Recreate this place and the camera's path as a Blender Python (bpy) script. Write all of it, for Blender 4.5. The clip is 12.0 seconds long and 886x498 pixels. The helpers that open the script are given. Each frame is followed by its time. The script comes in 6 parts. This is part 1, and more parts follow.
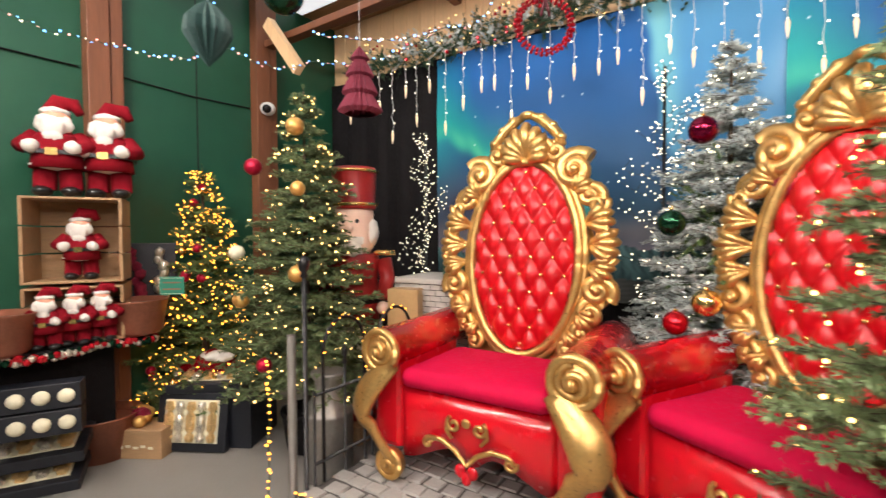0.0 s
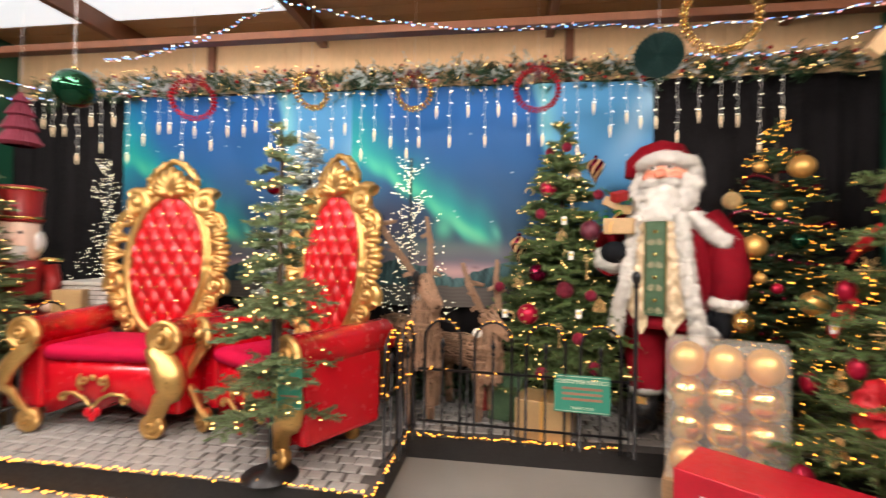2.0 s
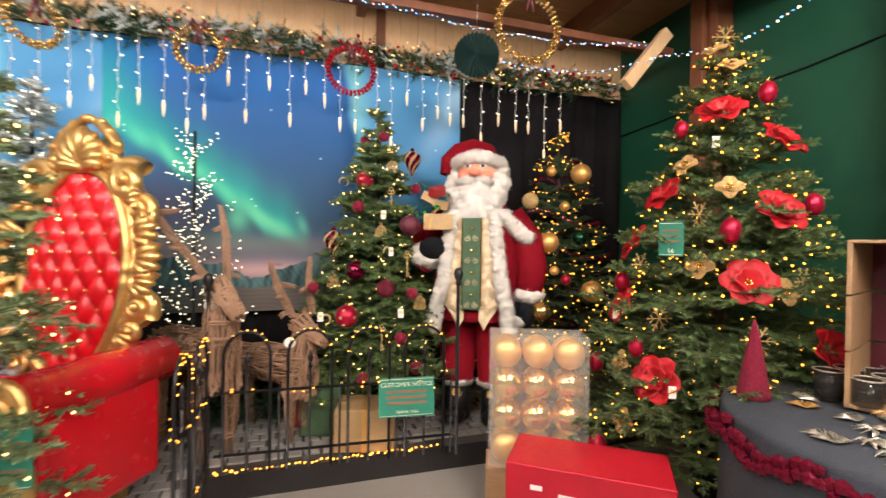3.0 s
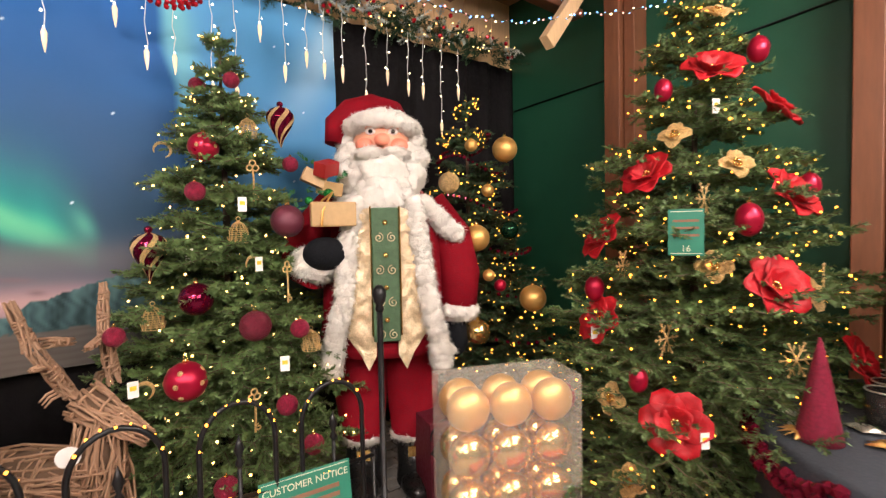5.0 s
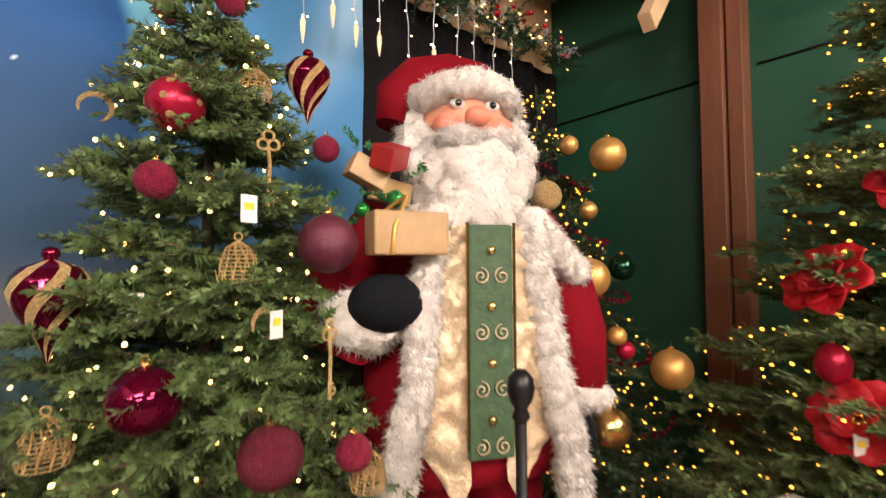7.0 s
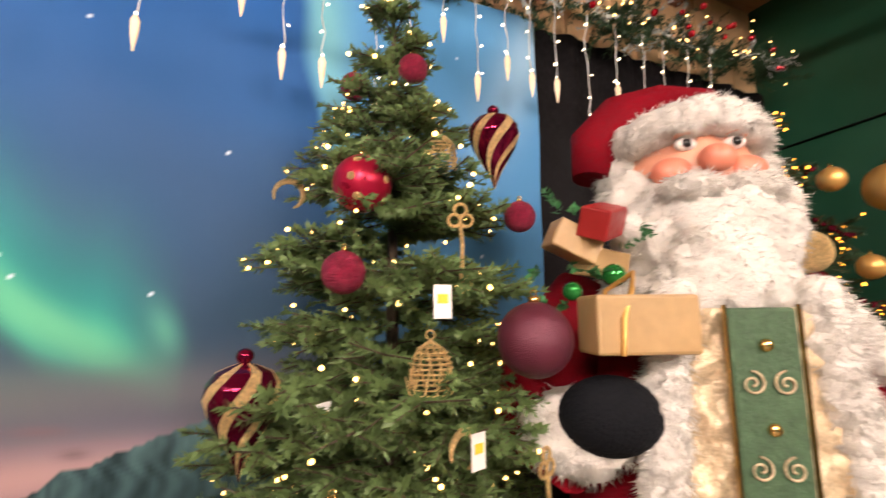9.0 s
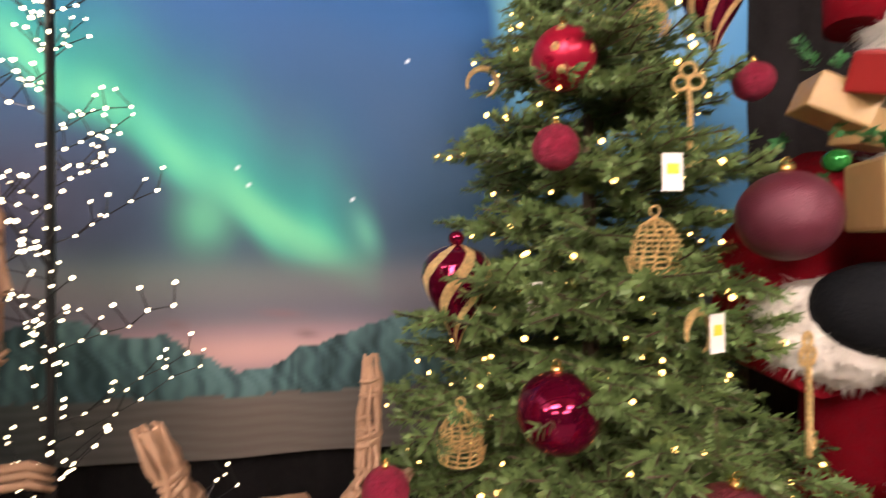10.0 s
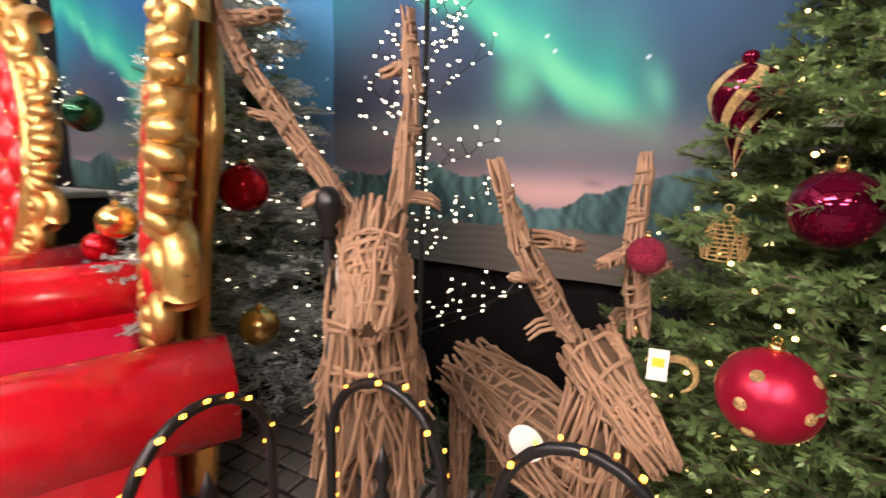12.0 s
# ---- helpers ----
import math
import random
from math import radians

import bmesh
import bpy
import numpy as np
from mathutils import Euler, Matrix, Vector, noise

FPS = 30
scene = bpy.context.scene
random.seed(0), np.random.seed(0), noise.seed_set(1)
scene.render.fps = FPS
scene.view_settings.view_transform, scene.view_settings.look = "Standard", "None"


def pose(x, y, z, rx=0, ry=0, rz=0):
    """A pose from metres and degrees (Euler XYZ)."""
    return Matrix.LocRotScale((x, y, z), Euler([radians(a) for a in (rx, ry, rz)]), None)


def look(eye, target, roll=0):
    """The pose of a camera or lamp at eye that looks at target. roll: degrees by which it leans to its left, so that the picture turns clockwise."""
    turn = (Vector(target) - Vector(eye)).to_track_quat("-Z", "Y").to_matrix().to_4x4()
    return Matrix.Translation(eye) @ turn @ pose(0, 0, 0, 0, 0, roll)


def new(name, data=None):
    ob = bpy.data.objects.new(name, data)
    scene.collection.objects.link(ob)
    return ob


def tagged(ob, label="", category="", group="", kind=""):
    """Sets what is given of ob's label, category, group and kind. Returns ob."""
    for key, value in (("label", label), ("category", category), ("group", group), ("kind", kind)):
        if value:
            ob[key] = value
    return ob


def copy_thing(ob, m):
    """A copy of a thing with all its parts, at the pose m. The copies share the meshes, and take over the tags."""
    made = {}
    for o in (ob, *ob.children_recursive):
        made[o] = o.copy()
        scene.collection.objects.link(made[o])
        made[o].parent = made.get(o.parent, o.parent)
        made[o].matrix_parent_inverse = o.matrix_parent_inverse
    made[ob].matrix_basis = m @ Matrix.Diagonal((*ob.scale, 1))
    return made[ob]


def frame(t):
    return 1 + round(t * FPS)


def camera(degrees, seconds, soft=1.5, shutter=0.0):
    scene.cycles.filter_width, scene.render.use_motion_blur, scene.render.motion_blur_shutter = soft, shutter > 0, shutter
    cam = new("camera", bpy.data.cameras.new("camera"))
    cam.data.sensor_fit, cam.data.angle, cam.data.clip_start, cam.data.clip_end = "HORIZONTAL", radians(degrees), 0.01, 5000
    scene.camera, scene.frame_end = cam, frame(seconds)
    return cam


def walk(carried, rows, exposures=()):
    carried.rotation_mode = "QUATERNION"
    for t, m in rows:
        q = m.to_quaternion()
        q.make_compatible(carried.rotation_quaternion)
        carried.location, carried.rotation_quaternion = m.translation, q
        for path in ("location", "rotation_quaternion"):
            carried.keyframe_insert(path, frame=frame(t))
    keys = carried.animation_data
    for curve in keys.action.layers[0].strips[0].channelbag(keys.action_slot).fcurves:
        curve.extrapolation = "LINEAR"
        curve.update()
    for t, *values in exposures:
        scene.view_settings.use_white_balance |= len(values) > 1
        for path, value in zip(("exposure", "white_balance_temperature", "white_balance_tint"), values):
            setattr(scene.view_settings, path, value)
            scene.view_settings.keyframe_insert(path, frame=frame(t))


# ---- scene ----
cam = camera(88.0, 12.0, soft=1.3, shutter=0.45)
PATH = [
    (0, look((-1.286, 0.837, 1.301), (-2.426, 2.479, 1.239), -0.22)),
    (0.5, look((-1.041, 0.922, 1.317), (-2.059, 2.641, 1.233), 0.19)),
    (0.7, look((-0.919, 0.846, 1.356), (-1.847, 2.615, 1.265), 0.24)),
    (1, look((-0.513, 0.688, 1.381), (-1.395, 2.480, 1.295), 0.75)),
    (1.5, look((-0.051, 0.506, 1.369), (-0.735, 2.384, 1.315), 0.96)),
    (2, look((0.194, 0.010, 1.294), (-0.094, 1.989, 1.310), 1.01)),
    (2.2, look((0.192, 0.022, 1.288), (0.099, 2.020, 1.311), 0.74)),
    (2.5, look((0.130, 0.102, 1.335), (0.367, 2.088, 1.331), 0.70)),
    (3, look((0.006, 0.284, 1.337), (0.631, 2.184, 1.319), 0.85)),
    (3.5, look((0.000, 0.498, 1.314), (0.889, 2.290, 1.304), 0.37)),
    (3.7, look((0.012, 0.616, 1.327), (0.993, 2.359, 1.327), 0.07)),
    (5.3, look((0.042, 1.432, 1.404), (1.329, 2.960, 1.331), -1.02)),
    (5.5, look((0.080, 1.546, 1.381), (1.386, 3.059, 1.318), -0.79)),
    (6, look((0.127, 1.798, 1.318), (1.469, 3.278, 1.225), -0.24)),
    (6.5, look((0.139, 2.038, 1.341), (1.523, 3.481, 1.350), -0.08)),
    (6.7, look((0.157, 2.110, 1.367), (1.553, 3.541, 1.402), 0.01)),
    (8.3, look((0.320, 2.405, 1.486), (1.436, 4.024, 1.851), -1.03)),
    (8.5, look((0.293, 2.416, 1.500), (1.344, 4.082, 1.849), -1.01)),
    (9, look((0.231, 2.437, 1.498), (1.061, 4.234, 1.784), -0.48)),
    (9.5, look((0.185, 2.491, 1.453), (0.746, 4.403, 1.631), -0.13)),
    (10, look((0.129, 2.504, 1.407), (0.386, 4.487, 1.418), -0.41)),
    (10.5, look((0.056, 2.517, 1.331), (0.042, 4.515, 1.240), 0.73)),
    (11, look((0.032, 2.481, 1.274), (-0.289, 4.440, 1.026), 1.04)),
    (11.5, look((0.100, 2.375, 1.208), (-0.472, 4.260, 0.861), 1.90)),
    (12, look((0.174, 2.270, 1.217), (-0.722, 4.021, 0.859), 1.84)),
]
walk(cam, PATH, [(0, -0.08, 6500, 10), (3.5, 0.0, 6500, 10), (5.5, 0.02, 6700, 14), (8.5, 0.04, 7000, 17), (10.5, 0.2, 7100, 19), (12, 0.25, 6600, 15)])

# ---- light ----
world = bpy.data.worlds.new("world")
scene.world = world
world.use_nodes = True
world.node_tree.nodes["Background"].inputs[0].default_value = (0.9, 0.86, 0.8, 1)
world.node_tree.nodes["Background"].inputs[1].default_value = 0.02


def area(name, place, sx, sy, watts, colour, target=None):
    data = bpy.data.lights.new(name, "AREA")
    data.shape, data.size, data.size_y, data.energy, data.color = "RECTANGLE", sx, sy, watts, colour
    ob = new(name, data)
    ob.matrix_world = look(place, target or (place[0], place[1] + 0.001, 0))
    return ob


LAMPS = [(-3.2, 0.7), (-0.9, 0.9), (1.5, 0.4), (-2.0, -1.4), (0.8, -1.4)]
for lx, ly in LAMPS:
    area("ceiling_lamp", (lx, ly, 2.82), 1.4, 0.3, 61, (1.0, 0.86, 0.81), (lx * 0.8, ly + 2.4, 1.75))

# ---- materials ----
MATS = {}


def mat(name, colour, rough=0.6, metal=0.0, vary=0.15, scale=8.0, bump=0.0, bump_scale=60.0, emit=0.0, stretch=(1, 1, 1), coat=0.0, spread=0.0):
    """A surface with variation at two scales, grain and wear."""
    m = bpy.data.materials.new(name)
    m.use_nodes = True
    nt = m.node_tree
    b = nt.nodes["Principled BSDF"]
    b.inputs["Roughness"].default_value, b.inputs["Metallic"].default_value = rough, metal
    b.inputs["Coat Weight"].default_value = coat
    tc = nt.nodes.new("ShaderNodeTexCoord")
    mp = nt.nodes.new("ShaderNodeMapping")
    mp.inputs["Scale"].default_value = stretch
    nt.links.new(tc.outputs["Object"], mp.inputs["Vector"])
    n1, n2 = nt.nodes.new("ShaderNodeTexNoise"), nt.nodes.new("ShaderNodeTexNoise")
    n1.inputs["Scale"].default_value, n2.inputs["Scale"].default_value = scale, scale * 7
    n1.inputs["Detail"].default_value = n2.inputs["Detail"].default_value = 3
    for n in (n1, n2):
        nt.links.new(mp.outputs[0], n.inputs["Vector"])
    mix = nt.nodes.new("ShaderNodeMath")
    mix.operation = "ADD"
    nt.links.new(n1.outputs[0], mix.inputs[0]), nt.links.new(n2.outputs[0], mix.inputs[1])
    value = mix.outputs[0]
    if spread:
        geo = nt.nodes.new("ShaderNodeNewGeometry")
        inf = nt.nodes.new("ShaderNodeObjectInfo")
        for sock in (geo.outputs["Random Per Island"], inf.outputs["Random"]):
            ad = nt.nodes.new("ShaderNodeMath")
            ad.operation, ad.inputs[2].default_value = "MULTIPLY_ADD", 0.0
            ad.inputs[1].default_value = spread
            nt.links.new(sock, ad.inputs[0]), nt.links.new(value, ad.inputs[2])
            value = ad.outputs[0]
    mid = 1.0 + spread
    ramp = nt.nodes.new("ShaderNodeMapRange")
    ramp.inputs["From Min"].default_value, ramp.inputs["From Max"].default_value = mid - 0.45 - spread, mid + 0.45 + spread
    ramp.inputs["To Min"].default_value, ramp.inputs["To Max"].default_value = 1 - vary, 1 + vary
    nt.links.new(value, ramp.inputs["Value"])
    mul = nt.nodes.new("ShaderNodeVectorMath")
    mul.operation = "SCALE"
    mul.inputs[0].default_value = colour
    nt.links.new(ramp.outputs[0], mul.inputs["Scale"])
    nt.links.new(mul.outputs[0], b.inputs["Base Color"])
    rr = nt.nodes.new("ShaderNodeMapRange")
    rr.inputs["From Min"].default_value, rr.inputs["From Max"].default_value = 0.3, 0.7
    rr.inputs["To Min"].default_value, rr.inputs["To Max"].default_value = max(0.02, rough * 0.8), min(1, rough * 1.2)
    nt.links.new(n2.outputs[0], rr.inputs["Value"]), nt.links.new(rr.outputs[0], b.inputs["Roughness"])
    if bump:
        n3 = nt.nodes.new("ShaderNodeTexNoise")
        n3.inputs["Scale"].default_value = bump_scale
        bp = nt.nodes.new("ShaderNodeBump")
        bp.inputs["Strength"].default_value, bp.inputs["Distance"].default_value = bump, 0.01
        nt.links.new(mp.outputs[0], n3.inputs["Vector"]), nt.links.new(n3.outputs[0], bp.inputs["Height"])
        nt.links.new(bp.outputs[0], b.inputs["Normal"])
    if emit:
        b.inputs["Emission Color"].default_value = (*colour, 1)
        b.inputs["Emission Strength"].default_value = emit
    MATS[name] = m
    return m


def glass(name, colour=(1, 1, 1), rough=0.03, alpha=0.25):
    m = mat(name, colour, rough, 0, 0.02)
    m.node_tree.nodes["Principled BSDF"].inputs["Alpha"].default_value = alpha
    return m


CONCRETE = mat("grey_concrete", (0.24, 0.23, 0.21), 0.55, 0, 0.14, 1.5, 0.12, 40)
GREEN_WALL = mat("green_painted_board", (0.012, 0.083, 0.044), 0.45, 0, 0.14, 1.2, 0.08, 30)
DARK_LINE = mat("dark_joint", (0.008, 0.012, 0.01), 0.7)
TIMBER = mat("brown_timber", (0.2, 0.075, 0.035), 0.5, 0, 0.25, 3, 0.1, 25, stretch=(3, 3, 0.35))
BOARD = mat("pale_wood_board", (0.8, 0.54, 0.29), 0.55, 0, 0.2, 4, 0.08, 30, stretch=(3, 3, 0.4), spread=0.12)
CEILWOOD = mat("ceiling_wood", (0.4, 0.23, 0.12), 0.6, 0, 0.2, 3, 0.1, 25, stretch=(0.3, 3, 3), spread=0.12)
BLACK_CLOTH = mat("black_drape", (0.012, 0.011, 0.012), 0.9, 0, 0.3, 5, 0.2, 90)
COBBLE = mat("grey_cobble", (0.3, 0.29, 0.27), 0.6, 0, 0.25, 14, 0.3, 60, spread=0.25)
GROUT = mat("dark_grout", (0.07, 0.065, 0.06), 0.85, 0, 0.2, 30)
BLACK_WOOD = mat("black_board", (0.015, 0.013, 0.012), 0.6, 0, 0.3, 10, 0.1)
RED_LEATHER = mat("red_leather", (0.52, 0.002, 0.008), 0.36, 0, 0.08, 10, 0.05, 120, coat=0.12)
RED_PAINT = mat("red_gloss_paint", (0.56, 0.004, 0.014), 0.24, 0, 0.04, 3, 0.015, 14, coat=0.25)
VELVET = mat("pink_red_velvet", (0.5, 0.003, 0.045), 0.75, 0, 0.12, 9, 0.1, 200)
GOLD_PAINT = mat("gold_paint", (0.62, 0.38, 0.13), 0.34, 0.8, 0.22, 12, 0.15, 40)
GOLD_BRIGHT = mat("bright_gold", (0.85, 0.56, 0.2), 0.2, 0.95, 0.12, 12, 0.05, 60)
GOLD_MATT = mat("matt_gold", (0.75, 0.43, 0.13), 0.42, 0.7, 0.08, 12)
GLITTER_GOLD = mat("glitter_gold", (0.85, 0.6, 0.28), 0.45, 0.8, 0.6, 160, 0.9, 380)
NEEDLE = mat("green_needles", (0.1, 0.165, 0.05), 0.6, 0, 0.35, 5, spread=0.5)
NEEDLE_DARK = mat("dark_needles", (0.035, 0.085, 0.035), 0.6, 0, 0.35, 5, spread=0.5)
NEEDLE_PALE = mat("pale_needles", (0.14, 0.2, 0.085), 0.6, 0, 0.35, 5, spread=0.5)
NEEDLE_SNOW = mat("frosted_needles", (0.58, 0.65, 0.63), 0.75, 0, 0.5, 4, spread=0.6)
BARK = mat("brown_bark", (0.075, 0.05, 0.03), 0.8, 0, 0.3, 20, 0.4, 60)
WHITE_BULB = mat("warm_white_bulb", (1.0, 0.56, 0.18), 0.4, emit=7)
COOL_BULB = mat("white_bulb", (1.0, 0.85, 0.58), 0.4, emit=6)
AMBER_BULB = mat("amber_bulb", (1.0, 0.37, 0.04), 0.4, emit=6.5)
BLUE_BULB = mat("blue_bulb", (0.15, 0.4, 1.0), 0.4, emit=5)
PINK_BULB = mat("pink_bulb", (1.0, 0.4, 0.35), 0.4, emit=2.5)
TUBE_LIGHT = mat("lamp_diffuser", (1.0, 0.95, 0.88), 0.5, emit=60)
ROOF_LIGHT = mat("roof_light", (0.9, 0.92, 0.95), 0.5, 0, 0.04, 2, emit=0.9)
WHITE_WIRE = mat("white_cable", (0.75, 0.75, 0.72), 0.5)
GREEN_WIRE = mat("green_cable", (0.02, 0.05, 0.025), 0.5)
ICICLE = mat("frosted_icicle", (1.0, 0.78, 0.5), 0.2, emit=0.45)
MAROON_GLITTER = mat("maroon_glitter", (0.16, 0.012, 0.03), 0.4, 0.35, 0.5, 90, 0.8, 320)
MAROON_MATT = mat("maroon_matt", (0.12, 0.022, 0.04), 0.38, 0.3, 0.15, 80, 0.3, 380)
MAROON_GLOSS = mat("maroon_gloss", (0.16, 0.004, 0.03), 0.06, 0.75, 0.08, 5)
RED_GLITTER = mat("dark_red_glitter", (0.28, 0.012, 0.045), 0.5, 0.3, 0.6, 100, 0.9, 330)
RED_SATIN = mat("red_satin", (0.42, 0.008, 0.04), 0.33, 0.55, 0.1, 6)
RED_GLOSS = mat("red_gloss", (0.5, 0.006, 0.015), 0.08, 0.7, 0.08, 6)
GREEN_GLOSS = mat("green_gloss", (0.012, 0.06, 0.03), 0.07, 0.8, 0.1, 6)
WICKER = mat("dry_wicker", (0.32, 0.19, 0.115), 0.75, 0, 0.3, 12, 0.3, 80, stretch=(1, 1, 1), spread=0.35)
IRON = mat("black_iron", (0.012, 0.012, 0.013), 0.35, 0.3, 0.2, 20, 0.1, 60)
FUR = mat("white_fur", (0.7, 0.67, 0.61), 0.95, 0, 0.08, 30, 0.4, 160)
SANTA_RED = mat("crimson_plush", (0.2, 0.003, 0.01), 0.85, 0, 0.2, 12, 0.3, 200)
SKIN = mat("painted_vinyl", (0.72, 0.33, 0.21), 0.45, 0, 0.08, 12)
CHEEK = mat("rosy_vinyl", (0.75, 0.24, 0.15), 0.42, 0, 0.06, 12)
EYE = mat("dark_eye", (0.012, 0.01, 0.01), 0.1)
EYE_WHITE = mat("eye_white", (0.75, 0.7, 0.65), 0.3)
BROCADE = mat("gold_brocade", (0.64, 0.5, 0.32), 0.42, 0.25, 0.4, 28, 0.6, 60)
GREEN_CLOTH = mat("green_brocade", (0.05, 0.105, 0.05), 0.7, 0, 0.3, 45, 0.3, 120)
BLACK_PLUSH = mat("black_plush", (0.006, 0.007, 0.009), 0.9, 0, 0.3, 20, 0.4, 150)
BOOT = mat("black_boot", (0.012, 0.012, 0.012), 0.3, 0, 0.2, 20)
for _m in (BLACK_CLOTH, SANTA_RED, VELVET, BLACK_PLUSH):
    [n for n in _m.node_tree.nodes if n.type == "BSDF_PRINCIPLED"][0].inputs["Specular IOR Level"].default_value = 0.15
KRAFT = mat("brown_kraft_paper", (0.42, 0.27, 0.12), 0.45, 0, 0.12, 8, 0.4, 14)
BURGUNDY = mat("burgundy_paper", (0.1, 0.01, 0.02), 0.5, 0, 0.1, 8)
RED_CARD = mat("red_card", (0.42, 0.006, 0.02), 0.45, 0, 0.15, 6, 0.05)
CARD_GREEN = mat("green_sign_card", (0.025, 0.2, 0.13), 0.4, 0, 0.05, 6)
WHITE_PAPER = mat("white_paper", (0.8, 0.78, 0.74), 0.6, 0, 0.04, 6)
CREAM = mat("cream_print", (0.72, 0.68, 0.5), 0.6)
YELLOW = mat("yellow_sticker", (0.85, 0.6, 0.05), 0.6)
CRATE_WOOD = mat("crate_wood", (0.36, 0.22, 0.11), 0.7, 0, 0.3, 6, 0.3, 40, stretch=(0.4, 2, 2), spread=0.15)
COPPER = mat("copper_tub", (0.32, 0.12, 0.07), 0.4, 0.5, 0.25, 8, 0.1)
GALV = mat("galvanised_steel", (0.3, 0.29, 0.27), 0.45, 0.7, 0.2, 8, 0.1)
WHITE_WICKER = mat("white_wicker", (0.5, 0.47, 0.42), 0.75, 0, 0.25, 14, 0.5, 120, spread=0.2)
GREY_CLOTH = mat("grey_tablecloth", (0.04, 0.048, 0.06), 0.8, 0, 0.2, 12, 0.2, 120)
BLACK_CARD = mat("black_card", (0.012, 0.014, 0.02), 0.45, 0, 0.2, 6)
SILVER = mat("silver_foil", (0.7, 0.66, 0.56), 0.3, 0.8, 0.4, 40, 0.4, 90)
PETAL = mat("red_velvet_petal", (0.42, 0.003, 0.01), 0.6, 0, 0.3, 14, 0.15, 90)
BEAD_RED = mat("maroon_bead", (0.18, 0.01, 0.03), 0.18, 0.5, 0.2, 30)
BERRY_RED = mat("red_bead", (0.45, 0.01, 0.02), 0.2, 0.3, 0.2, 30)
PAPER_PLUM = mat("plum_honeycomb_paper", (0.17, 0.02, 0.04), 0.8, 0, 0.15, 20)
PAPER_GREEN = mat("dark_green_paper", (0.012, 0.045, 0.04), 0.7, 0, 0.2, 20)
CLEAR = glass("clear_plastic", (1, 0.93, 0.8), 0.06, 0.16)
SMOKED = glass("smoked_glass", (0.03, 0.028, 0.026), 0.04, 0.5)
NUT_RED = mat("nutcracker_red", (0.3, 0.015, 0.015), 0.4, 0, 0.1, 10)
FACE_PALE = mat("painted_face", (0.78, 0.55, 0.42), 0.5, 0, 0.05, 10)


# ---- mesh helpers ----
def mesh_object(name, verts, faces, material, parent=None, label=""):
    me = bpy.data.meshes.new(name)
    me.from_pydata(verts, [], faces)
    me.materials.append(material)
    ob = new(name, me)
    if parent:
        ob.parent = parent
    if label:
        ob["label"] = label
    return ob


def part(name, bm, material, parent=None, label="", smooth=False):
    me = bpy.data.meshes.new(name)
    if smooth:
        for f in bm.faces:
            f.smooth = True
    bm.to_mesh(me)
    bm.free()
    for m in material if isinstance(material, (list, tuple)) else [material]:
        me.materials.append(m)
    ob = new(name, me)
    if parent:
        ob.parent = parent
    if label:
        ob["label"] = label
    return ob


def empty(name, place, rz=0.0, label="", category="", group=""):
    ob = new(name)
    ob.matrix_world = pose(*place, 0, 0, rz)
    return tagged(ob, label, category, group)


def add_box(bm, lo, hi, bevel=0.0, slot=0, m=None):
    c = [(a + b) / 2 for a, b in zip(lo, hi)]
    s = [abs(b - a) for a, b in zip(lo, hi)]
    mm = Matrix.Translation(c) @ Matrix.Diagonal((*s, 1))
    r = bmesh.ops.create_cube(bm, size=1, matrix=(m @ mm) if m else mm)
    faces = {f for v in r["verts"] for f in v.link_faces}
    for f in faces:
        f.material_index = slot
    if bevel:
        es = list({e for f in faces for e in f.edges})
        out = bmesh.ops.bevel(bm, geom=es, offset=bevel, segments=2, affect="EDGES", profile=0.5)
        for f in out["faces"]:
            f.material_index = slot
    return bm


def box(lo, hi, bevel=0.0):
    return add_box(bmesh.new(), lo, hi, bevel)


def add_ball(bm, c, r, scale=(1, 1, 1), slot=0, sub=3, rot=None, smooth=True):
    mm = Matrix.Translation(c) @ (rot or Matrix()) @ Matrix.Diagonal((r * scale[0], r * scale[1], r * scale[2], 1))
    out = bmesh.ops.create_icosphere(bm, subdivisions=sub, radius=1, matrix=mm)
    for f in {f for v in out["verts"] for f in v.link_faces}:
        f.material_index, f.smooth = slot, smooth
    return out["verts"]


def add_lathe(bm, profile, seg=24, slot=0, m=None, smooth=True):
    """A turned body round z from (radius, height) pairs."""
    rings = []
    for r, z in profile:
        ring = []
        for i in range(seg):
            a = 2 * math.pi * i / seg
            p = Vector((max(r, 1e-4) * math.cos(a), max(r, 1e-4) * math.sin(a), z))
            ring.append(bm.verts.new(m @ p if m else p))
        rings.append(ring)
    for a, b in zip(rings, rings[1:]):
        for i in range(seg):
            f = bm.faces.new((a[i], a[(i + 1) % seg], b[(i + 1) % seg], b[i]))
            f.material_index, f.smooth = slot, smooth
    for ring, flip in ((rings[0], True), (rings[-1], False)):
        f = bm.faces.new(ring[::-1] if flip else ring)
        f.material_index = slot
    return bm


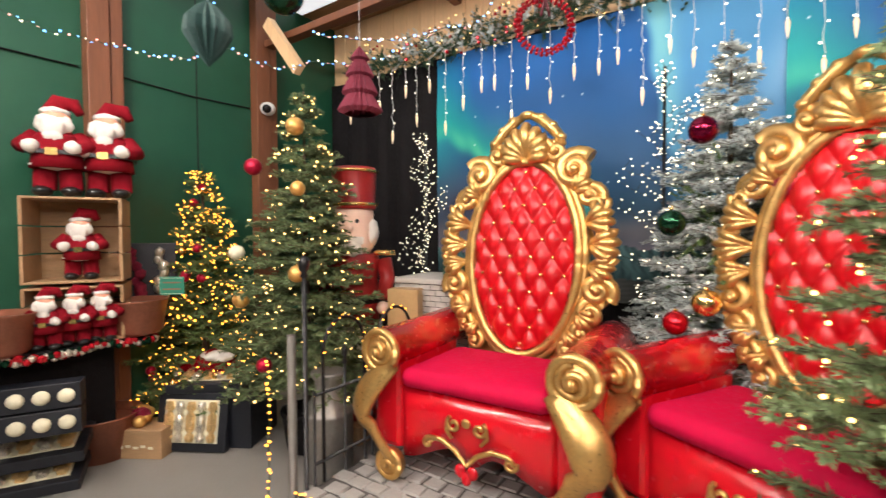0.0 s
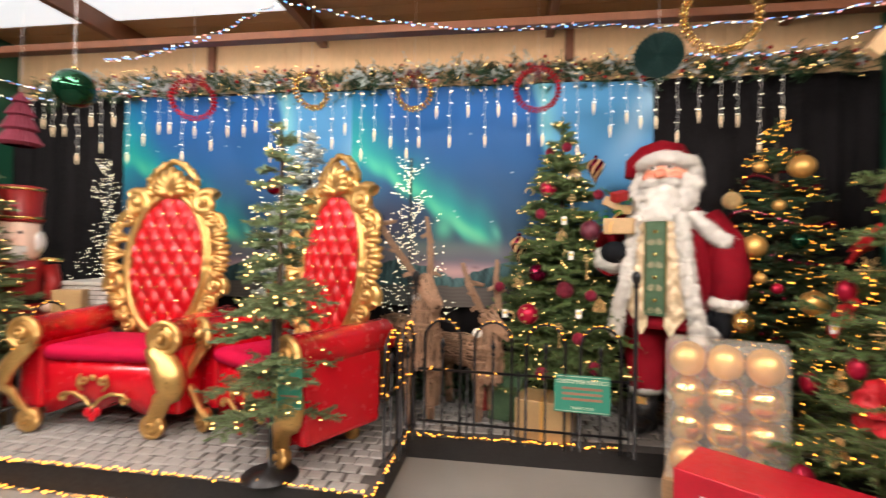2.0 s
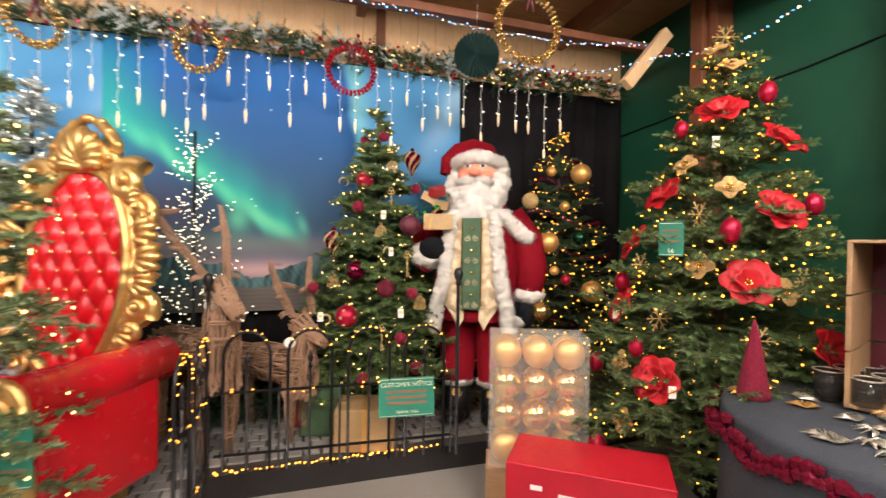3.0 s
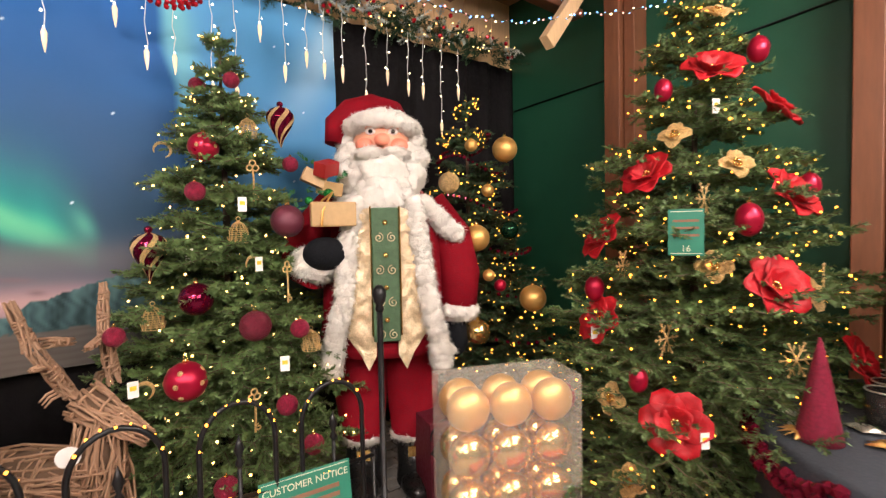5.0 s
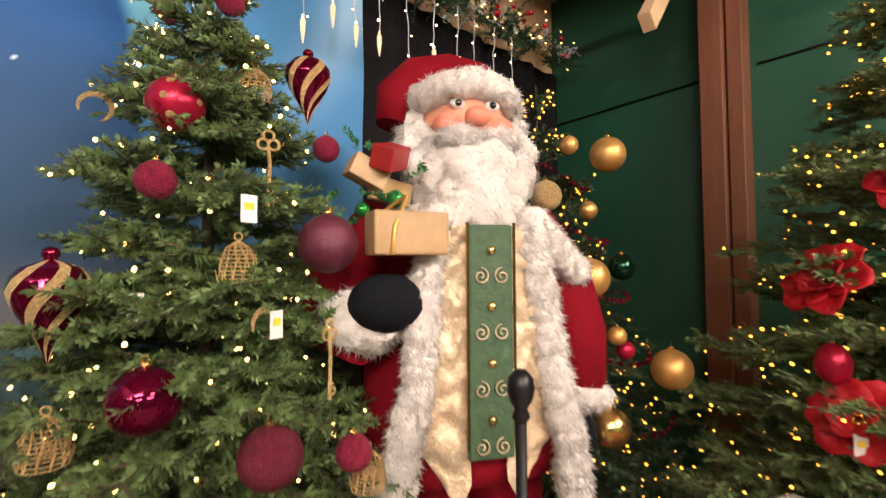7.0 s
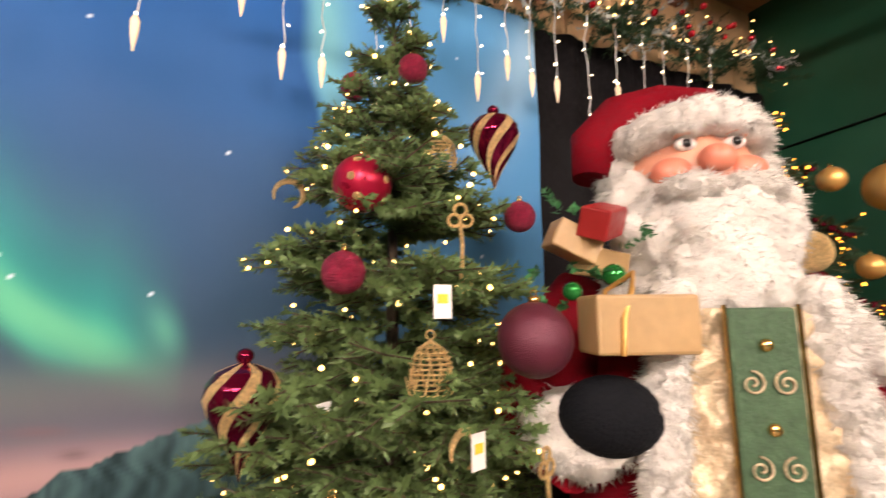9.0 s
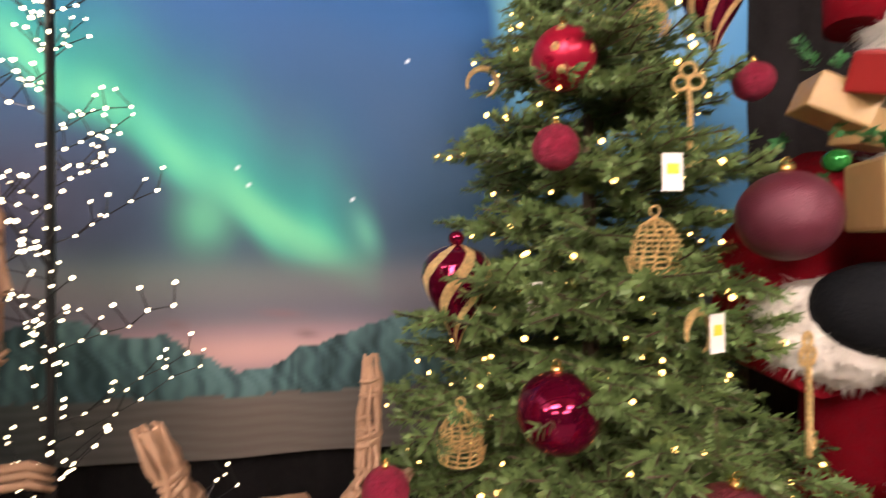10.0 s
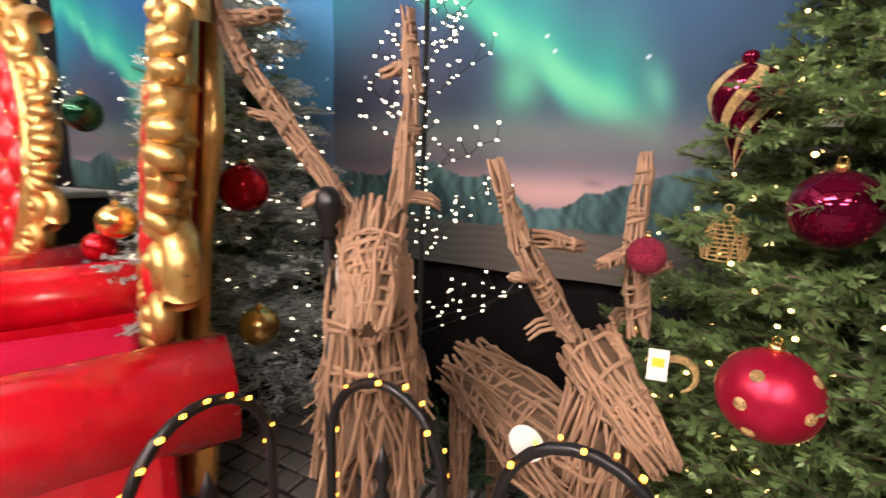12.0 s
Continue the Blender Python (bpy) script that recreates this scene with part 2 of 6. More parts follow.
def add_tube(bm, path, radius, seg=8, slot=0, flat=1.0):
    """A tube along points; radius is a number or one per point."""
    path = [Vector(p) for p in path]
    rad = radius if isinstance(radius, (list, tuple)) else [radius] * len(path)
    rings, side = [], None
    for i, p in enumerate(path):
        d = (path[min(i + 1, len(path) - 1)] - path[max(i - 1, 0)]).normalized()
        if side is None:
            side = d.orthogonal().normalized()
        side = (side - d * side.dot(d)).normalized()
        up = d.cross(side)
        rings.append([bm.verts.new(p + (side * math.cos(2 * math.pi * k / seg) + up * flat * math.sin(2 * math.pi * k / seg)) * rad[i]) for k in range(seg)])
    for a, b in zip(rings, rings[1:]):
        for k in range(seg):
            f = bm.faces.new((a[k], a[(k + 1) % seg], b[(k + 1) % seg], b[k]))
            f.material_index, f.smooth = slot, True
    for ring in (rings[0], rings[-1]):
        bm.faces.new(ring).material_index = slot
    return bm


def arc(c, r, a0, a1, n=12, axis="xz"):
    out = []
    for i in range(n + 1):
        a = radians(a0 + (a1 - a0) * i / n)
        u, w = r * math.cos(a), r * math.sin(a)
        out.append((c[0] + u, c[1], c[2] + w) if axis == "xz" else (c[0], c[1] + u, c[2] + w) if axis == "yz" else (c[0] + u, c[1] + w, c[2]))
    return out


def bulbs(name, places, radius, material, parent=None, label=""):
    """Small lit bulbs, one mesh."""
    base = bmesh.new()
    bmesh.ops.create_icosphere(base, subdivisions=1, radius=1)
    bv = np.array([v.co[:] for v in base.verts])
    bf = np.array([[v.index for v in f.verts] for f in base.faces])
    base.free()
    places = np.array(places)
    rad = radius * np.random.uniform(0.75, 1.25, (len(places), 1, 1))
    v = (places[:, None, :] + bv[None] * rad).reshape(-1, 3)
    f = (bf[None] + (np.arange(len(places)) * len(bv))[:, None, None]).reshape(-1, 3)
    ob = mesh_object(name, v.tolist(), f.tolist(), material, parent, label)
    ob["kind"] = "stuff"
    return ob


def needle_mesh(name, segs, material, per_metre=420, length=0.024, width=0.0042, parent=None, flat=0.55, label=""):
    """Needles round the twigs; segs: rows of start and end."""
    segs = np.array(segs, float)
    a, b = segs[:, :3], segs[:, 3:6]
    ln = np.linalg.norm(b - a, axis=1)
    count = np.maximum(4, (ln * per_metre).astype(int))
    idx = np.repeat(np.arange(len(segs)), count)
    n = len(idx)
    u = np.random.rand(n)
    d = (b - a) / np.maximum(ln, 1e-6)[:, None]
    d = d[idx]
    p = a[idx] + (b - a)[idx] * u[:, None]
    side = np.random.normal(size=(n, 3))
    side[:, 2] *= flat
    side -= d * (side * d).sum(1, keepdims=True)
    side /= np.linalg.norm(side, axis=1, keepdims=True) + 1e-9
    way = side * 0.8 + d * 0.6
    L = length * np.random.uniform(0.7, 1.2, (n, 1)) * (1 - 0.35 * u[:, None])
    tip = p + way * L
    w = np.cross(way, d) + 0.3 * side
    w /= np.linalg.norm(w, axis=1, keepdims=True) + 1e-9
    mid = p + way * L * 0.45
    v = np.stack([p, mid + w * width / 2, tip, mid - w * width / 2], 1).reshape(-1, 3)
    f = np.arange(4 * n).reshape(-1, 4)
    return mesh_object(name, v.tolist(), f.tolist(), material, parent, label)


def twigs_mesh(name, segs, radius, material, parent=None):
    segs = np.array(segs, float)
    a, b = segs[:, :3], segs[:, 3:6]
    d = b - a
    d /= np.linalg.norm(d, axis=1, keepdims=True) + 1e-9
    s = np.cross(d, [0.31, 0.2, 0.93])
    s /= np.linalg.norm(s, axis=1, keepdims=True) + 1e-9
    t = np.cross(d, s)
    r0, r1 = radius, radius * 0.7
    ring = [s, -0.5 * s + 0.87 * t, -0.5 * s - 0.87 * t]
    v = np.stack([a + q * r0 for q in ring] + [b + q * r1 for q in ring], 1).reshape(-1, 3)
    k = np.arange(len(segs))[:, None] * 6
    f = np.concatenate([k + np.array(q) for q in ([0, 1, 4, 3], [1, 2, 5, 4], [2, 0, 3, 5])])
    return mesh_object(name, v.tolist(), f.tolist(), material, parent)


def conifer(place, height, spread_r, foot, material, label, seed, layers=15, per=9, droop=0.15, per_metre=420, needle=0.024, width=0.0042, lights=100, bulb=WHITE_BULB, bulb_r=0.006, pot=True, power=0.85, category="christmas tree"):
    """An artificial spruce: trunk, limbs with side twigs, needles, fairy lights and a foot."""
    rng = np.random.default_rng(seed)
    root = empty("christmas_tree", place, 0, label, category, "decorated trees")
    bm = bmesh.new()
    add_tube(bm, [(0, 0, 0.02), (0.004, 0, height * 0.5), (0, 0, height * 0.98)], [0.03, 0.018, 0.004], 8)
    part("trunk", bm, BARK, root)
    segs, tips = [], []
    for i in range(layers):
        u = i / (layers - 1)
        z = foot + (height * 0.94 - foot) * u ** 0.92
        reach = spread_r * (1 - u) ** power + 0.05
        n = max(4, int(per * (1 - 0.55 * u)))
        for k in range(n):
            a = 2 * math.pi * (k + rng.uniform(-0.3, 0.3)) / n + i * 1.3
            L = reach * rng.uniform(0.78, 1.1)
            rise = (0.25 - 0.2 * (1 - u)) + rng.uniform(-0.06, 0.08)
            zz = z + rng.uniform(-0.075, 0.075)
            prev = np.array([0, 0, zz])
            steps = 5
            for s in range(1, steps + 1):
                q = s / steps
                cur = np.array([math.cos(a) * L * q, math.sin(a) * L * q, zz + L * (rise * q - droop * q * q + 0.06 * q ** 3)])
                segs.append([*prev, *cur])
                if s >= 1:
                    tl = L * 0.42 * (1.15 - q * 0.75) + 0.03
                    for sg in (-1, 1):
                        b2 = a + sg * rng.uniform(0.6, 0.95)
                        e = cur + np.array([math.cos(b2) * tl, math.sin(b2) * tl, tl * rng.uniform(-0.35, 0.4)])
                        segs.append([*cur, *e])
                        if tl > 0.09:
                            m2 = (cur + e) / 2
                            for s2 in (-1, 1):
                                b3 = b2 + s2 * 0.75
                                segs.append([*m2, *(m2 + np.array([math.cos(b3), math.sin(b3), rng.uniform(-0.35, 0.45)]) * tl * 0.45)])
                        tips.append(e)
                prev = cur
            tips.append(prev)
    segs.append([0, 0, height * 0.9, 0, 0, height])
    for k in range(5):
        a = k * 1.256
        segs.append([0, 0, height * 0.94, 0.06 * math.cos(a), 0.06 * math.sin(a), height * 0.965])
    crown = needle_mesh("crown", segs, material, per_metre, needle, width, root)
    twigs_mesh("twig", segs, 0.0022, BARK, crown)
    if lights:
        tips = np.array(tips)
        pick = tips[rng.choice(len(tips), min(int(lights * 1.6), len(tips)), replace=False)]
        pick = pick * np.array([0.95, 0.95, 1]) + rng.normal(size=pick.shape) * 0.012
        bulbs("string_light", pick, bulb_r, bulb, root, "tiny lit warm white bulbs")
    if pot:
        bm = bmesh.new()
        add_lathe(bm, [(0.1, 0), (0.12, 0.01), (0.15, 0.22), (0.16, 0.23), (0.16, 0.25), (0.14, 0.25), (0.13, 0.2)], 20)
        part("pot", bm, BLACK_CLOTH, root)
    return root

# ---- the large structure ----
XL, XR, YB, YF, ZC = -4.75, 3.0, 3.98, -3.2, 3.3
STAGE = 0.15


def structure(name, bm, material, label, smooth=False):
    return tagged(part(name, bm, material, None, label, smooth), label, name.split("_")[0], "", "structure")


structure("floor", box((XL - 0.2, YF - 0.2, -0.12), (XR + 0.2, YB + 0.2, 0)), CONCRETE, "grey worn concrete shop floor")
structure("wall_back", box((XL - 0.2, YB, 0), (XR + 0.2, YB + 0.15, ZC)), BOARD, "pale timber boarded back wall")
structure("wall_left", box((XL - 0.15, YF, 0), (XL, YB, ZC)), GREEN_WALL, "dark green painted board wall")
structure("wall_right", box((XR, YF, 0), (XR + 0.15, YB, ZC)), GREEN_WALL, "dark green painted board wall")
structure("wall_front", box((XL - 0.2, YF - 0.15, 0), (XR + 0.2, YF, ZC)), GREEN_WALL, "dark green painted board wall")
bm = bmesh.new()
for i in range(46):
    y0 = YF - 0.15 + i * 0.162
    add_box(bm, (XL - 0.2, y0, ZC), (XR + 0.2, y0 + 0.157, ZC + 0.05 + 0.004 * (i % 2)))
add_box(bm, (XL - 0.2, YF - 0.15, ZC + 0.06), (XR + 0.2, YB + 0.2, ZC + 0.1))
structure("ceiling", bm, CEILWOOD, "brown timber boarded ceiling")
for y in (2.02, 3.16):
    bm = box((XL + 0.003, y - 0.1, 0), (XL + 0.1, y + 0.02, ZC - 0.003), 0.006)
    add_box(bm, (XL + 0.003, y + 0.028, 0), (XL + 0.08, y + 0.1, ZC - 0.003), 0.006)
    structure("trim_post", bm, TIMBER, "reddish brown timber wall post")
for y in (1.6, 2.84):
    bm = box((XR - 0.2, y + 0.02, 0), (XR - 0.003, y + 0.13, ZC - 0.003), 0.006)
    add_box(bm, (XR - 0.16, y - 0.06, 0), (XR - 0.003, y + 0.012, ZC - 0.003), 0.006)
    structure("trim_post", bm, TIMBER, "reddish brown timber wall post")
for y, z, h in ((3.16, 2.83, 0.055), (1.95, 2.92, 0.2), (0.2, 2.92, 0.2)):
    bm = box((XL + 0.12, y - 0.045, z), (XR - 0.21, y + 0.045, z + h), 0.006)
    structure("trim_beam", bm, TIMBER, "brown timber tie beam under the roof")
for x in (-3.3, -1.5, 0.5, 2.3):
    bm = box((x - 0.035, YF + 0.003, 3.13), (x + 0.035, YB - 0.003, ZC - 0.003), 0.005)
    structure("trim_rafter", bm, TIMBER, "brown timber rafter under the roof")
for x in (0.66, -2.6):
    structure("trim_batten", box((x - 0.035, YB - 0.06, 2.74), (x + 0.035, YB - 0.003, ZC - 0.003), 0.004), TIMBER, "brown timber upright batten")
for x, s in ((XR - 0.55, 1), (XL + 0.5, -1)):
    bm = bmesh.new()
    add_box(bm, (-0.045, -0.03, -0.28), (0.045, 0.03, 0.28), 0.004, 0, pose(x, 3.02, 2.72, 0, 40 * s, 0))
    structure("trim_brace", bm, BOARD, "short pale diagonal timber brace")
for y0, y1 in ((-3.1, 1.9), (2.12, 3.05)):
    structure("trim_cable", add_tube(bmesh.new(), [(XL + 0.012, y0, 2.34), (XL + 0.012, (y0 + y1) / 2, 2.325), (XL + 0.012, y1, 2.34)], 0.006, 6), DARK_LINE, "thin black cable along the green wall")
for y in (-1.6, 0.0, 2.62):
    structure("trim_joint", box((XL, y, 0), (XL + 0.004, y + 0.008, ZC - 0.01)), DARK_LINE, "dark joint between green boards")
structure("trim_cable", add_tube(bmesh.new(), [(XR - 0.012, -3, 2.55), (XR - 0.012, 1.4, 2.53)], 0.006, 6), DARK_LINE, "thin black cable along the green wall")
structure("trim_cable", add_tube(bmesh.new(), [(XR - 0.012, 1.75, 2.5), (XR - 0.012, 2.3, 2.46), (XR - 0.012, 2.75, 2.45)], 0.006, 6), DARK_LINE, "thin black cable along the green wall")
structure("trim_cable", add_tube(bmesh.new(), [(XR - 0.012, 2.99, 2.44), (XR - 0.012, YB, 2.4)], 0.006, 6), DARK_LINE, "thin black cable along the green wall")
for x0, x1 in ((XL + 0.05, -3.36), (-3.24, -1.56)):
    structure("ceiling_panel", box((x0, 0.4, 3.27), (x1, 3.55, 3.296), 0.004), ROOF_LIGHT, "white translucent roof light between the rafters")
# upright boards over the drape
pieces = []
plank = box((0, 0, 0), (0.145, 0.018, 0.62), 0.003).copy()
pm = bpy.data.meshes.new("plank")
plank.to_mesh(pm)
pm.materials.append(BOARD)
for i in range(51):
    p = new("plank", pm)
    p.parent = bpy.data.objects["wall_back"]
    p.matrix_world = pose(XL + 0.02 + i * 0.15, YB - 0.022 + 0.002 * (i % 3), 2.66)
# black drape with folds
bm = bmesh.new()
cols = []
for i in range(260):
    x = XL + 0.02 + (XR - XL - 0.04) * i / 259
    y = YB - 0.045 + 0.012 * math.sin(x * 23) + 0.007 * math.sin(x * 51 + 1)
    cols.append([bm.verts.new((x, y, z)) for z in (0.0, 1.0, 2.0, 2.74)])
for a, b in zip(cols, cols[1:]):
    for k in range(3):
        bm.faces.new((a[k], b[k], b[k + 1], a[k + 1])).smooth = True
ob = part("curtain", bm, BLACK_CLOTH)
ob.modifiers.new("thick", "SOLIDIFY").thickness = 0.004
tagged(ob, "black fabric drape hung along the back wall", "curtain")


# ---- the printed northern lights banner ----
def aurora(u, z):
    """Colours of the print at u metres from its left edge and z metres up, both arrays."""
    def bump(d, w):
        return np.exp(-((d / w) ** 2))

    def wave(k, p):
        return np.sin(u * k + p) + 0.5 * np.sin(u * k * 2.3 + p * 2) + 0.3 * np.sin(u * k * 5.1 + p * 3)

    col = np.zeros(u.shape + (3,))

    def blend(c, w):
        nonlocal col
        col = col * (1 - w[..., None]) + np.array(c) * w[..., None]

    one = np.ones_like(u)

    def fractal(k, p, n=6):
        return sum(np.sin(u * k * 2.07 ** i + p * (i + 1) * 1.7 + 1.3 * np.sin(u * k * 1.31 ** i + p)) / 1.9 ** i for i in range(n))

    blend((0.016, 0.085, 0.22), one)
    blend((0.015, 0.13, 0.42), np.clip((z - 1.9) / 0.6, 0, 1))
    blend((0.03, 0.075, 0.11), np.clip((1.9 - z) / 0.4, 0, 1) * 0.7)
    blend((0.06, 0.055, 0.095), bump(u - 0.3, 0.42) * bump(z - 1.52, 0.24) * 0.9)
    cloud = 0.5 + 0.5 * np.sin(u * 7 + 2 * np.sin(z * 6 + u * 2)) * np.sin(z * 9 + 1.5 * np.sin(u * 5))
    blend((0.06, 0.1, 0.16), cloud * 0.16)
    top = 2.07 - 0.61 * np.clip(u - 0.1, 0, 3) + 0.03 * wave(4.2, 0.4) + 0.01 * np.sin(u * 23)
    near = np.where(z > top, bump(z - top, 0.24), bump(z - top, 0.05))
    fade = np.clip((1.32 - u) / 0.2, 0, 1)
    blend((0.015, 0.34, 0.3), near * fade * 0.92)
    streak = 0.78 + 0.22 * np.sin(u * 40 + z * 9)
    blend((0.09, 0.56, 0.36), bump(z - top - 0.02, 0.06) * fade * streak * 0.95)
    # the bright lobes where the curtain of light folds
    blend((0.14, 0.6, 0.36), bump((z - 1.5) + 0.62 * (u - 1.0), 0.05) * bump(u - 1.02, 0.16) * 0.95)
    blend((0.1, 0.48, 0.32), bump(u - 0.83, 0.07) * bump(z - 1.5, 0.09) * 0.85)
    blend((0.1, 0.42, 0.33), bump(u - 1.27 + 0.3 * (z - 1.46), 0.035) * bump(z - 1.46, 0.07) * 0.8)
    blend((0.06, 0.2, 0.16), bump(z - 1.33, 0.07) * bump(u - 0.75, 0.5) * 0.6)
    blend((0.015, 0.4, 0.4), np.clip((0.35 - u) / 0.35, 0, 1) * bump(z - 2.25, 0.4) * 0.7)
    beam = np.clip((u - (1.52 + 0.16 * (2.75 - z)) + 0.012 * np.sin(z * 17)) / 0.05, 0, 1)
    blend((0.1, 0.36, 0.66), beam * (0.5 + 0.42 * np.clip((z - 1.6) / 1.0, 0, 1)))
    blend((0.4, 0.66, 0.85), beam * bump((u - 2.25) - (z - 2.1) * 0.5, 0.12) * np.clip((z - 1.9) / 0.6, 0, 1) * 0.8)
    blend((0.22, 0.62, 0.66), beam * bump(u - 1.66 - 0.1 * (2.4 - z), 0.07) * np.clip((z - 1.7) / 0.7, 0, 1) * 0.8)
    blend((0.2, 0.17, 0.18), bump(z - 1.3, 0.09) * 0.6)
    blend((0.58, 0.36, 0.35), bump(z - 1.13, 0.075) * (0.55 + 0.35 * bump(u - 0.95, 0.5)))
    for cu, cz, cw in ((0.76, 1.215, 0.03), (1.03, 1.235, 0.06), (1.1, 1.175, 0.03), (0.3, 1.32, 0.09)):
        blend((0.2, 0.14, 0.16), bump(u - cu, cw) * bump(z - cz + 0.1 * (u - cu), 0.012) * 0.85)
    knots = ((0.0, 1.2), (0.2, 1.17), (0.34, 1.2), (0.456, 1.245), (0.62, 1.19), (0.76, 1.165), (0.916, 1.085), (1.02, 1.105), (1.2, 1.17), (1.38, 1.238), (1.6, 1.2), (1.9, 1.26), (2.3, 1.18), (2.6, 1.2))
    rough = fractal(17, 0.7)
    ridge = np.interp(u, [k[0] for k in knots], [k[1] for k in knots]) + 0.009 * rough
    inside = (z < ridge).astype(float)
    depth = np.clip((ridge - z) / 0.2, 0, 1)
    gully = np.sin((u + 0.35 * (ridge - z) * np.sign(np.sin(u * 6.2 + 0.6))) * 62 + 2.2 * rough) + 0.7 * np.sin(u * 131 + z * 47 + 1.8 * np.sin(z * 63 + u * 9))
    snow = np.clip(0.48 + 0.3 * gully + 0.25 * np.sin(u * 9 + z * 12), 0, 1) * (1 - 0.55 * depth)
    rock = np.array((0.018, 0.045, 0.052)) + snow[..., None] * np.array((0.085, 0.165, 0.17))
    col = col * (1 - inside[..., None]) + rock * inside[..., None]
    shore = (z < 1.012 + 0.003 * wave(30, 2)).astype(float)
    water = np.array((0.035, 0.045, 0.048)) + (0.5 + 0.5 * np.sin(z * 210 + np.sin(u * 6) * 2 + np.sin(u * 23)))[..., None] * np.array((0.02, 0.022, 0.02)) + bump(u - 1.0, 0.4)[..., None] * np.array((0.09, 0.06, 0.045))
    col = col * (1 - shore[..., None]) + water * shore[..., None]
    rng = np.random.default_rng(5)
    star = (rng.random(u.shape) > 0.9993) & (z > 1.5)
    col[star] = (0.8, 0.9, 1.0)
    return np.clip(col, 0, 1)


PRINT = bpy.data.materials.new("banner_print")
PRINT.use_nodes = True
_b = PRINT.node_tree.nodes["Principled BSDF"]
_a = PRINT.node_tree.nodes.new("ShaderNodeAttribute")
_a.attribute_name = "print"
PRINT.node_tree.links.new(_a.outputs["Color"], _b.inputs["Base Color"])
_b.inputs["Roughness"].default_value, _b.inputs["Specular IOR Level"].default_value = 0.55, 0.2


def banner(x0, x1, y, z0, z1):
    nx, nz = int((x1 - x0) / 0.0095), int((z1 - z0) / 0.0095)
    xs, zs = np.linspace(x0, x1, nx), np.linspace(z0, z1, nz)
    X, Z = np.meshgrid(xs, zs)
    Y = y + 0.012 * np.sin(X * 5.1 + 0.6 * Z) + 0.006 * np.sin(X * 13 + Z * 3) + 0.004 * np.sin(Z * 11 + X * 4)
    verts = np.stack([X, Y, Z], -1).reshape(-1, 3)
    k = np.arange(nx * nz).reshape(nz, nx)
    faces = np.stack([k[:-1, :-1], k[:-1, 1:], k[1:, 1:], k[1:, :-1]], -1).reshape(-1, 4)
    ob = mesh_object("backdrop_banner", verts.tolist(), faces.tolist(), PRINT)
    at = ob.data.color_attributes.new("print", "FLOAT_COLOR", "POINT")
    c = np.ones((nx * nz, 4))
    c[:, :3] = aurora(X - x0, Z).reshape(-1, 3)
    at.data.foreach_set("color", c.ravel())
    ob.data.polygons.foreach_set("use_smooth", [True] * len(ob.data.polygons))
    return tagged(ob, "printed fabric banner of green northern lights over mountains", "banner", "banners")


banner(-3.45, -1.15, YB - 0.105, 0.86, 2.7)
banner(-1.19, 1.31, YB - 0.13, 0.84, 2.7)


# ---- the stage ----
bm = bmesh.new()
OUT = [(-2.96, 2.12), (-0.43, 2.12), (-0.43, 2.86), (XR - 0.21, 2.86), (XR - 0.21, YB - 0.1), (-2.96, YB - 0.1)]
lo = [bm.verts.new((x, y, 0.0)) for x, y in OUT]
hi = [bm.verts.new((x, y, STAGE - 0.012)) for x, y in OUT]
bm.faces.new(hi)
for i in range(6):
    bm.faces.new((lo[i], lo[(i + 1) % 6], hi[(i + 1) % 6], hi[i]))
stage = part("stage", bm, [BLACK_WOOD, GROUT])
stage.data.polygons[0].material_index = 1
tagged(stage, "low black stage covered with grey cobblestone flooring", "stage")


def fairy(name, pts, spacing, radius, material, label, wire=GREEN_WIRE, sag=0.0, jitter=0.006, thick=0.0025):
    """A string of lights along points: its cable and its bulbs."""
    root = empty(name, pts[0], 0, label, "string lights", "string lights")
    o = Vector(pts[0])
    path, spots = [], []
    for a, b in zip(pts, pts[1:]):
        a, b = Vector(a), Vector(b)
        n = max(2, int((b - a).length / spacing))
        for i in range(n):
            u = i / n
            p = a.lerp(b, u) - Vector((0, 0, sag * 4 * u * (1 - u)))
            p += Vector([random.uniform(-jitter, jitter) for _ in range(3)])
            path.append(p - o)
            spots.append(p - o + Vector((random.uniform(-1, 1), random.uniform(-1, 1), random.uniform(-0.3, 1))) * radius * 1.2)
    path.append(Vector(pts[-1]) - o)
    part("cable", add_tube(bmesh.new(), path, thick, 4), wire, root)
    mats = material if isinstance(material, list) else [material]
    for i, m in enumerate(mats):
        bulbs("bulb", [s[:] for s in spots[i::len(mats)]], radius, m, root)
    return root


fairy("string_lights", [(-2.97, 2.105, STAGE + 0.005), (-0.42, 2.105, STAGE + 0.005), (-0.42, 2.845, STAGE + 0.005), (0.85, 2.845, STAGE + 0.005)], 0.028, 0.006, AMBER_BULB, "amber fairy lights along the stage edge")
fairy("string_lights", [(-2.97, 2.09, 0.012), (-1.5, 2.09, 0.012)], 0.035, 0.006, AMBER_BULB, "amber fairy lights along the floor by the stage")


# ---- thrones ----
def spiral(c, r0, turns, start, direction=1, n=28, plane="xz", lift=0.0):
    out = []
    for i in range(n):
        u = i / (n - 1)
        a = radians(start) + direction * turns * 2 * math.pi * u
        r = r0 * (1 - 0.85 * u)
        out.append((c[0] + r * math.cos(a), c[1] - lift * u, c[2] + r * math.sin(a)))
    return out


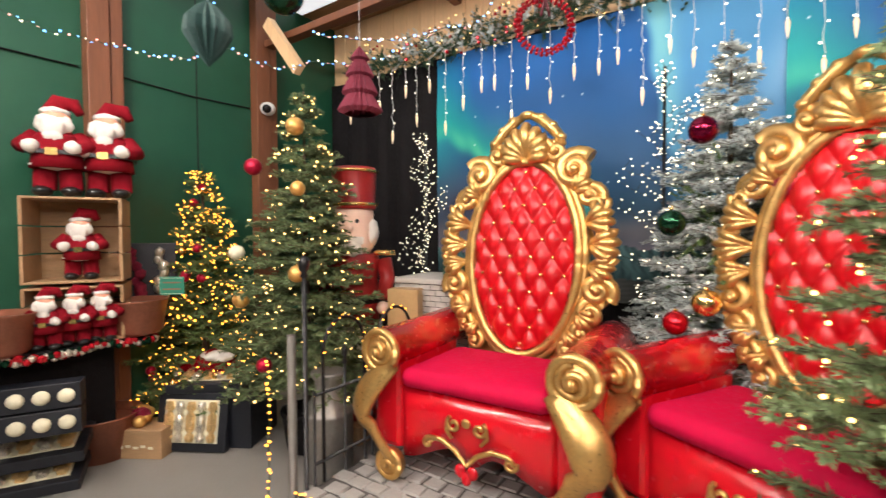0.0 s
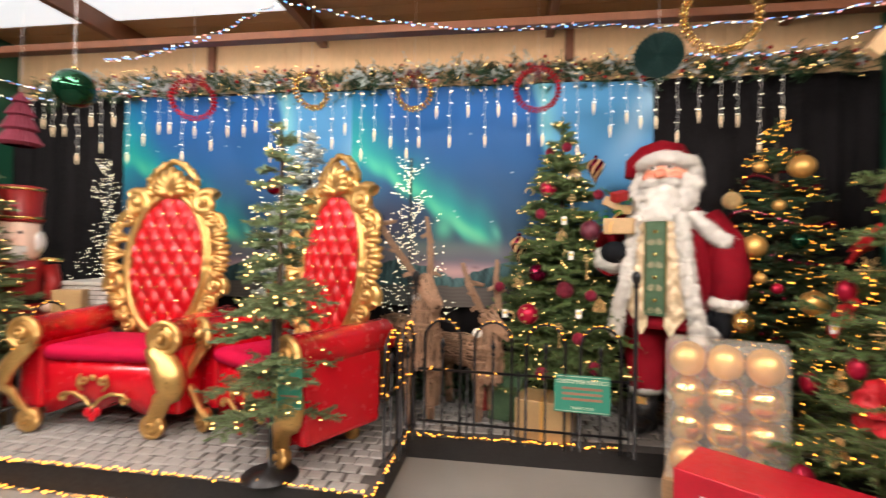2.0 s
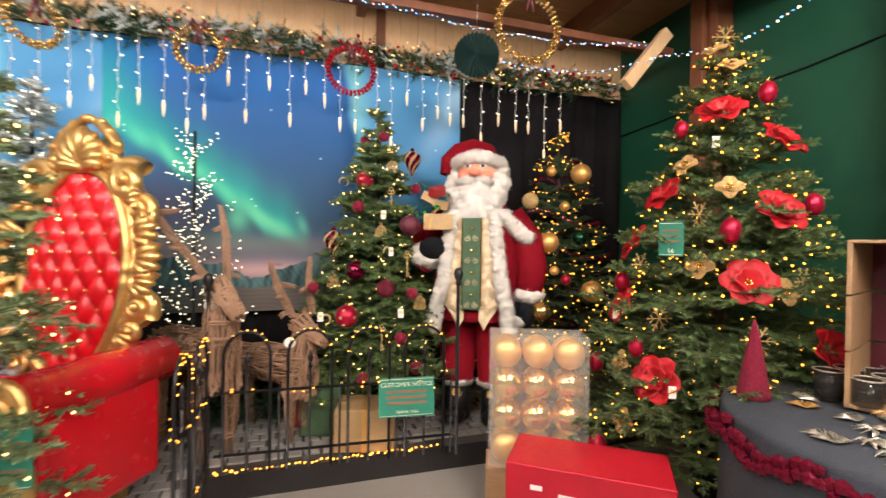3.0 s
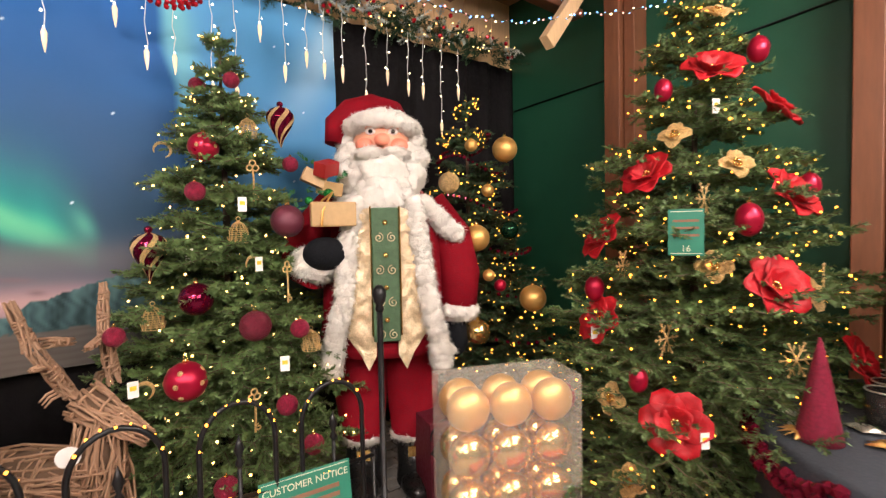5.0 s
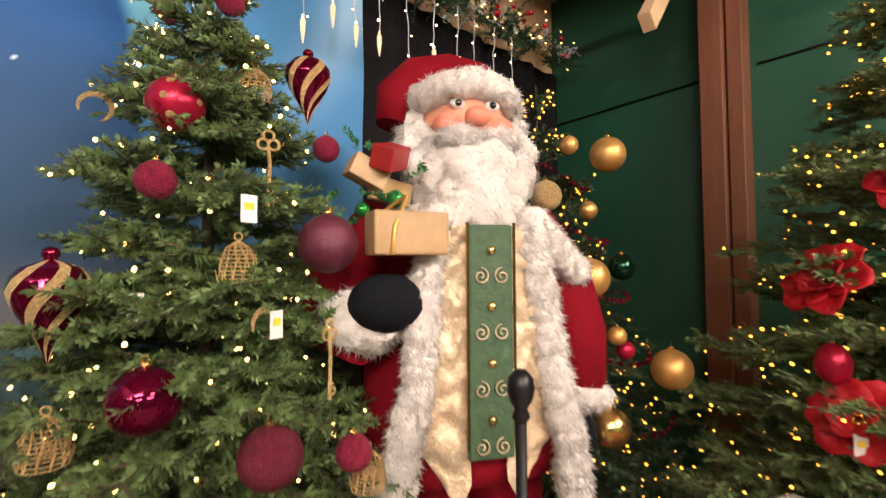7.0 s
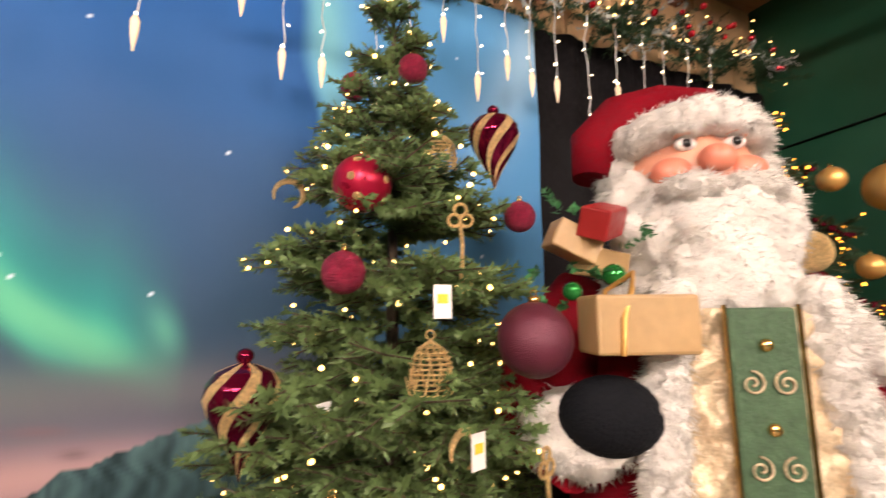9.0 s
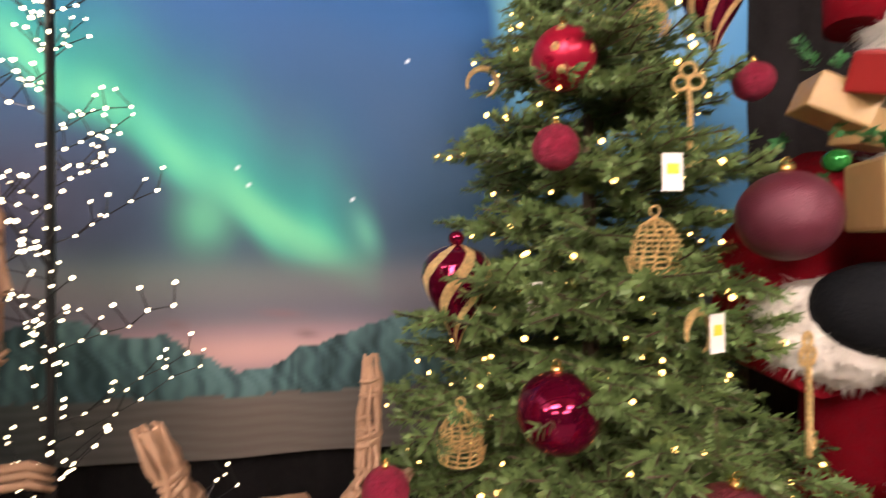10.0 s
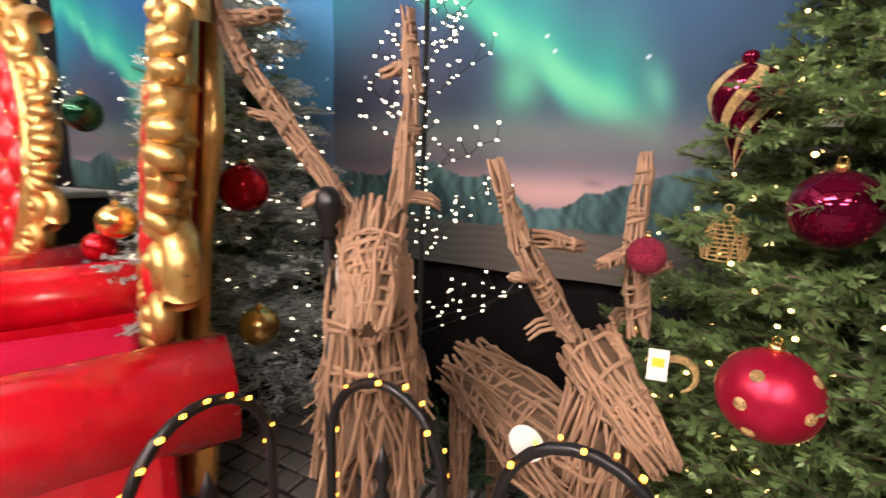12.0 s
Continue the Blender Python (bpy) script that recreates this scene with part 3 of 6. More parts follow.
def shell(bm, c, ang, size, lobes=5, depth=0.05):
    """A fanned leaf of rounded ribs."""
    for k in range(lobes):
        a = radians(ang) + (k - (lobes - 1) / 2) * 0.36
        L = size * (1 - 0.1 * abs(k - (lobes - 1) / 2))
        p = [(c[0] + math.cos(a) * L * s, c[1] - depth * math.sin(s * 2.6), c[2] + math.sin(a) * L * s) for s in (0, 0.25, 0.5, 0.75, 0.92, 1.0)]
        add_tube(bm, p, [size * 0.05, size * 0.11, size * 0.14, size * 0.16, size * 0.14, size * 0.05], 8)


def throne(place):
    root = empty("throne", place, 0, "red buttoned throne with carved gold frame on the cobbled stage", "throne", "thrones")
    W, D = 0.46, 0.56
    # body with a curved lower edge
    bm = bmesh.new()
    n = 24
    rows = []
    for i in range(n + 1):
        x = -0.38 + 0.76 * i / n
        u = x / 0.38
        low = 0.09 + 0.12 * (1 - u * u) ** 2 - 0.085 * math.exp(-((x / 0.07) ** 2))
        bulge = 0.05 * (1 - u * u)
        rows.append([bm.verts.new((x, 0.05 - bulge * math.sin(k * 0.9), low + (0.43 - low) * k / 3)) for k in range(4)] + [bm.verts.new((x, D, 0.43)), bm.verts.new((x, D, 0.1))])
    for a, b in zip(rows, rows[1:]):
        for k in range(5):
            bm.faces.new((a[k], b[k], b[k + 1], a[k + 1])).smooth = k < 3
        bm.faces.new((a[5], b[5], b[0], a[0]))
    bm.faces.new(rows[0]), bm.faces.new(rows[-1][::-1])
    part("body", bm, RED_PAINT, root)
    part("cushion", add_box(bmesh.new(), (-0.365, -0.005, 0.43), (0.365, D - 0.02, 0.53), 0.045), VELVET, root, "pinkish red velvet seat cushion", True)
    # arms and their gold fronts
    for s in (-1, 1):
        bm = bmesh.new()
        add_box(bm, (s * W - 0.085, 0.03, 0.12), (s * W + 0.085, D + 0.02, 0.6), 0.03)
        add_tube(bm, [(s * W, 0.0, 0.6), (s * W, 0.3, 0.605), (s * W, D + 0.12, 0.62)], 0.105, 24)
        part("arm", bm, RED_PAINT, root, "rounded glossy red arm")
        bm = bmesh.new()
        c = (s * (W + 0.0), -0.02, 0.6)
        add_tube(bm, arc((c[0], c[1], c[2]), 0.092, 0, 360, 24), 0.02, 8)
        add_lathe(bm, [(0.0, 0), (0.1, 0.0), (0.1, 0.03), (0.0, 0.03)], 24, 0, Matrix.Translation((c[0], c[1] + 0.025, c[2])) @ Matrix.Rotation(radians(90), 4, "X"))
        add_tube(bm, spiral(c, 0.07, 1.6, 90, s, lift=0.025), 0.016, 8)
        add_ball(bm, (c[0], c[1] - 0.03, c[2]), 0.02)
        out = []
        for i in range(18):
            u = i / 17
            z = 0.55 - 0.47 * u
            x = s * (W - 0.045 + 0.13 * math.sin(u * math.pi * 1.25 - 0.25) * (0.9 if u < 0.6 else 0.6) + 0.02 * u)
            out.append((x, -0.012 - 0.05 * math.sin(u * math.pi), z))
        add_tube(bm, out, [0.05 + 0.035 * math.sin(math.pi * min(1, i / 12)) for i in range(18)], 12, 0, 0.45)
        f = (out[-1][0] + s * 0.01, -0.03, 0.075)
        add_tube(bm, arc(f, 0.062, 0, 360, 20), 0.016, 8)
        add_lathe(bm, [(0.0, 0), (0.066, 0.0), (0.066, 0.05), (0.0, 0.05)], 20, 0, Matrix.Translation((f[0], f[1] + 0.04, f[2])) @ Matrix.Rotation(radians(90), 4, "X"))
        add_tube(bm, spiral(f, 0.045, 1.4, 90, -s, lift=0.02), 0.012, 8)
        part("arm_front", bm, GOLD_PAINT, root, "gold scrolled arm front and foot", True)
        bm = bmesh.new()
        add_lathe(bm, [(0.03, 0), (0.045, 0.02), (0.05, 0.13)], 14, 0, Matrix.Translation((s * 0.38, D - 0.06, 0)))
        part("leg", bm, GOLD_PAINT, root)
    # scrollwork on the front
    bm = bmesh.new()
    for s in (-1, 1):
        p = [(0, -0.012, 0.16), (s * 0.05, -0.014, 0.215), (s * 0.12, -0.014, 0.25), (s * 0.19, -0.008, 0.245), (s * 0.225, 0.0, 0.21)]
        add_tube(bm, p, [0.008, 0.011, 0.012, 0.011, 0.008], 8)
        add_tube(bm, spiral((s * 0.2, -0.004, 0.215), 0.03, 1.1, 20, -s), 0.009, 8)
        add_tube(bm, spiral((s * 0.062, -0.012, 0.33), 0.036, 1.2, 60 if s > 0 else 120, -s), 0.009, 8)
        add_tube(bm, [(s * 0.095, -0.012, 0.34), (s * 0.1, -0.012, 0.3), (s * 0.07, -0.014, 0.265)], 0.008, 8)
    add_ball(bm, (0, -0.014, 0.345), 0.022, (1, 0.5, 1), 0, 2)
    part("scroll_ornament", bm, GOLD_PAINT, root, "raised gold scroll ornament")
    bm = bmesh.new()
    for x in (-0.03, 0.0, 0.03):
        add_ball(bm, (x, -0.012, 0.105 + abs(x)), 0.026, (1, 0.6, 1.2), 0, 2)
    part("foot_ornament", bm, RED_PAINT, root)
    # the back: oval buttoned panel in a carved frame, leaning a little
    lean = Matrix.Translation((0, D + 0.02, 0.5)) @ Matrix.Rotation(radians(-6), 4, "X") @ Matrix.Translation((0, 0, -0.5))
    cz, rx, rz = 1.03, 0.285, 0.5
    bm = bmesh.new()
    N, M = 56, 96
    grid = {}
    for i in range(N + 1):
        for j in range(M + 1):
            u, v = -1 + 2 * i / N, -1 + 2 * j / M
            r = math.hypot(u, v)
            if r > 1:
                continue
            x, z = u * rx, v * rz
            a, b = x / 0.115, z / 0.185
            puff = abs(math.cos(math.pi * (a + b))) * abs(math.cos(math.pi * (a - b)))
            h = 0.036 * puff ** 0.42 + 0.04 * (1 - r * r)
            grid[i, j] = bm.verts.new((x, -h, cz + z))
    for i in range(N):
        for j in range(M):
            q = [grid.get(k) for k in ((i, j), (i + 1, j), (i + 1, j + 1), (i, j + 1))]
            if all(q):
                bm.faces.new(q).smooth = True
    add_lathe(bm, [(1, 0.0), (1, 0.05)], 48, 0, Matrix.Translation((0, 0.0, cz)) @ Matrix.Diagonal((rx * 1.0, 1, rz * 1.0, 1)) @ Matrix.Rotation(radians(-90), 4, "X"), False)
    bm.transform(lean)
    pad = part("back_pad", bm, RED_LEATHER, root, "diamond-buttoned glossy red leather back")
    for k in range(-6, 7):
        for m in range(-6, 7):
            x, z = 0.115 * (k + m) / 2 + 0.0575, 0.185 * (k - m) / 2
            if (x / rx) ** 2 + (z / rz) ** 2 < 0.86:
                bm = bmesh.new()
                add_ball(bm, (x, -0.01 - 0.04 * (1 - (x / rx) ** 2 - (z / rz) ** 2), cz + z), 0.0115, (1, 0.8, 1), 0, 2)
                bm.transform(lean)
                part("button", bm, GOLD_BRIGHT, pad, "gold button", True)
    bm = bmesh.new()
    ring = [(rx * 1.07 * math.cos(a), -0.02, cz + rz * 1.04 * math.sin(a)) for a in np.linspace(0, 2 * math.pi, 61)]
    add_tube(bm, ring, 0.024, 10)
    add_tube(bm, [(x * 1.09, y + 0.015, cz + (z - cz) * 1.06) for x, y, z in ring], 0.022, 8)
    back = []
    for i in range(64):
        a = 2 * math.pi * i / 64
        back.append((0.335 * math.cos(a) * (1 + 0.1 * math.sin(a * 8)), 0.03, cz + 0.6 * math.sin(a) * (1 + 0.03 * math.cos(a * 10))))
    front = [bm.verts.new(p) for p in back]
    rear = [bm.verts.new((p[0], 0.062, p[2])) for p in back]
    bm.faces.new(front), bm.faces.new(rear[::-1])
    for i in range(64):
        bm.faces.new((front[i], rear[i], rear[(i + 1) % 64], front[(i + 1) % 64]))
    add_box(bm, (-0.33, 0.03, 0.3), (0.33, 0.1, 0.66), 0.02)
    for s in (-1, 1):
        def on(a, k=1.0):
            return (s * 0.415 * math.cos(a) * k, -0.005, cz + 0.6 * math.sin(a) * k)
        # rolled scrolls, from the shoulders down to the seat
        for a, size, st in ((0.86, 0.095, 40), (0.56, 0.062, -30), (-0.27, 0.075, -40), (-0.47, 0.07, 30), (-0.68, 0.058, -60), (-0.9, 0.05, 20)):
            c = on(a)
            add_tube(bm, spiral(c, size, 1.6, st if s > 0 else 180 - st, s, lift=0.045), [0.034 * (size / 0.075) * (1 - 0.5 * i / 27) for i in range(28)], 10)
            add_ball(bm, (c[0], -0.05, c[2]), 0.3 * size, (1, 0.9, 1), 0, 2)
        # acanthus leaves that fan outwards
        for a, ang, size, lobes in ((0.36, 12, 0.155, 4), (0.14, -6, 0.165, 4), (-0.06, -18, 0.14, 4), (0.72, 42, 0.12, 4), (-0.56, -35, 0.12, 4), (-0.8, -50, 0.1, 3)):
            c = on(a, 0.84)
            shell(bm, (c[0], 0.015, c[2]), ang if s > 0 else 180 - ang, size, lobes, 0.07)
        # curled volutes over the leaves
        for a, ang in ((0.44, 30), (0.22, 10), (0.02, -10)):
            c = on(a, 1.06)
            add_tube(bm, spiral((c[0], -0.03, c[2]), 0.045, 1.2, ang if s > 0 else 180 - ang, -s, lift=0.03), [0.02 * (1 - 0.4 * i / 27) for i in range(28)], 8)
        for a, size in ((1.16, 0.055), (1.32, 0.06)):
            c = on(a, 1.02)
            add_tube(bm, spiral(c, size, 1.4, 90, s, lift=0.04), [0.028 * (1 - 0.4 * i / 27) for i in range(28)], 8)
            add_ball(bm, (c[0], -0.045, c[2]), 0.018, (1, 1, 1), 0, 2)
        # beads round the inner moulding
        for i in range(22):
            a = -1.5 + 3.0 * i / 21
            add_ball(bm, (s * rx * 1.17 * math.cos(a), -0.012, cz + rz * 1.11 * math.sin(a)), 0.013, (1, 0.8, 1), 0, 1)
    top = (0, 0.0, cz + 0.52)
    shell(bm, top, 90, 0.21, 9, 0.06)
    for s in (-1, 1):
        add_tube(bm, [(s * x, -0.02, z) for x, z in ((0.03, 1.8), (0.08, 1.775), (0.13, 1.73), (0.175, 1.68), (0.2, 1.62))], [0.02, 0.03, 0.03, 0.028, 0.02], 8)
        for x, z in ((0.08, 1.785), (0.14, 1.735), (0.19, 1.665)):
            add_ball(bm, (s * x, -0.025, z), 0.03, (1, 0.8, 0.8), 0, 2)
    add_ball(bm, (0, -0.03, 1.805), 0.035, (1.3, 0.8, 0.7), 0, 2)
    bm.transform(lean)
    part("back_frame", bm, GOLD_PAINT, root, "carved gold frame of scrolls and leaves", True)
    return root


T1 = throne((-2.36, 2.54, STAGE))
T1.matrix_world = pose(-2.31, 2.49, STAGE, 0, 0, 3)
T2 = copy_thing(T1, pose(-1.32, 2.47, STAGE, 0, 0, -29))


# ---- baubles ----
def bauble(place, r, material, label, dots=None, squash=1.0, group="tree baubles", cap=True):
    root = empty("bauble", place, 0, label, "bauble", group)
    bm = bmesh.new()
    add_ball(bm, (0, 0, 0), r, (1, 1, squash), 0, 4 if r > 0.045 else 3)
    body = part("ball", bm, material, root)
    if dots:
        for z in (-0.62, 0.0, 0.62):
            n = 5 if z == 0 else 4
            for k in range(n):
                a = 2 * math.pi * (k + (0.5 if z else 0)) / n + 0.3
                d = Vector((math.cos(a) * math.sqrt(1 - z * z), math.sin(a) * math.sqrt(1 - z * z), z))
                mm = Matrix.Translation(d * r * 0.985) @ d.to_track_quat("Z", "Y").to_matrix().to_4x4()
                part("dot", add_lathe(bmesh.new(), [(0.0, 0.003), (r * 0.13, 0.002), (r * 0.14, 0)][::-1], 14, 0, mm), dots, body, "gold glitter dot")
    if cap:
        bm = bmesh.new()
        add_lathe(bm, [(r * 0.16, r * 0.96 * squash), (r * 0.16, r * 1.13 * squash), (r * 0.05, r * 1.15 * squash)], 12)
        add_tube(bm, arc((0, 0, r * 1.22 * squash), r * 0.09, 0, 360, 10), 0.0012, 4)
        part("cap", bm, GOLD_BRIGHT, root)
    return root


def teardrop(place, h, label):
    """A striped turnip-shaped bauble with a pointed end."""
    root = empty("bauble", place, 0, label, "bauble", "tree baubles")
    prof = [(0.002, -1.0), (0.05, -0.86), (0.13, -0.66), (0.27, -0.42), (0.44, -0.12), (0.53, 0.14), (0.5, 0.34), (0.38, 0.5), (0.2, 0.58), (0.07, 0.62)]
    seg = 48
    bm = bmesh.new()
    rings = []
    fine = []
    for (r0, z0), (r1, z1) in zip(prof, prof[1:]):
        for k in range(4):
            fine.append((r0 + (r1 - r0) * k / 4, z0 + (z1 - z0) * k / 4))
    fine.append(prof[-1])
    for r, z in fine:
        tw = z * 1.5
        rings.append([bm.verts.new((r * h * 0.6 * math.cos(2 * math.pi * i / seg + tw), r * h * 0.6 * math.sin(2 * math.pi * i / seg + tw), z * h * 0.6)) for i in range(seg)])
    for a, b in zip(rings, rings[1:]):
        for i in range(seg):
            f = bm.faces.new((a[i], a[(i + 1) % seg], b[(i + 1) % seg], b[i]))
            f.material_index, f.smooth = (1 if (i % 8) < 3 else 0), True
    part("body", bm, [MAROON_GLOSS, GLITTER_GOLD], root)
    bm = bmesh.new()
    add_ball(bm, (0, 0, h * 0.43), h * 0.075, (1, 1, 0.9), 0, 3)
    add_lathe(bm, [(h * 0.05, h * 0.36), (h * 0.05, h * 0.42)], 12)
    part("cap", bm, MAROON_GLOSS, root)
    return root


def wire_ornament(place, kind, size, label):
    root = empty("gold_ornament", place, random.uniform(-30, 30), label, "ornament", "gold ornaments")
    bm = bmesh.new()
    if kind == "crown":
        for k in range(11):
            u = k / 10
            r = size * (0.42 - 0.05 * u if u < 0.6 else 0.39 * (1 - ((u - 0.6) / 0.4) ** 1.6) + 0.03)
            add_tube(bm, arc((0.002 * (k % 3), 0, -size * 0.5 + size * 0.95 * u), r, 0, 360, 18, "xy"), 0.0016, 4)
        for k in range(12):
            a = 2 * math.pi * k / 12
            add_tube(bm, [(math.cos(a) * size * 0.42, math.sin(a) * size * 0.42, -size * 0.5), (math.cos(a + 0.25) * size * 0.39, math.sin(a + 0.25) * size * 0.39, size * 0.05), (math.cos(a) * size * 0.25, math.sin(a) * size * 0.25, size * 0.34), (0, 0, size * 0.5)], 0.0018, 5)
            add_tube(bm, [(math.cos(a) * size * 0.42, math.sin(a) * size * 0.42, -size * 0.5), (math.cos(a + 0.1) * size * 0.5, math.sin(a + 0.1) * size * 0.5, -size * 0.2)], 0.0016, 4)
        add_tube(bm, arc((0, 0, size * 0.6), size * 0.09, 0, 360, 10), 0.0018, 5)
    elif kind == "key":
        add_tube(bm, [(0, 0, size * 0.5), (0.003, 0, 0), (0, 0, -size)], 0.004, 6)
        for s in (-1, 1):
            add_tube(bm, arc((s * size * 0.13, 0, size * 0.55), size * 0.13, 0, 360, 14), 0.003, 6)
        add_tube(bm, arc((0, 0, size * 0.78), size * 0.13, 0, 360, 14), 0.003, 6)
        add_tube(bm, spiral((0.012, 0, -size * 0.8), size * 0.16, 1.2, 90), 0.003, 5)
    elif kind == "moon":
        add_tube(bm, arc((0, 0, 0), size * 0.5, -70, 200, 16), [0.002 + 0.005 * math.sin(math.pi * i / 16) for i in range(17)], 6)
    elif kind == "ball":
        for k in range(14):
            mm = Matrix.Rotation(random.uniform(0, 6), 4, "X") @ Matrix.Rotation(random.uniform(0, 6), 4, "Y")
            add_tube(bm, [mm @ Vector(p) for p in arc((0, 0, 0), size * 0.5, 0, 360, 18)], 0.002, 5)
    else:
        n = 6
        for k in range(n):
            a = 2 * math.pi * k / n
            d = Vector((math.cos(a), 0, math.sin(a)))
            add_tube(bm, [(0, 0, 0), d * size * 0.5], 0.003, 5)
            add_ball(bm, d * size * 0.52, 0.006, (1, 1, 1), 0, 1)
            for s in (-1, 1):
                b = a + s * 0.35
                add_tube(bm, [d * size * 0.25, (math.cos(b) * size * 0.42, 0, math.sin(b) * size * 0.42)], 0.0025, 5)
    part("wire", bm, GLITTER_GOLD, root)
    return root


def tag_label(place, rz, w=0.032, h=0.055):
    root = empty("price_tag", place, rz, "small white swing tag with a yellow sticker", "tag", "price tags")
    part("card", box((-w / 2, -0.0006, -h / 2), (w / 2, 0.0006, h / 2)), WHITE_PAPER, root)
    part("sticker", box((-w * 0.3, -0.0018, -h * 0.05), (w * 0.3, -0.001, h * 0.22)), YELLOW, root)


# ---- the tree beside the doll: maroon and gold ----
conifer((0.56, 3.43, STAGE), 2.15, 0.46, 0.3, NEEDLE, "green christmas tree hung with maroon and gold baubles", 11, 22, 13, 0.16, 560, 0.027, 0.0054, 260, WHITE_BULB, 0.0048)
bauble((0.456, 3.30, 1.756), 0.058, RED_SATIN, "red satin bauble with gold dots", GLITTER_GOLD)
bauble((0.318, 3.04, 0.905), 0.068, RED_SATIN, "red satin bauble with gold dots", GLITTER_GOLD)
bauble((0.71, 3.10, 1.455), 0.065, MAROON_MATT, "large matt maroon bauble")
bauble((0.38, 3.15, 1.17), 0.06, MAROON_GLOSS, "glossy dark maroon bauble")
bauble((0.542, 3.0, 1.07), 0.056, MAROON_GLITTER, "mosaic maroon glitter bauble")
bauble((0.40, 3.2, 1.57), 0.037, RED_GLITTER, "small dark red glitter bauble")
bauble((0.783, 3.24, 1.705), 0.034, RED_GLITTER, "small dark red glitter bauble")
bauble((0.476, 3.47, 2.046), 0.034, RED_GLITTER, "small dark red glitter bauble")
bauble((0.585, 3.36, 2.06), 0.034, RED_GLITTER, "small dark red glitter bauble")
bauble((0.13, 3.16, 1.069), 0.034, RED_GLITTER, "small dark red glitter bauble")
bauble((0.70, 2.98, 1.04), 0.036, RED_GLITTER, "small dark red glitter bauble")
bauble((0.62, 2.92, 0.78), 0.038, RED_GLITTER, "small dark red glitter bauble")
bauble((0.40, 2.9, 0.56), 0.04, RED_GLITTER, "small dark red glitter bauble")
bauble((0.72, 2.93, 0.6), 0.04, RED_GLITTER, "small dark red glitter bauble")
teardrop((0.259, 3.32, 1.345), 0.2, "striped maroon and gold teardrop bauble")
teardrop((0.778, 3.33, 1.90), 0.19, "striped maroon and gold teardrop bauble")
for p, k, s, l in (((0.536, 3.15, 1.415), "crown", 0.085, "gold wire crown ornament"), ((0.255, 3.26, 1.105), "crown", 0.085, "gold wire crown ornament"), ((0.64, 3.34, 1.86), "crown", 0.09, "gold wire crown ornament"), ((0.76, 3.02, 0.98), "crown", 0.08, "gold wire crown ornament"), ((0.6, 3.16, 1.62), "key", 0.085, "gold glitter key ornament"), ((0.68, 3.04, 1.22), "key", 0.085, "gold glitter key ornament"), ((0.5, 2.9, 0.8), "key", 0.08, "gold glitter key ornament"), ((0.33, 3.42, 1.75), "moon", 0.06, "gold glitter moon ornament"), ((0.57, 3.1, 1.29), "moon", 0.06, "gold glitter moon ornament"), ((0.2, 3.1, 0.88), "moon", 0.06, "gold glitter moon ornament")):
    wire_ornament(p, k, s, l)
for p in ((0.381, 3.25, 1.327), (0.545, 3.12, 1.52), (0.59, 3.09, 1.29), (0.17, 3.08, 0.9), (0.62, 2.93, 0.93)):
    tag_label(p, random.uniform(-25, 25))


# ---- the big doll in a red coat: one mesh ----
def tuft_ball(bm, c, r, scale, slot, seed, rough=0.2, sub=4):
    vs = add_ball(bm, c, r, scale, slot, sub)
    for v in vs:
        d = (v.co - Vector(c))
        k = noise.noise(v.co * 18 + Vector((seed, 0, 0))) * rough + noise.noise(v.co * 55) * rough * 0.6
        v.co += d * k * 0.6


def tufts(bm, pts, slot, n, length, seed, down=0.6):
    """Short locks of fur standing off given points and normals."""
    rng = random.Random(seed)
    for i in range(n):
        p, nrm = pts[rng.randrange(len(pts))]
        d = (nrm + Vector((rng.uniform(-0.7, 0.7), rng.uniform(-0.7, 0.7), rng.uniform(-0.7, 0.3) - down))).normalized()
        s = d.orthogonal().normalized() * 0.0017
        t = d.cross(s)
        L = length * rng.uniform(0.6, 1.3)
        q = [bm.verts.new(p + s), bm.verts.new(p - s * 0.5 + t * 0.8), bm.verts.new(p - s * 0.5 - t * 0.8)]
        e = bm.verts.new(p + d * L)
        for a, b in ((0, 1), (1, 2), (2, 0)):
            f = bm.faces.new((q[a], q[b], e))
            f.material_index, f.smooth = slot, True


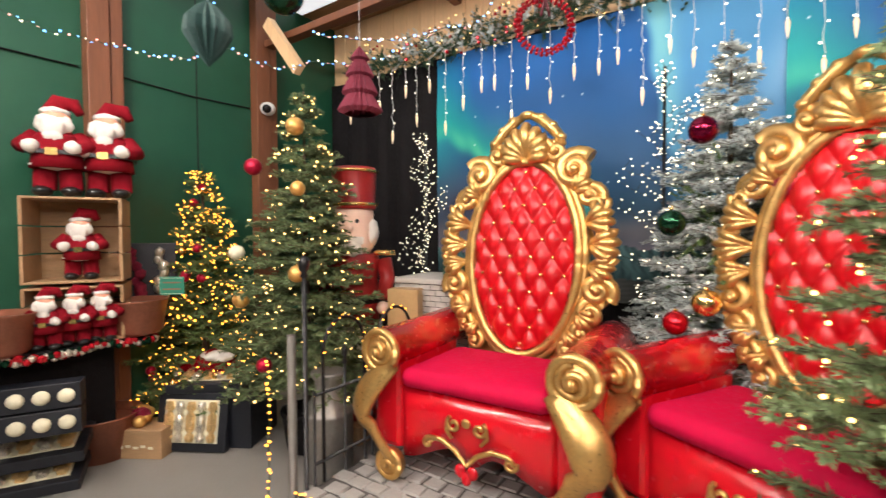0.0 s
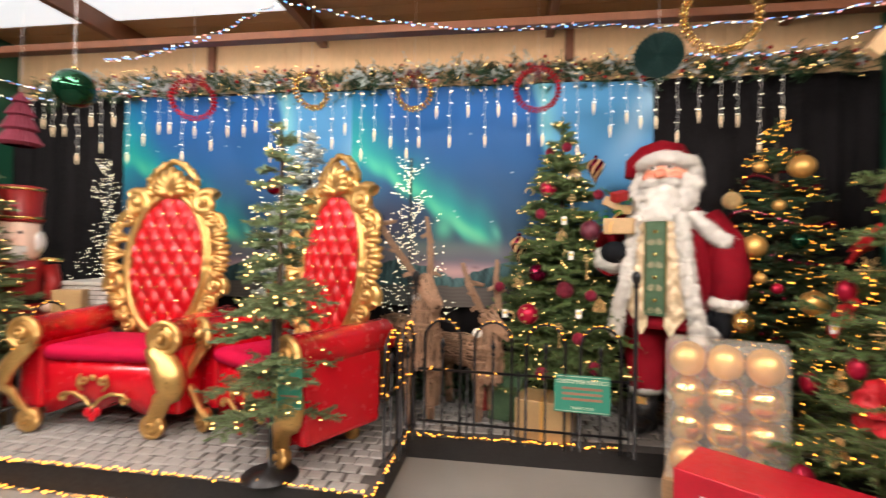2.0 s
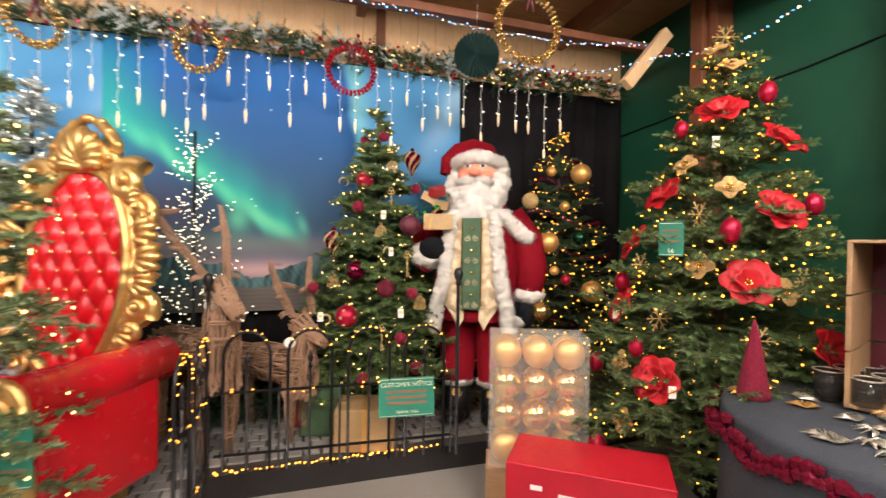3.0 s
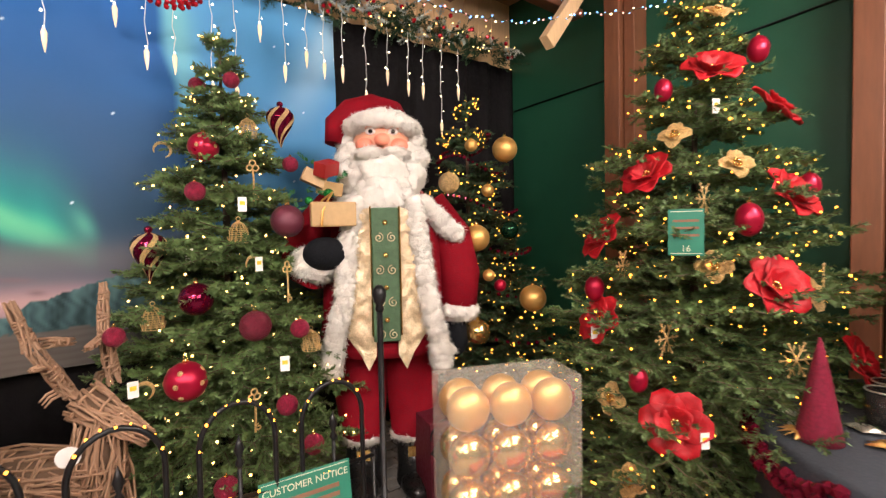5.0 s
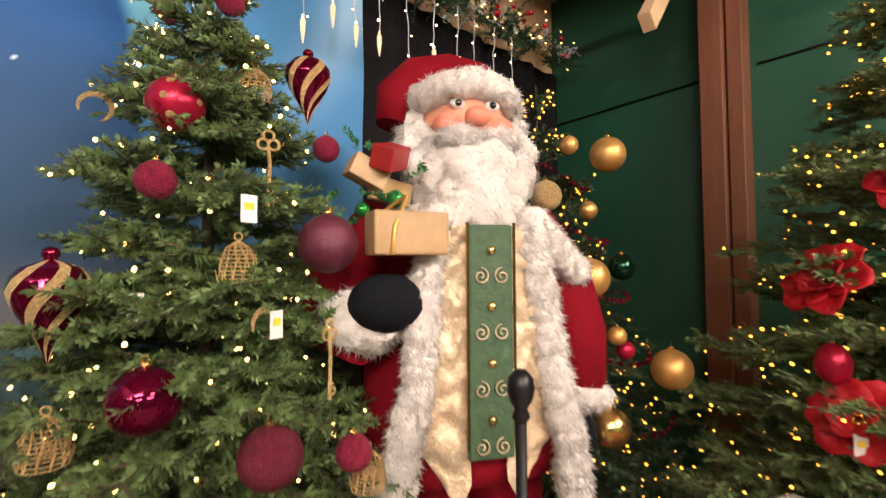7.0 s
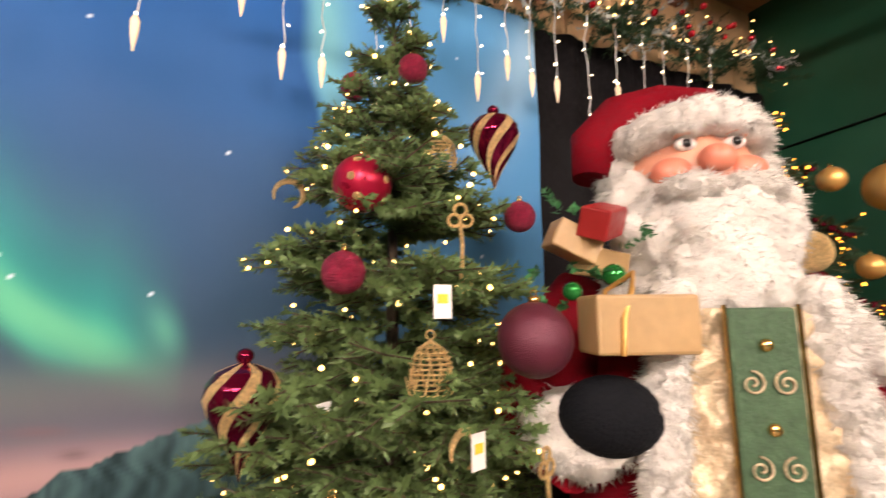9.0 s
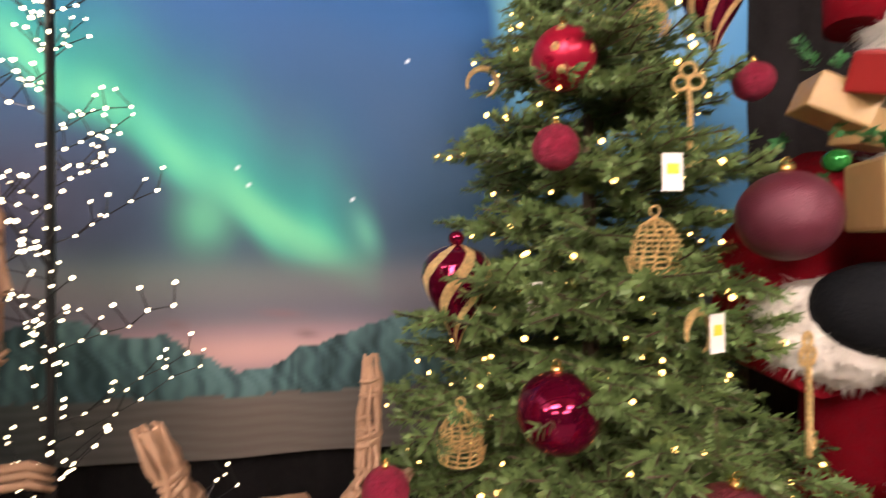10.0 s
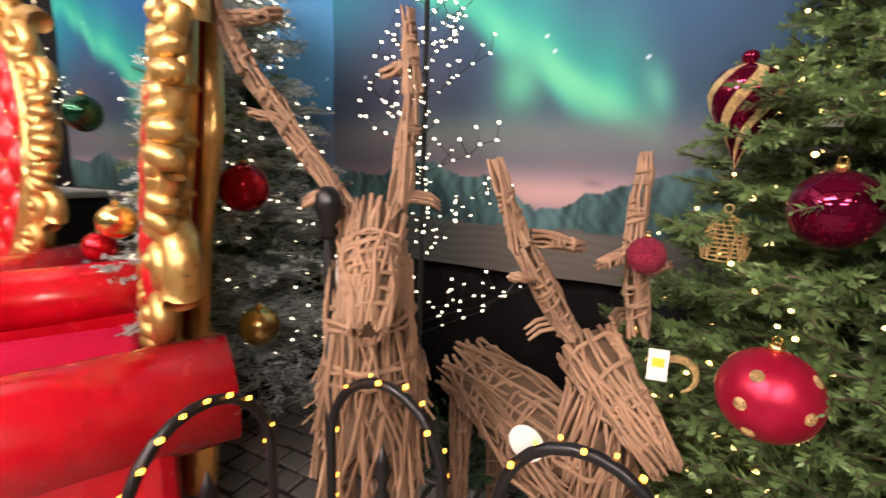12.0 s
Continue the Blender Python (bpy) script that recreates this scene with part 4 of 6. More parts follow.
def doll(place, rz):
    mats = [SANTA_RED, FUR, SKIN, CHEEK, EYE, EYE_WHITE, BROCADE, GREEN_CLOTH, BLACK_PLUSH, BOOT, GOLD_BRIGHT]
    bm = bmesh.new()
    # boots, trousers
    for s in (-1, 1):
        add_tube(bm, [(s * 0.12, 0.02, 0.02), (s * 0.12, 0.0, 0.1), (s * 0.115, 0.02, 0.22)], [0.085, 0.08, 0.075], 16, 9)
        add_ball(bm, (s * 0.125, -0.08, 0.05), 0.09, (0.85, 1.3, 0.55), 9, 3)
        tuft_ball(bm, (s * 0.115, 0.02, 0.255), 0.1, (1.0, 1.0, 0.42), 1, s, 0.25)
        add_tube(bm, [(s * 0.115, 0.02, 0.26), (s * 0.12, 0.02, 0.5), (s * 0.11, 0.03, 0.82)], [0.1, 0.125, 0.14], 18, 0)
        add_box(bm, (s * 0.115 - 0.03, -0.075, 0.17), (s * 0.115 + 0.03, -0.066, 0.215), 0.0, 10)
    # coat body, open at the front
    prof = [(0.3, 0.66), (0.295, 0.7), (0.28, 0.82), (0.27, 1.0), (0.265, 1.18), (0.245, 1.3), (0.17, 1.38), (0.08, 1.42)]
    mm = Matrix.Diagonal((1, 0.74, 1, 1))
    add_lathe(bm, prof, 32, 0, mm)
    # waistcoat: ruched brocade halves and the green panel
    for s in (-1, 1):
        n, m = 10, 40
        g = []
        for j in range(m + 1):
            v = j / m
            z = 1.28 - 0.6 * v
            row = []
            for i in range(n + 1):
                u = i / n
                x0, x1 = 0.045, 0.12 + 0.06 * v - (0.07 * max(0, v - 0.85) / 0.15)
                x = s * (x0 + (x1 - x0) * u)
                puck = 0.012 * math.sin(v * 46 + 5 * noise.noise(Vector((u * 3, v * 8, s)))) * (0.4 + 0.6 * math.sin(u * math.pi))
                y = -0.205 - 0.03 * math.cos(u * 1.4) - 0.012 * math.sin(v * math.pi) - puck
                row.append(bm.verts.new((x, y, z - (0.06 * (1 - abs(2 * u - 1)) if j == m else 0))))
            g.append(row)
        for a, b in zip(g, g[1:]):
            for i in range(n):
                f = bm.faces.new((a[i], a[i + 1], b[i + 1], b[i]))
                f.material_index, f.smooth = 6, True
    add_box(bm, (-0.055, -0.262, 0.74), (0.055, -0.245, 1.28), 0.006, 7)
    for k in range(4):
        z = 1.22 - 0.13 * k
        add_ball(bm, (0, -0.266, z), 0.011, (1, 0.7, 1), 10, 2)
        for s in (-1, 1):
            add_tube(bm, spiral((s * 0.026, -0.265, z - 0.06), 0.02, 1.5, 90, s), 0.0022, 4, 6)
        for s in (-1, 1):
            add_tube(bm, [(s * 0.058, -0.262, z + 0.065), (s * 0.058, -0.262, z - 0.065)], 0.004, 5, 10)
    # fur bands down the coat and at the hem
    for s in (-1, 1):
        path = [(s * 0.12, -0.21, 1.3), (s * 0.15, -0.225, 1.1), (s * 0.175, -0.235, 0.9), (s * 0.21, -0.24, 0.76), (s * 0.225, -0.235, 0.63)]
        for i in range(34):
            u = i / 33 * 4
            k = min(3, int(u))
            p = Vector(path[k]).lerp(Vector(path[k + 1]), u - k)
            tuft_ball(bm, p, 0.042, (0.95, 0.7, 0.8), 1, i + s, 0.5, 3)
    for i in range(26):
        a = radians(-38 + 256 * i / 25)
        tuft_ball(bm, (0.305 * math.cos(a), 0.235 * math.sin(a), 0.665), 0.045, (1, 1, 0.85), 1, i, 0.4, 3)
    # sleeves, cuffs, gloves
    add_tube(bm, [(0.2, 0.02, 1.3), (0.31, 0.01, 1.15), (0.345, -0.02, 0.98), (0.33, -0.06, 0.83)], [0.1, 0.105, 0.1, 0.085], 18, 0)
    tuft_ball(bm, (0.325, -0.07, 0.82), 0.095, (1, 1, 0.55), 1, 4, 0.35)
    add_ball(bm, (0.31, -0.09, 0.71), 0.075, (0.8, 0.75, 1.25), 8, 3)
    add_ball(bm, (0.26, -0.12, 0.74), 0.03, (0.8, 0.9, 1.6), 8, 3)
    add_tube(bm, [(-0.2, 0.02, 1.3), (-0.31, -0.02, 1.16), (-0.34, -0.08, 1.05), (-0.28, -0.16, 1.04)], [0.1, 0.11, 0.105, 0.09], 18, 0)
    tuft_ball(bm, (-0.29, -0.16, 1.06), 0.1, (1, 0.85, 0.85), 1, 8, 0.35)
    add_ball(bm, (-0.24, -0.22, 1.1), 0.085, (1.05, 0.8, 0.8), 8, 3)
    # cape collar over the shoulders
    for i in range(30):
        a = radians(-200 + 220 * i / 29)
        tuft_ball(bm, (0.18 * math.cos(a), 0.15 * math.sin(a), 1.31), 0.05, (1.1, 1, 0.7), 1, i, 0.4, 3)
    for i in range(9):
        u = i / 8
        tuft_ball(bm, (0.17 + 0.14 * u, -0.13 + 0.04 * u, 1.3 - 0.13 * u), 0.046, (1.05, 0.8, 0.9), 1, i + 2, 0.4, 3)
    for i in range(4):
        tuft_ball(bm, (0.32 + 0.01 * i, -0.08 + 0.04 * i, 1.17), 0.045, (1, 0.9, 0.9), 1, i + 7, 0.4, 3)
    # head
    hz = 1.56
    add_ball(bm, (0, -0.03, hz), 0.135, (0.95, 0.95, 1.1), 2, 4)
    add_ball(bm, (0, -0.175, hz + 0.005), 0.03, (1.15, 0.9, 0.9), 3, 3)
    for s in (-1, 1):
        add_ball(bm, (s * 0.07, -0.135, hz - 0.012), 0.038, (1.1, 0.75, 0.85), 3, 3)
        add_ball(bm, (s * 0.047, -0.148, hz + 0.042), 0.018, (1.2, 0.6, 0.75), 5, 3)
        add_ball(bm, (s * 0.047, -0.158, hz + 0.042), 0.0095, (1, 0.5, 1), 4, 2)
        add_tube(bm, [(s * 0.028, -0.15, hz + 0.062), (s * 0.047, -0.158, hz + 0.066), (s * 0.07, -0.145, hz + 0.058)], 0.006, 6, 2)
        tuft_ball(bm, (s * 0.05, -0.155, hz + 0.075), 0.025, (1.3, 0.5, 0.5), 1, s, 0.4, 3)
    # beard, moustache, hair, hat rim
    for i, (x, y, z, r) in enumerate(((0, -0.13, 1.42, 0.12), (0.08, -0.1, 1.43, 0.1), (-0.08, -0.1, 1.43, 0.1), (0, -0.16, 1.33, 0.11), (0.05, -0.14, 1.3, 0.09), (-0.05, -0.14, 1.3, 0.09), (0, -0.17, 1.25, 0.08), (0.125, -0.06, 1.5, 0.075), (-0.125, -0.06, 1.5, 0.075), (0.135, -0.02, 1.58, 0.06), (-0.135, -0.02, 1.58, 0.06))):
        tuft_ball(bm, (x, y, z), r, (1.05, 0.8, 0.95), 1, i * 3, 0.4)
    for s in (-1, 1):
        tuft_ball(bm, (s * 0.05, -0.18, hz - 0.055), 0.045, (1.35, 0.6, 0.6), 1, s * 5, 0.4)
    add_ball(bm, (0, -0.205, hz - 0.088), 0.012, (1.2, 0.5, 0.7), 3, 2)
    for i in range(22):
        a = radians(-185 + 190 * i / 21)
        tuft_ball(bm, (0.135 * math.cos(a), 0.0 + 0.155 * math.sin(a) * 0.9, hz + 0.105 + 0.015 * abs(math.cos(a)) * -2), 0.042, (1.1, 1, 1), 1, i, 0.35, 3)
    # cap, folded to one side
    add_tube(bm, [(0, 0, hz + 0.08), (-0.01, 0.01, hz + 0.125), (-0.05, 0.02, hz + 0.155), (-0.13, 0.0, hz + 0.14), (-0.19, -0.02, hz + 0.09), (-0.205, -0.03, hz + 0.01)], [0.142, 0.125, 0.09, 0.075, 0.06, 0.042], 22, 0)
    bm.normal_update()
    furry = [(f.calc_center_median(), f.normal.copy()) for f in bm.faces if f.material_index == 1]
    tufts(bm, furry, 1, 48000, 0.019, 9)
    ob = part("santa_doll", bm, mats)
    ob.matrix_world = pose(*place, 0, 0, rz)
    return tagged(ob, "life-size father christmas doll in crimson coat and white fur", "doll")


SANTA = doll((1.2, 3.17, STAGE), -30)
SANTA.scale = (1.05, 1.05, 1.06)
p = empty("gift_parcel", (0.875, 3.03, 1.43), -20, "small brown paper parcel tied with gold cord", "parcel")
part("box", box((-0.09, -0.045, 0), (0.09, 0.045, 0.1), 0.006), KRAFT, p)
part("cord", add_tube(bmesh.new(), [(-0.05, -0.048, 0), (-0.045, -0.048, 0.06), (-0.02, -0.03, 0.11), (0.0, 0.0, 0.14), (-0.04, 0.03, 0.11), (-0.05, 0.048, 0)], 0.005, 6), GOLD_MATT, p)
p = empty("gift_basket", (0.87, 3.15, 1.58), -15, "bundle of small gifts, holly and baubles on the doll's arm", "basket")
for i, (x, y, z, mt) in enumerate(((-0.02, 0, 0.06, KRAFT), (0.05, 0.02, 0.02, KRAFT), (0.03, -0.03, 0.1, NUT_RED))):
    part("gift", add_box(bmesh.new(), (-0.05, -0.03, -0.03), (0.05, 0.03, 0.03), 0.004, 0, pose(x, y, z, 10 * i, 25 - 20 * i, 20 * i)), mt, p)
EMERALD = mat("emerald_gloss", (0.02, 0.25, 0.05), 0.1, 0.6)
for c, r in (((0.03, -0.06, -0.01), 0.022), ((-0.05, -0.05, -0.04), 0.018)):
    bm = bmesh.new()
    add_ball(bm, c, r)
    part("small_bauble", bm, EMERALD, p)
segs = []
for k in range(14):
    a = Vector((random.uniform(-0.1, 0.1), random.uniform(-0.05, 0.03), random.uniform(-0.1, 0.13)))
    segs.append([*a, *(a + Vector((random.uniform(-0.06, 0.06), -0.03, random.uniform(-0.03, 0.05))))])
needle_mesh("holly", segs, mat("holly_leaf", (0.03, 0.16, 0.05), 0.5, 0, 0.3), 500, 0.02, 0.008, p)


# ---- fairy-lit fence round the stage ----
def finial_post(place, h=1.0):
    root = empty("fence_post", place, 0, "black iron post with a round finial", "post", "fence posts")
    part("pole", add_tube(bmesh.new(), [(0, 0, 0), (0, 0, h)], 0.011, 10), IRON, root)
    bm = bmesh.new()
    add_lathe(bm, [(0.012, h - 0.04), (0.018, h - 0.03), (0.012, h - 0.015), (0.022, h), (0.027, h + 0.02), (0.024, h + 0.042), (0.01, h + 0.058)], 14)
    part("finial", bm, IRON, root)
    return root


def fence(a, b, label):
    """A hooped panel: rails, hoops, spear bars and its amber lights."""
    a, b = Vector(a), Vector(b)
    d = b - a
    L = d.length
    root = empty("garden_fence", a, math.degrees(math.atan2(d.y, d.x)), label, "fence", "fence panels")
    for z in (0.1, 0.42):
        part("rail", add_tube(bmesh.new(), [(0, 0, z), (L, 0, z)], 0.008, 8), IRON, root)
    n = max(2, round(L / 0.3))
    step = L / n
    spots = []
    for i in range(n):
        x0, x1 = i * step + step * 0.14, (i + 1) * step - step * 0.14
        c, r = (x0 + x1) / 2, (x1 - x0) / 2
        path = [(x0, 0, 0.0), (x0, 0, 0.6)] + [(c - r * math.cos(t), 0, 0.6 + r * 1.15 * math.sin(t)) for t in np.linspace(0.15, math.pi - 0.15, 12)] + [(x1, 0, 0.6), (x1, 0, 0.0)]
        part("hoop", add_tube(bmesh.new(), path, 0.0085, 8), IRON, root)
        bm = bmesh.new()
        add_tube(bm, [(c, 0, 0), (c, 0, 0.52)], 0.007, 8)
        add_lathe(bm, [(0.007, 0.52), (0.014, 0.535), (0.006, 0.55), (0.016, 0.58), (0.001, 0.625)], 10, 0, Matrix.Translation((c, 0, 0)))
        part("spear_bar", bm, IRON, root)
        part("upright_bar", add_tube(bmesh.new(), [(x1 + step * 0.14, 0, 0), (x1 + step * 0.14, 0, 0.44)], 0.0065, 8), IRON, root)
        for t in np.linspace(0.0, math.pi, 11):
            spots.append((c - r * math.cos(t), random.choice((-0.012, 0.012)), 0.6 + r * 1.15 * math.sin(t) + 0.008))
        for k in range(3):
            spots.append((x0, 0.012, 0.44 + 0.04 * k))
            spots.append((c + random.uniform(-r, r), -0.01, 0.425 + random.uniform(-0.02, 0.015)))
    bulbs("string_light", spots, 0.0042, AMBER_BULB, root, "amber fairy lights wound round the hoops")
    return root


fence((-0.36, 2.83, STAGE), (0.88, 2.76, STAGE), "black hooped iron fence panel wound with amber lights")
fence((-0.41, 2.18, STAGE), (-0.38, 2.8, STAGE), "black hooped iron fence panel wound with amber lights")
fence((-2.95, 2.95, STAGE), (-2.95, 2.2, STAGE), "black hooped iron fence panel wound with amber lights")
finial_post((-0.405, 2.93, STAGE), 0.965), finial_post((0.905, 2.73, STAGE)), finial_post((-2.96, 2.16, STAGE))


def sign(place, rz, w, h, lines, lean=0, label="green customer notice card with pale lettering"):
    root = empty("notice_sign", place, rz, label, "sign", "notice signs")
    root.matrix_world = pose(*place, lean, 0, rz)
    part("card", box((-w / 2, -0.003, -h / 2), (w / 2, 0.003, h / 2), 0.001), CARD_GREEN, root)
    bm = bmesh.new()
    for lo, hi in (((-w / 2 + 0.006, -0.0048, h / 2 - 0.009), (w / 2 - 0.006, -0.0034, h / 2 - 0.007)), ((-w / 2 + 0.006, -0.0048, -h / 2 + 0.007), (w / 2 - 0.006, -0.0034, -h / 2 + 0.009))):
        add_box(bm, lo, hi)
    part("border", bm, CREAM, root)
    for text, z, size in lines:
        if text.startswith("-"):
            bm = bmesh.new()
            add_box(bm, (-w * 0.36, -0.0048, z - size * 0.35), (w * 0.36, -0.0034, z + size * 0.35))
            part("text_bar", bm, mat("faded_print", (0.25, 0.12, 0.07), 0.6), root)
            continue
        cu = bpy.data.curves.new("lettering", "FONT")
        cu.body, cu.size, cu.align_x, cu.extrude = text, size, "CENTER", 0.0006
        ob = new("lettering", cu)
        dg = bpy.context.evaluated_depsgraph_get()
        me = bpy.data.meshes.new_from_object(ob.evaluated_get(dg))
        bpy.data.objects.remove(ob)
        t = new("lettering", me)
        me.materials.append(CREAM)
        t.parent = root
        t.matrix_basis = pose(0, -0.0045, z, 90, 0, 0)
    return root


sign((0.62, 2.755, 0.49), -5, 0.31, 0.21, [("CUSTOMER NOTICE", 0.058, 0.032), ("-", 0.03, 0.02), ("-", 0.0, 0.02), ("-", -0.03, 0.02), ("THANK YOU", -0.085, 0.022)], -8)
sign((-0.86, 2.13, 0.62), 0, 0.13, 0.21, [("-", 0.05, 0.014), ("-", 0.02, 0.014), ("-", -0.04, 0.014)], 0, "small green notice card on the post")


# ---- wicker reindeer ----
def sticks(name, runs, radius, parent, label=""):
    """Bundles of thin bent sticks; runs: lists of points."""
    bm = bmesh.new()
    for path in runs:
        r = radius * random.uniform(0.7, 1.25)
        add_tube(bm, path, [r] * (len(path) - 1) + [r * 0.6], 5)
    return part(name, bm, WICKER, parent, label)


def limb(a, b, r0, r1, n, wob=0.01, wraps=4):
    """Sticks laid along a limb, with wrapping turns."""
    a, b = Vector(a), Vector(b)
    d = (b - a).normalized()
    s = d.orthogonal().normalized()
    t = d.cross(s)
    runs = []
    for i in range(n):
        an = 2 * math.pi * i / n + random.uniform(-0.2, 0.2)
        tw = random.uniform(-1.3, 1.3)
        p = []
        for k in range(5):
            u = k / 4
            r = (r0 + (r1 - r0) * u) * random.uniform(0.82, 1.04)
            p.append(a.lerp(b, u) + (s * math.cos(an + tw * u) + t * math.sin(an + tw * u)) * r + Vector([random.uniform(-wob, wob) for _ in range(3)]))
        runs.append(p)
    for k in range(wraps):
        u0 = random.uniform(0.05, 0.85)
        p = []
        for j in range(9):
            u = u0 + (0.12 if k % 2 else 0.35) * j / 8 * (1 - u0)
            an = j * 0.9 + k
            r = (r0 + (r1 - r0) * u) * 1.08
            p.append(a.lerp(b, u) + (s * math.cos(an) + t * math.sin(an)) * r)
        runs.append(p)
    return runs


def reindeer(place, rz, neck_h, body_h, antlers, label, size=1.0):
    """antlers: pairs of tip places relative to the head top."""
    root = empty("reindeer_figure", place, rz, label, "reindeer", "wicker reindeer")
    S = size
    # solid filler in darkened wicker colour: painted shade behind the sticks
    core = mat("shade_dark_core", (0.12, 0.07, 0.04), 0.9) if "shade_dark_core" not in MATS else MATS["shade_dark_core"]
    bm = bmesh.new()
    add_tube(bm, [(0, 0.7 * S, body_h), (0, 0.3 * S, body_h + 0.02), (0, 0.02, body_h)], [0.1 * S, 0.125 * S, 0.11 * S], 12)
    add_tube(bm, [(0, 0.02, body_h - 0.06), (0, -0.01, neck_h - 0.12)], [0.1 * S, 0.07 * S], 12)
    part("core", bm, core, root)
    sticks("body", limb((0, 0.76 * S, body_h), (0, -0.02, body_h + 0.01), 0.125 * S, 0.14 * S, 86, 0.018, 9), 0.0045, root)
    sticks("neck", limb((0, 0.03, body_h - 0.16), (0, -0.01, neck_h - 0.06), 0.135 * S, 0.085 * S, 80, 0.014, 5), 0.0045, root)
    hd = limb((0, 0.05, neck_h), (0, -0.22 * S, neck_h - 0.17 * S), 0.085 * S, 0.032 * S, 60, 0.008, 9)
    head = sticks("head", hd, 0.0042, root, "woven stick head with a bound muzzle")
    # the same dark filler inside the head, shade put into its colour
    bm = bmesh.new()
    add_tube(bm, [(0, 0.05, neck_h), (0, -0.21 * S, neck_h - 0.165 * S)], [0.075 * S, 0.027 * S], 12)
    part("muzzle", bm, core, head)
    for s in (-1, 1):
        pts = [(s * 0.05, 0.03, neck_h + 0.04), (s * 0.08, 0.045, neck_h + 0.05), (s * 0.115, 0.05, neck_h + 0.045), (s * 0.14, 0.05, neck_h + 0.03)]
        sticks("ear", [[(p[0], p[1] + q, p[2] + q) for p in pts] for q in (0, 0.008, 0.016)], 0.006, root)
    for tip, spur, *foot in antlers:
        fx, fy = foot[0] if foot else (0.05 if tip[0] > 0 else -0.05, 0.04)
        base = Vector((fx, fy, neck_h + 0.03))
        end = base + Vector(tip)
        mid = base.lerp(end, 0.55) + Vector((0.02 if tip[0] > 0 else -0.02, 0, 0.0))
        runs = limb(base, mid, 0.02, 0.017, 15, 0.006, 7) + limb(mid, end, 0.017, 0.011, 13, 0.005, 6)
        q = base.lerp(end, spur[0])
        runs += limb(q, q + Vector(spur[1]), 0.013, 0.009, 9, 0.004, 4)
        q = base.lerp(end, 0.35)
        runs += limb(q, q + Vector((-spur[1][0], spur[1][1], 0.02)) * 0.8, 0.009, 0.006, 8, 0.004, 2)
        sticks("antler", runs, 0.0042, root, "twisted driftwood antler")
    for x, y in ((-0.08, 0.06), (0.08, 0.06), (-0.08, 0.64), (0.08, 0.64)):
        sticks("leg", limb((x * S, y * S, body_h - 0.04), (x * 1.1 * S, y * S, 0.01), 0.045 * S, 0.028 * S, 18, 0.006, 8), 0.005, root)
    return root


reindeer((-0.35, 2.99, STAGE), 35, 0.945, 0.56, [((0.02, 0.12, 0.42), (0.7, (-0.05, 0.0, -0.02))), ((-0.3, 0.08, 0.47), (0.75, (0.1, 0, 0.02)))], "wicker reindeer figure with tall twisted stick antlers", 0.86)
reindeer((0.078, 3.147, STAGE), 50, 0.72, 0.44, [((-0.03, 0.0, 0.35), (0.5, (-0.1, 0.0, -0.03)), (0.09, 0.01)), ((-0.18, 0.014, 0.33), (0.6, (0.11, -0.02, -0.02)))], "small wicker reindeer figure with stick antlers", 0.75)
for x, y, z in ((-0.4, 2.96, 1.0), (0.0, 2.92, 0.79)):
    p = empty("price_tag", (x, y, z), random.uniform(-20, 10), "round white swing tag on a wicker reindeer", "tag", "price tags")
    bm = bmesh.new()
    add_lathe(bm, [(0.03, -0.0006), (0.03, 0.0006)], 24, 0, Matrix.Rotation(radians(90), 4, "X"))
    part("card", bm, WHITE_PAPER, p)


# ---- greenery along the back of the stage ----
def greenery(name, a, b, radius, n, label, material=NEEDLE_DARK, seg=0.14, per=420):
    a, b = Vector(a), Vector(b)
    segs = []
    for i in range(n):
        p = a.lerp(b, random.random()) + Vector((0, random.uniform(-0.3, 0.3) * radius, random.uniform(-0.3, 0.3) * radius))
        d = Vector((random.uniform(-1, 1), random.uniform(-1, 0.4), random.uniform(-0.7, 1))).normalized() * radius * random.uniform(0.7, 1.2)
        segs.append([*p, *(p + d)])
        q = p + d * 0.5
        segs.append([*q, *(q + Vector((random.uniform(-1, 1), random.uniform(-1, 1), random.uniform(-1, 1))) * radius * 0.4)])
    ob = needle_mesh(name, segs, material, per, 0.026, 0.006)
    return tagged(ob, label, "garland", "", "stuff")


greenery("floor_foliage", (-0.9, 3.6, 0.22), (0.3, 3.65, 0.2), 0.24, 170, "dark green fir branches along the stage back")
greenery("fir_garland", (-4.3, 3.8, 2.74), (2.75, 3.8, 2.74), 0.16, 760, "thick green fir garland along the top of the banner")
greenery("fir_garland", (-4.3, 3.76, 2.76), (2.75, 3.76, 2.78), 0.15, 260, "frosted sprigs in the fir garland", NEEDLE_SNOW)
pts = [(random.uniform(-4.3, 2.7), 3.64 + random.uniform(-0.03, 0.06), 2.72 + random.uniform(-0.1, 0.12)) for _ in range(90)]
tagged(bulbs("berry", pts, 0.014, BERRY_RED), "small red berries in the fir garland", "berries", "", "stuff")
pts = [(random.uniform(-4.3, 2.7), 3.62 + random.uniform(-0.04, 0.08), 2.72 + random.uniform(-0.12, 0.14)) for _ in range(150)]
tagged(bulbs("garland_light", pts, 0.0045, WHITE_BULB), "tiny warm bulbs in the fir garland", "string lights", "", "stuff")

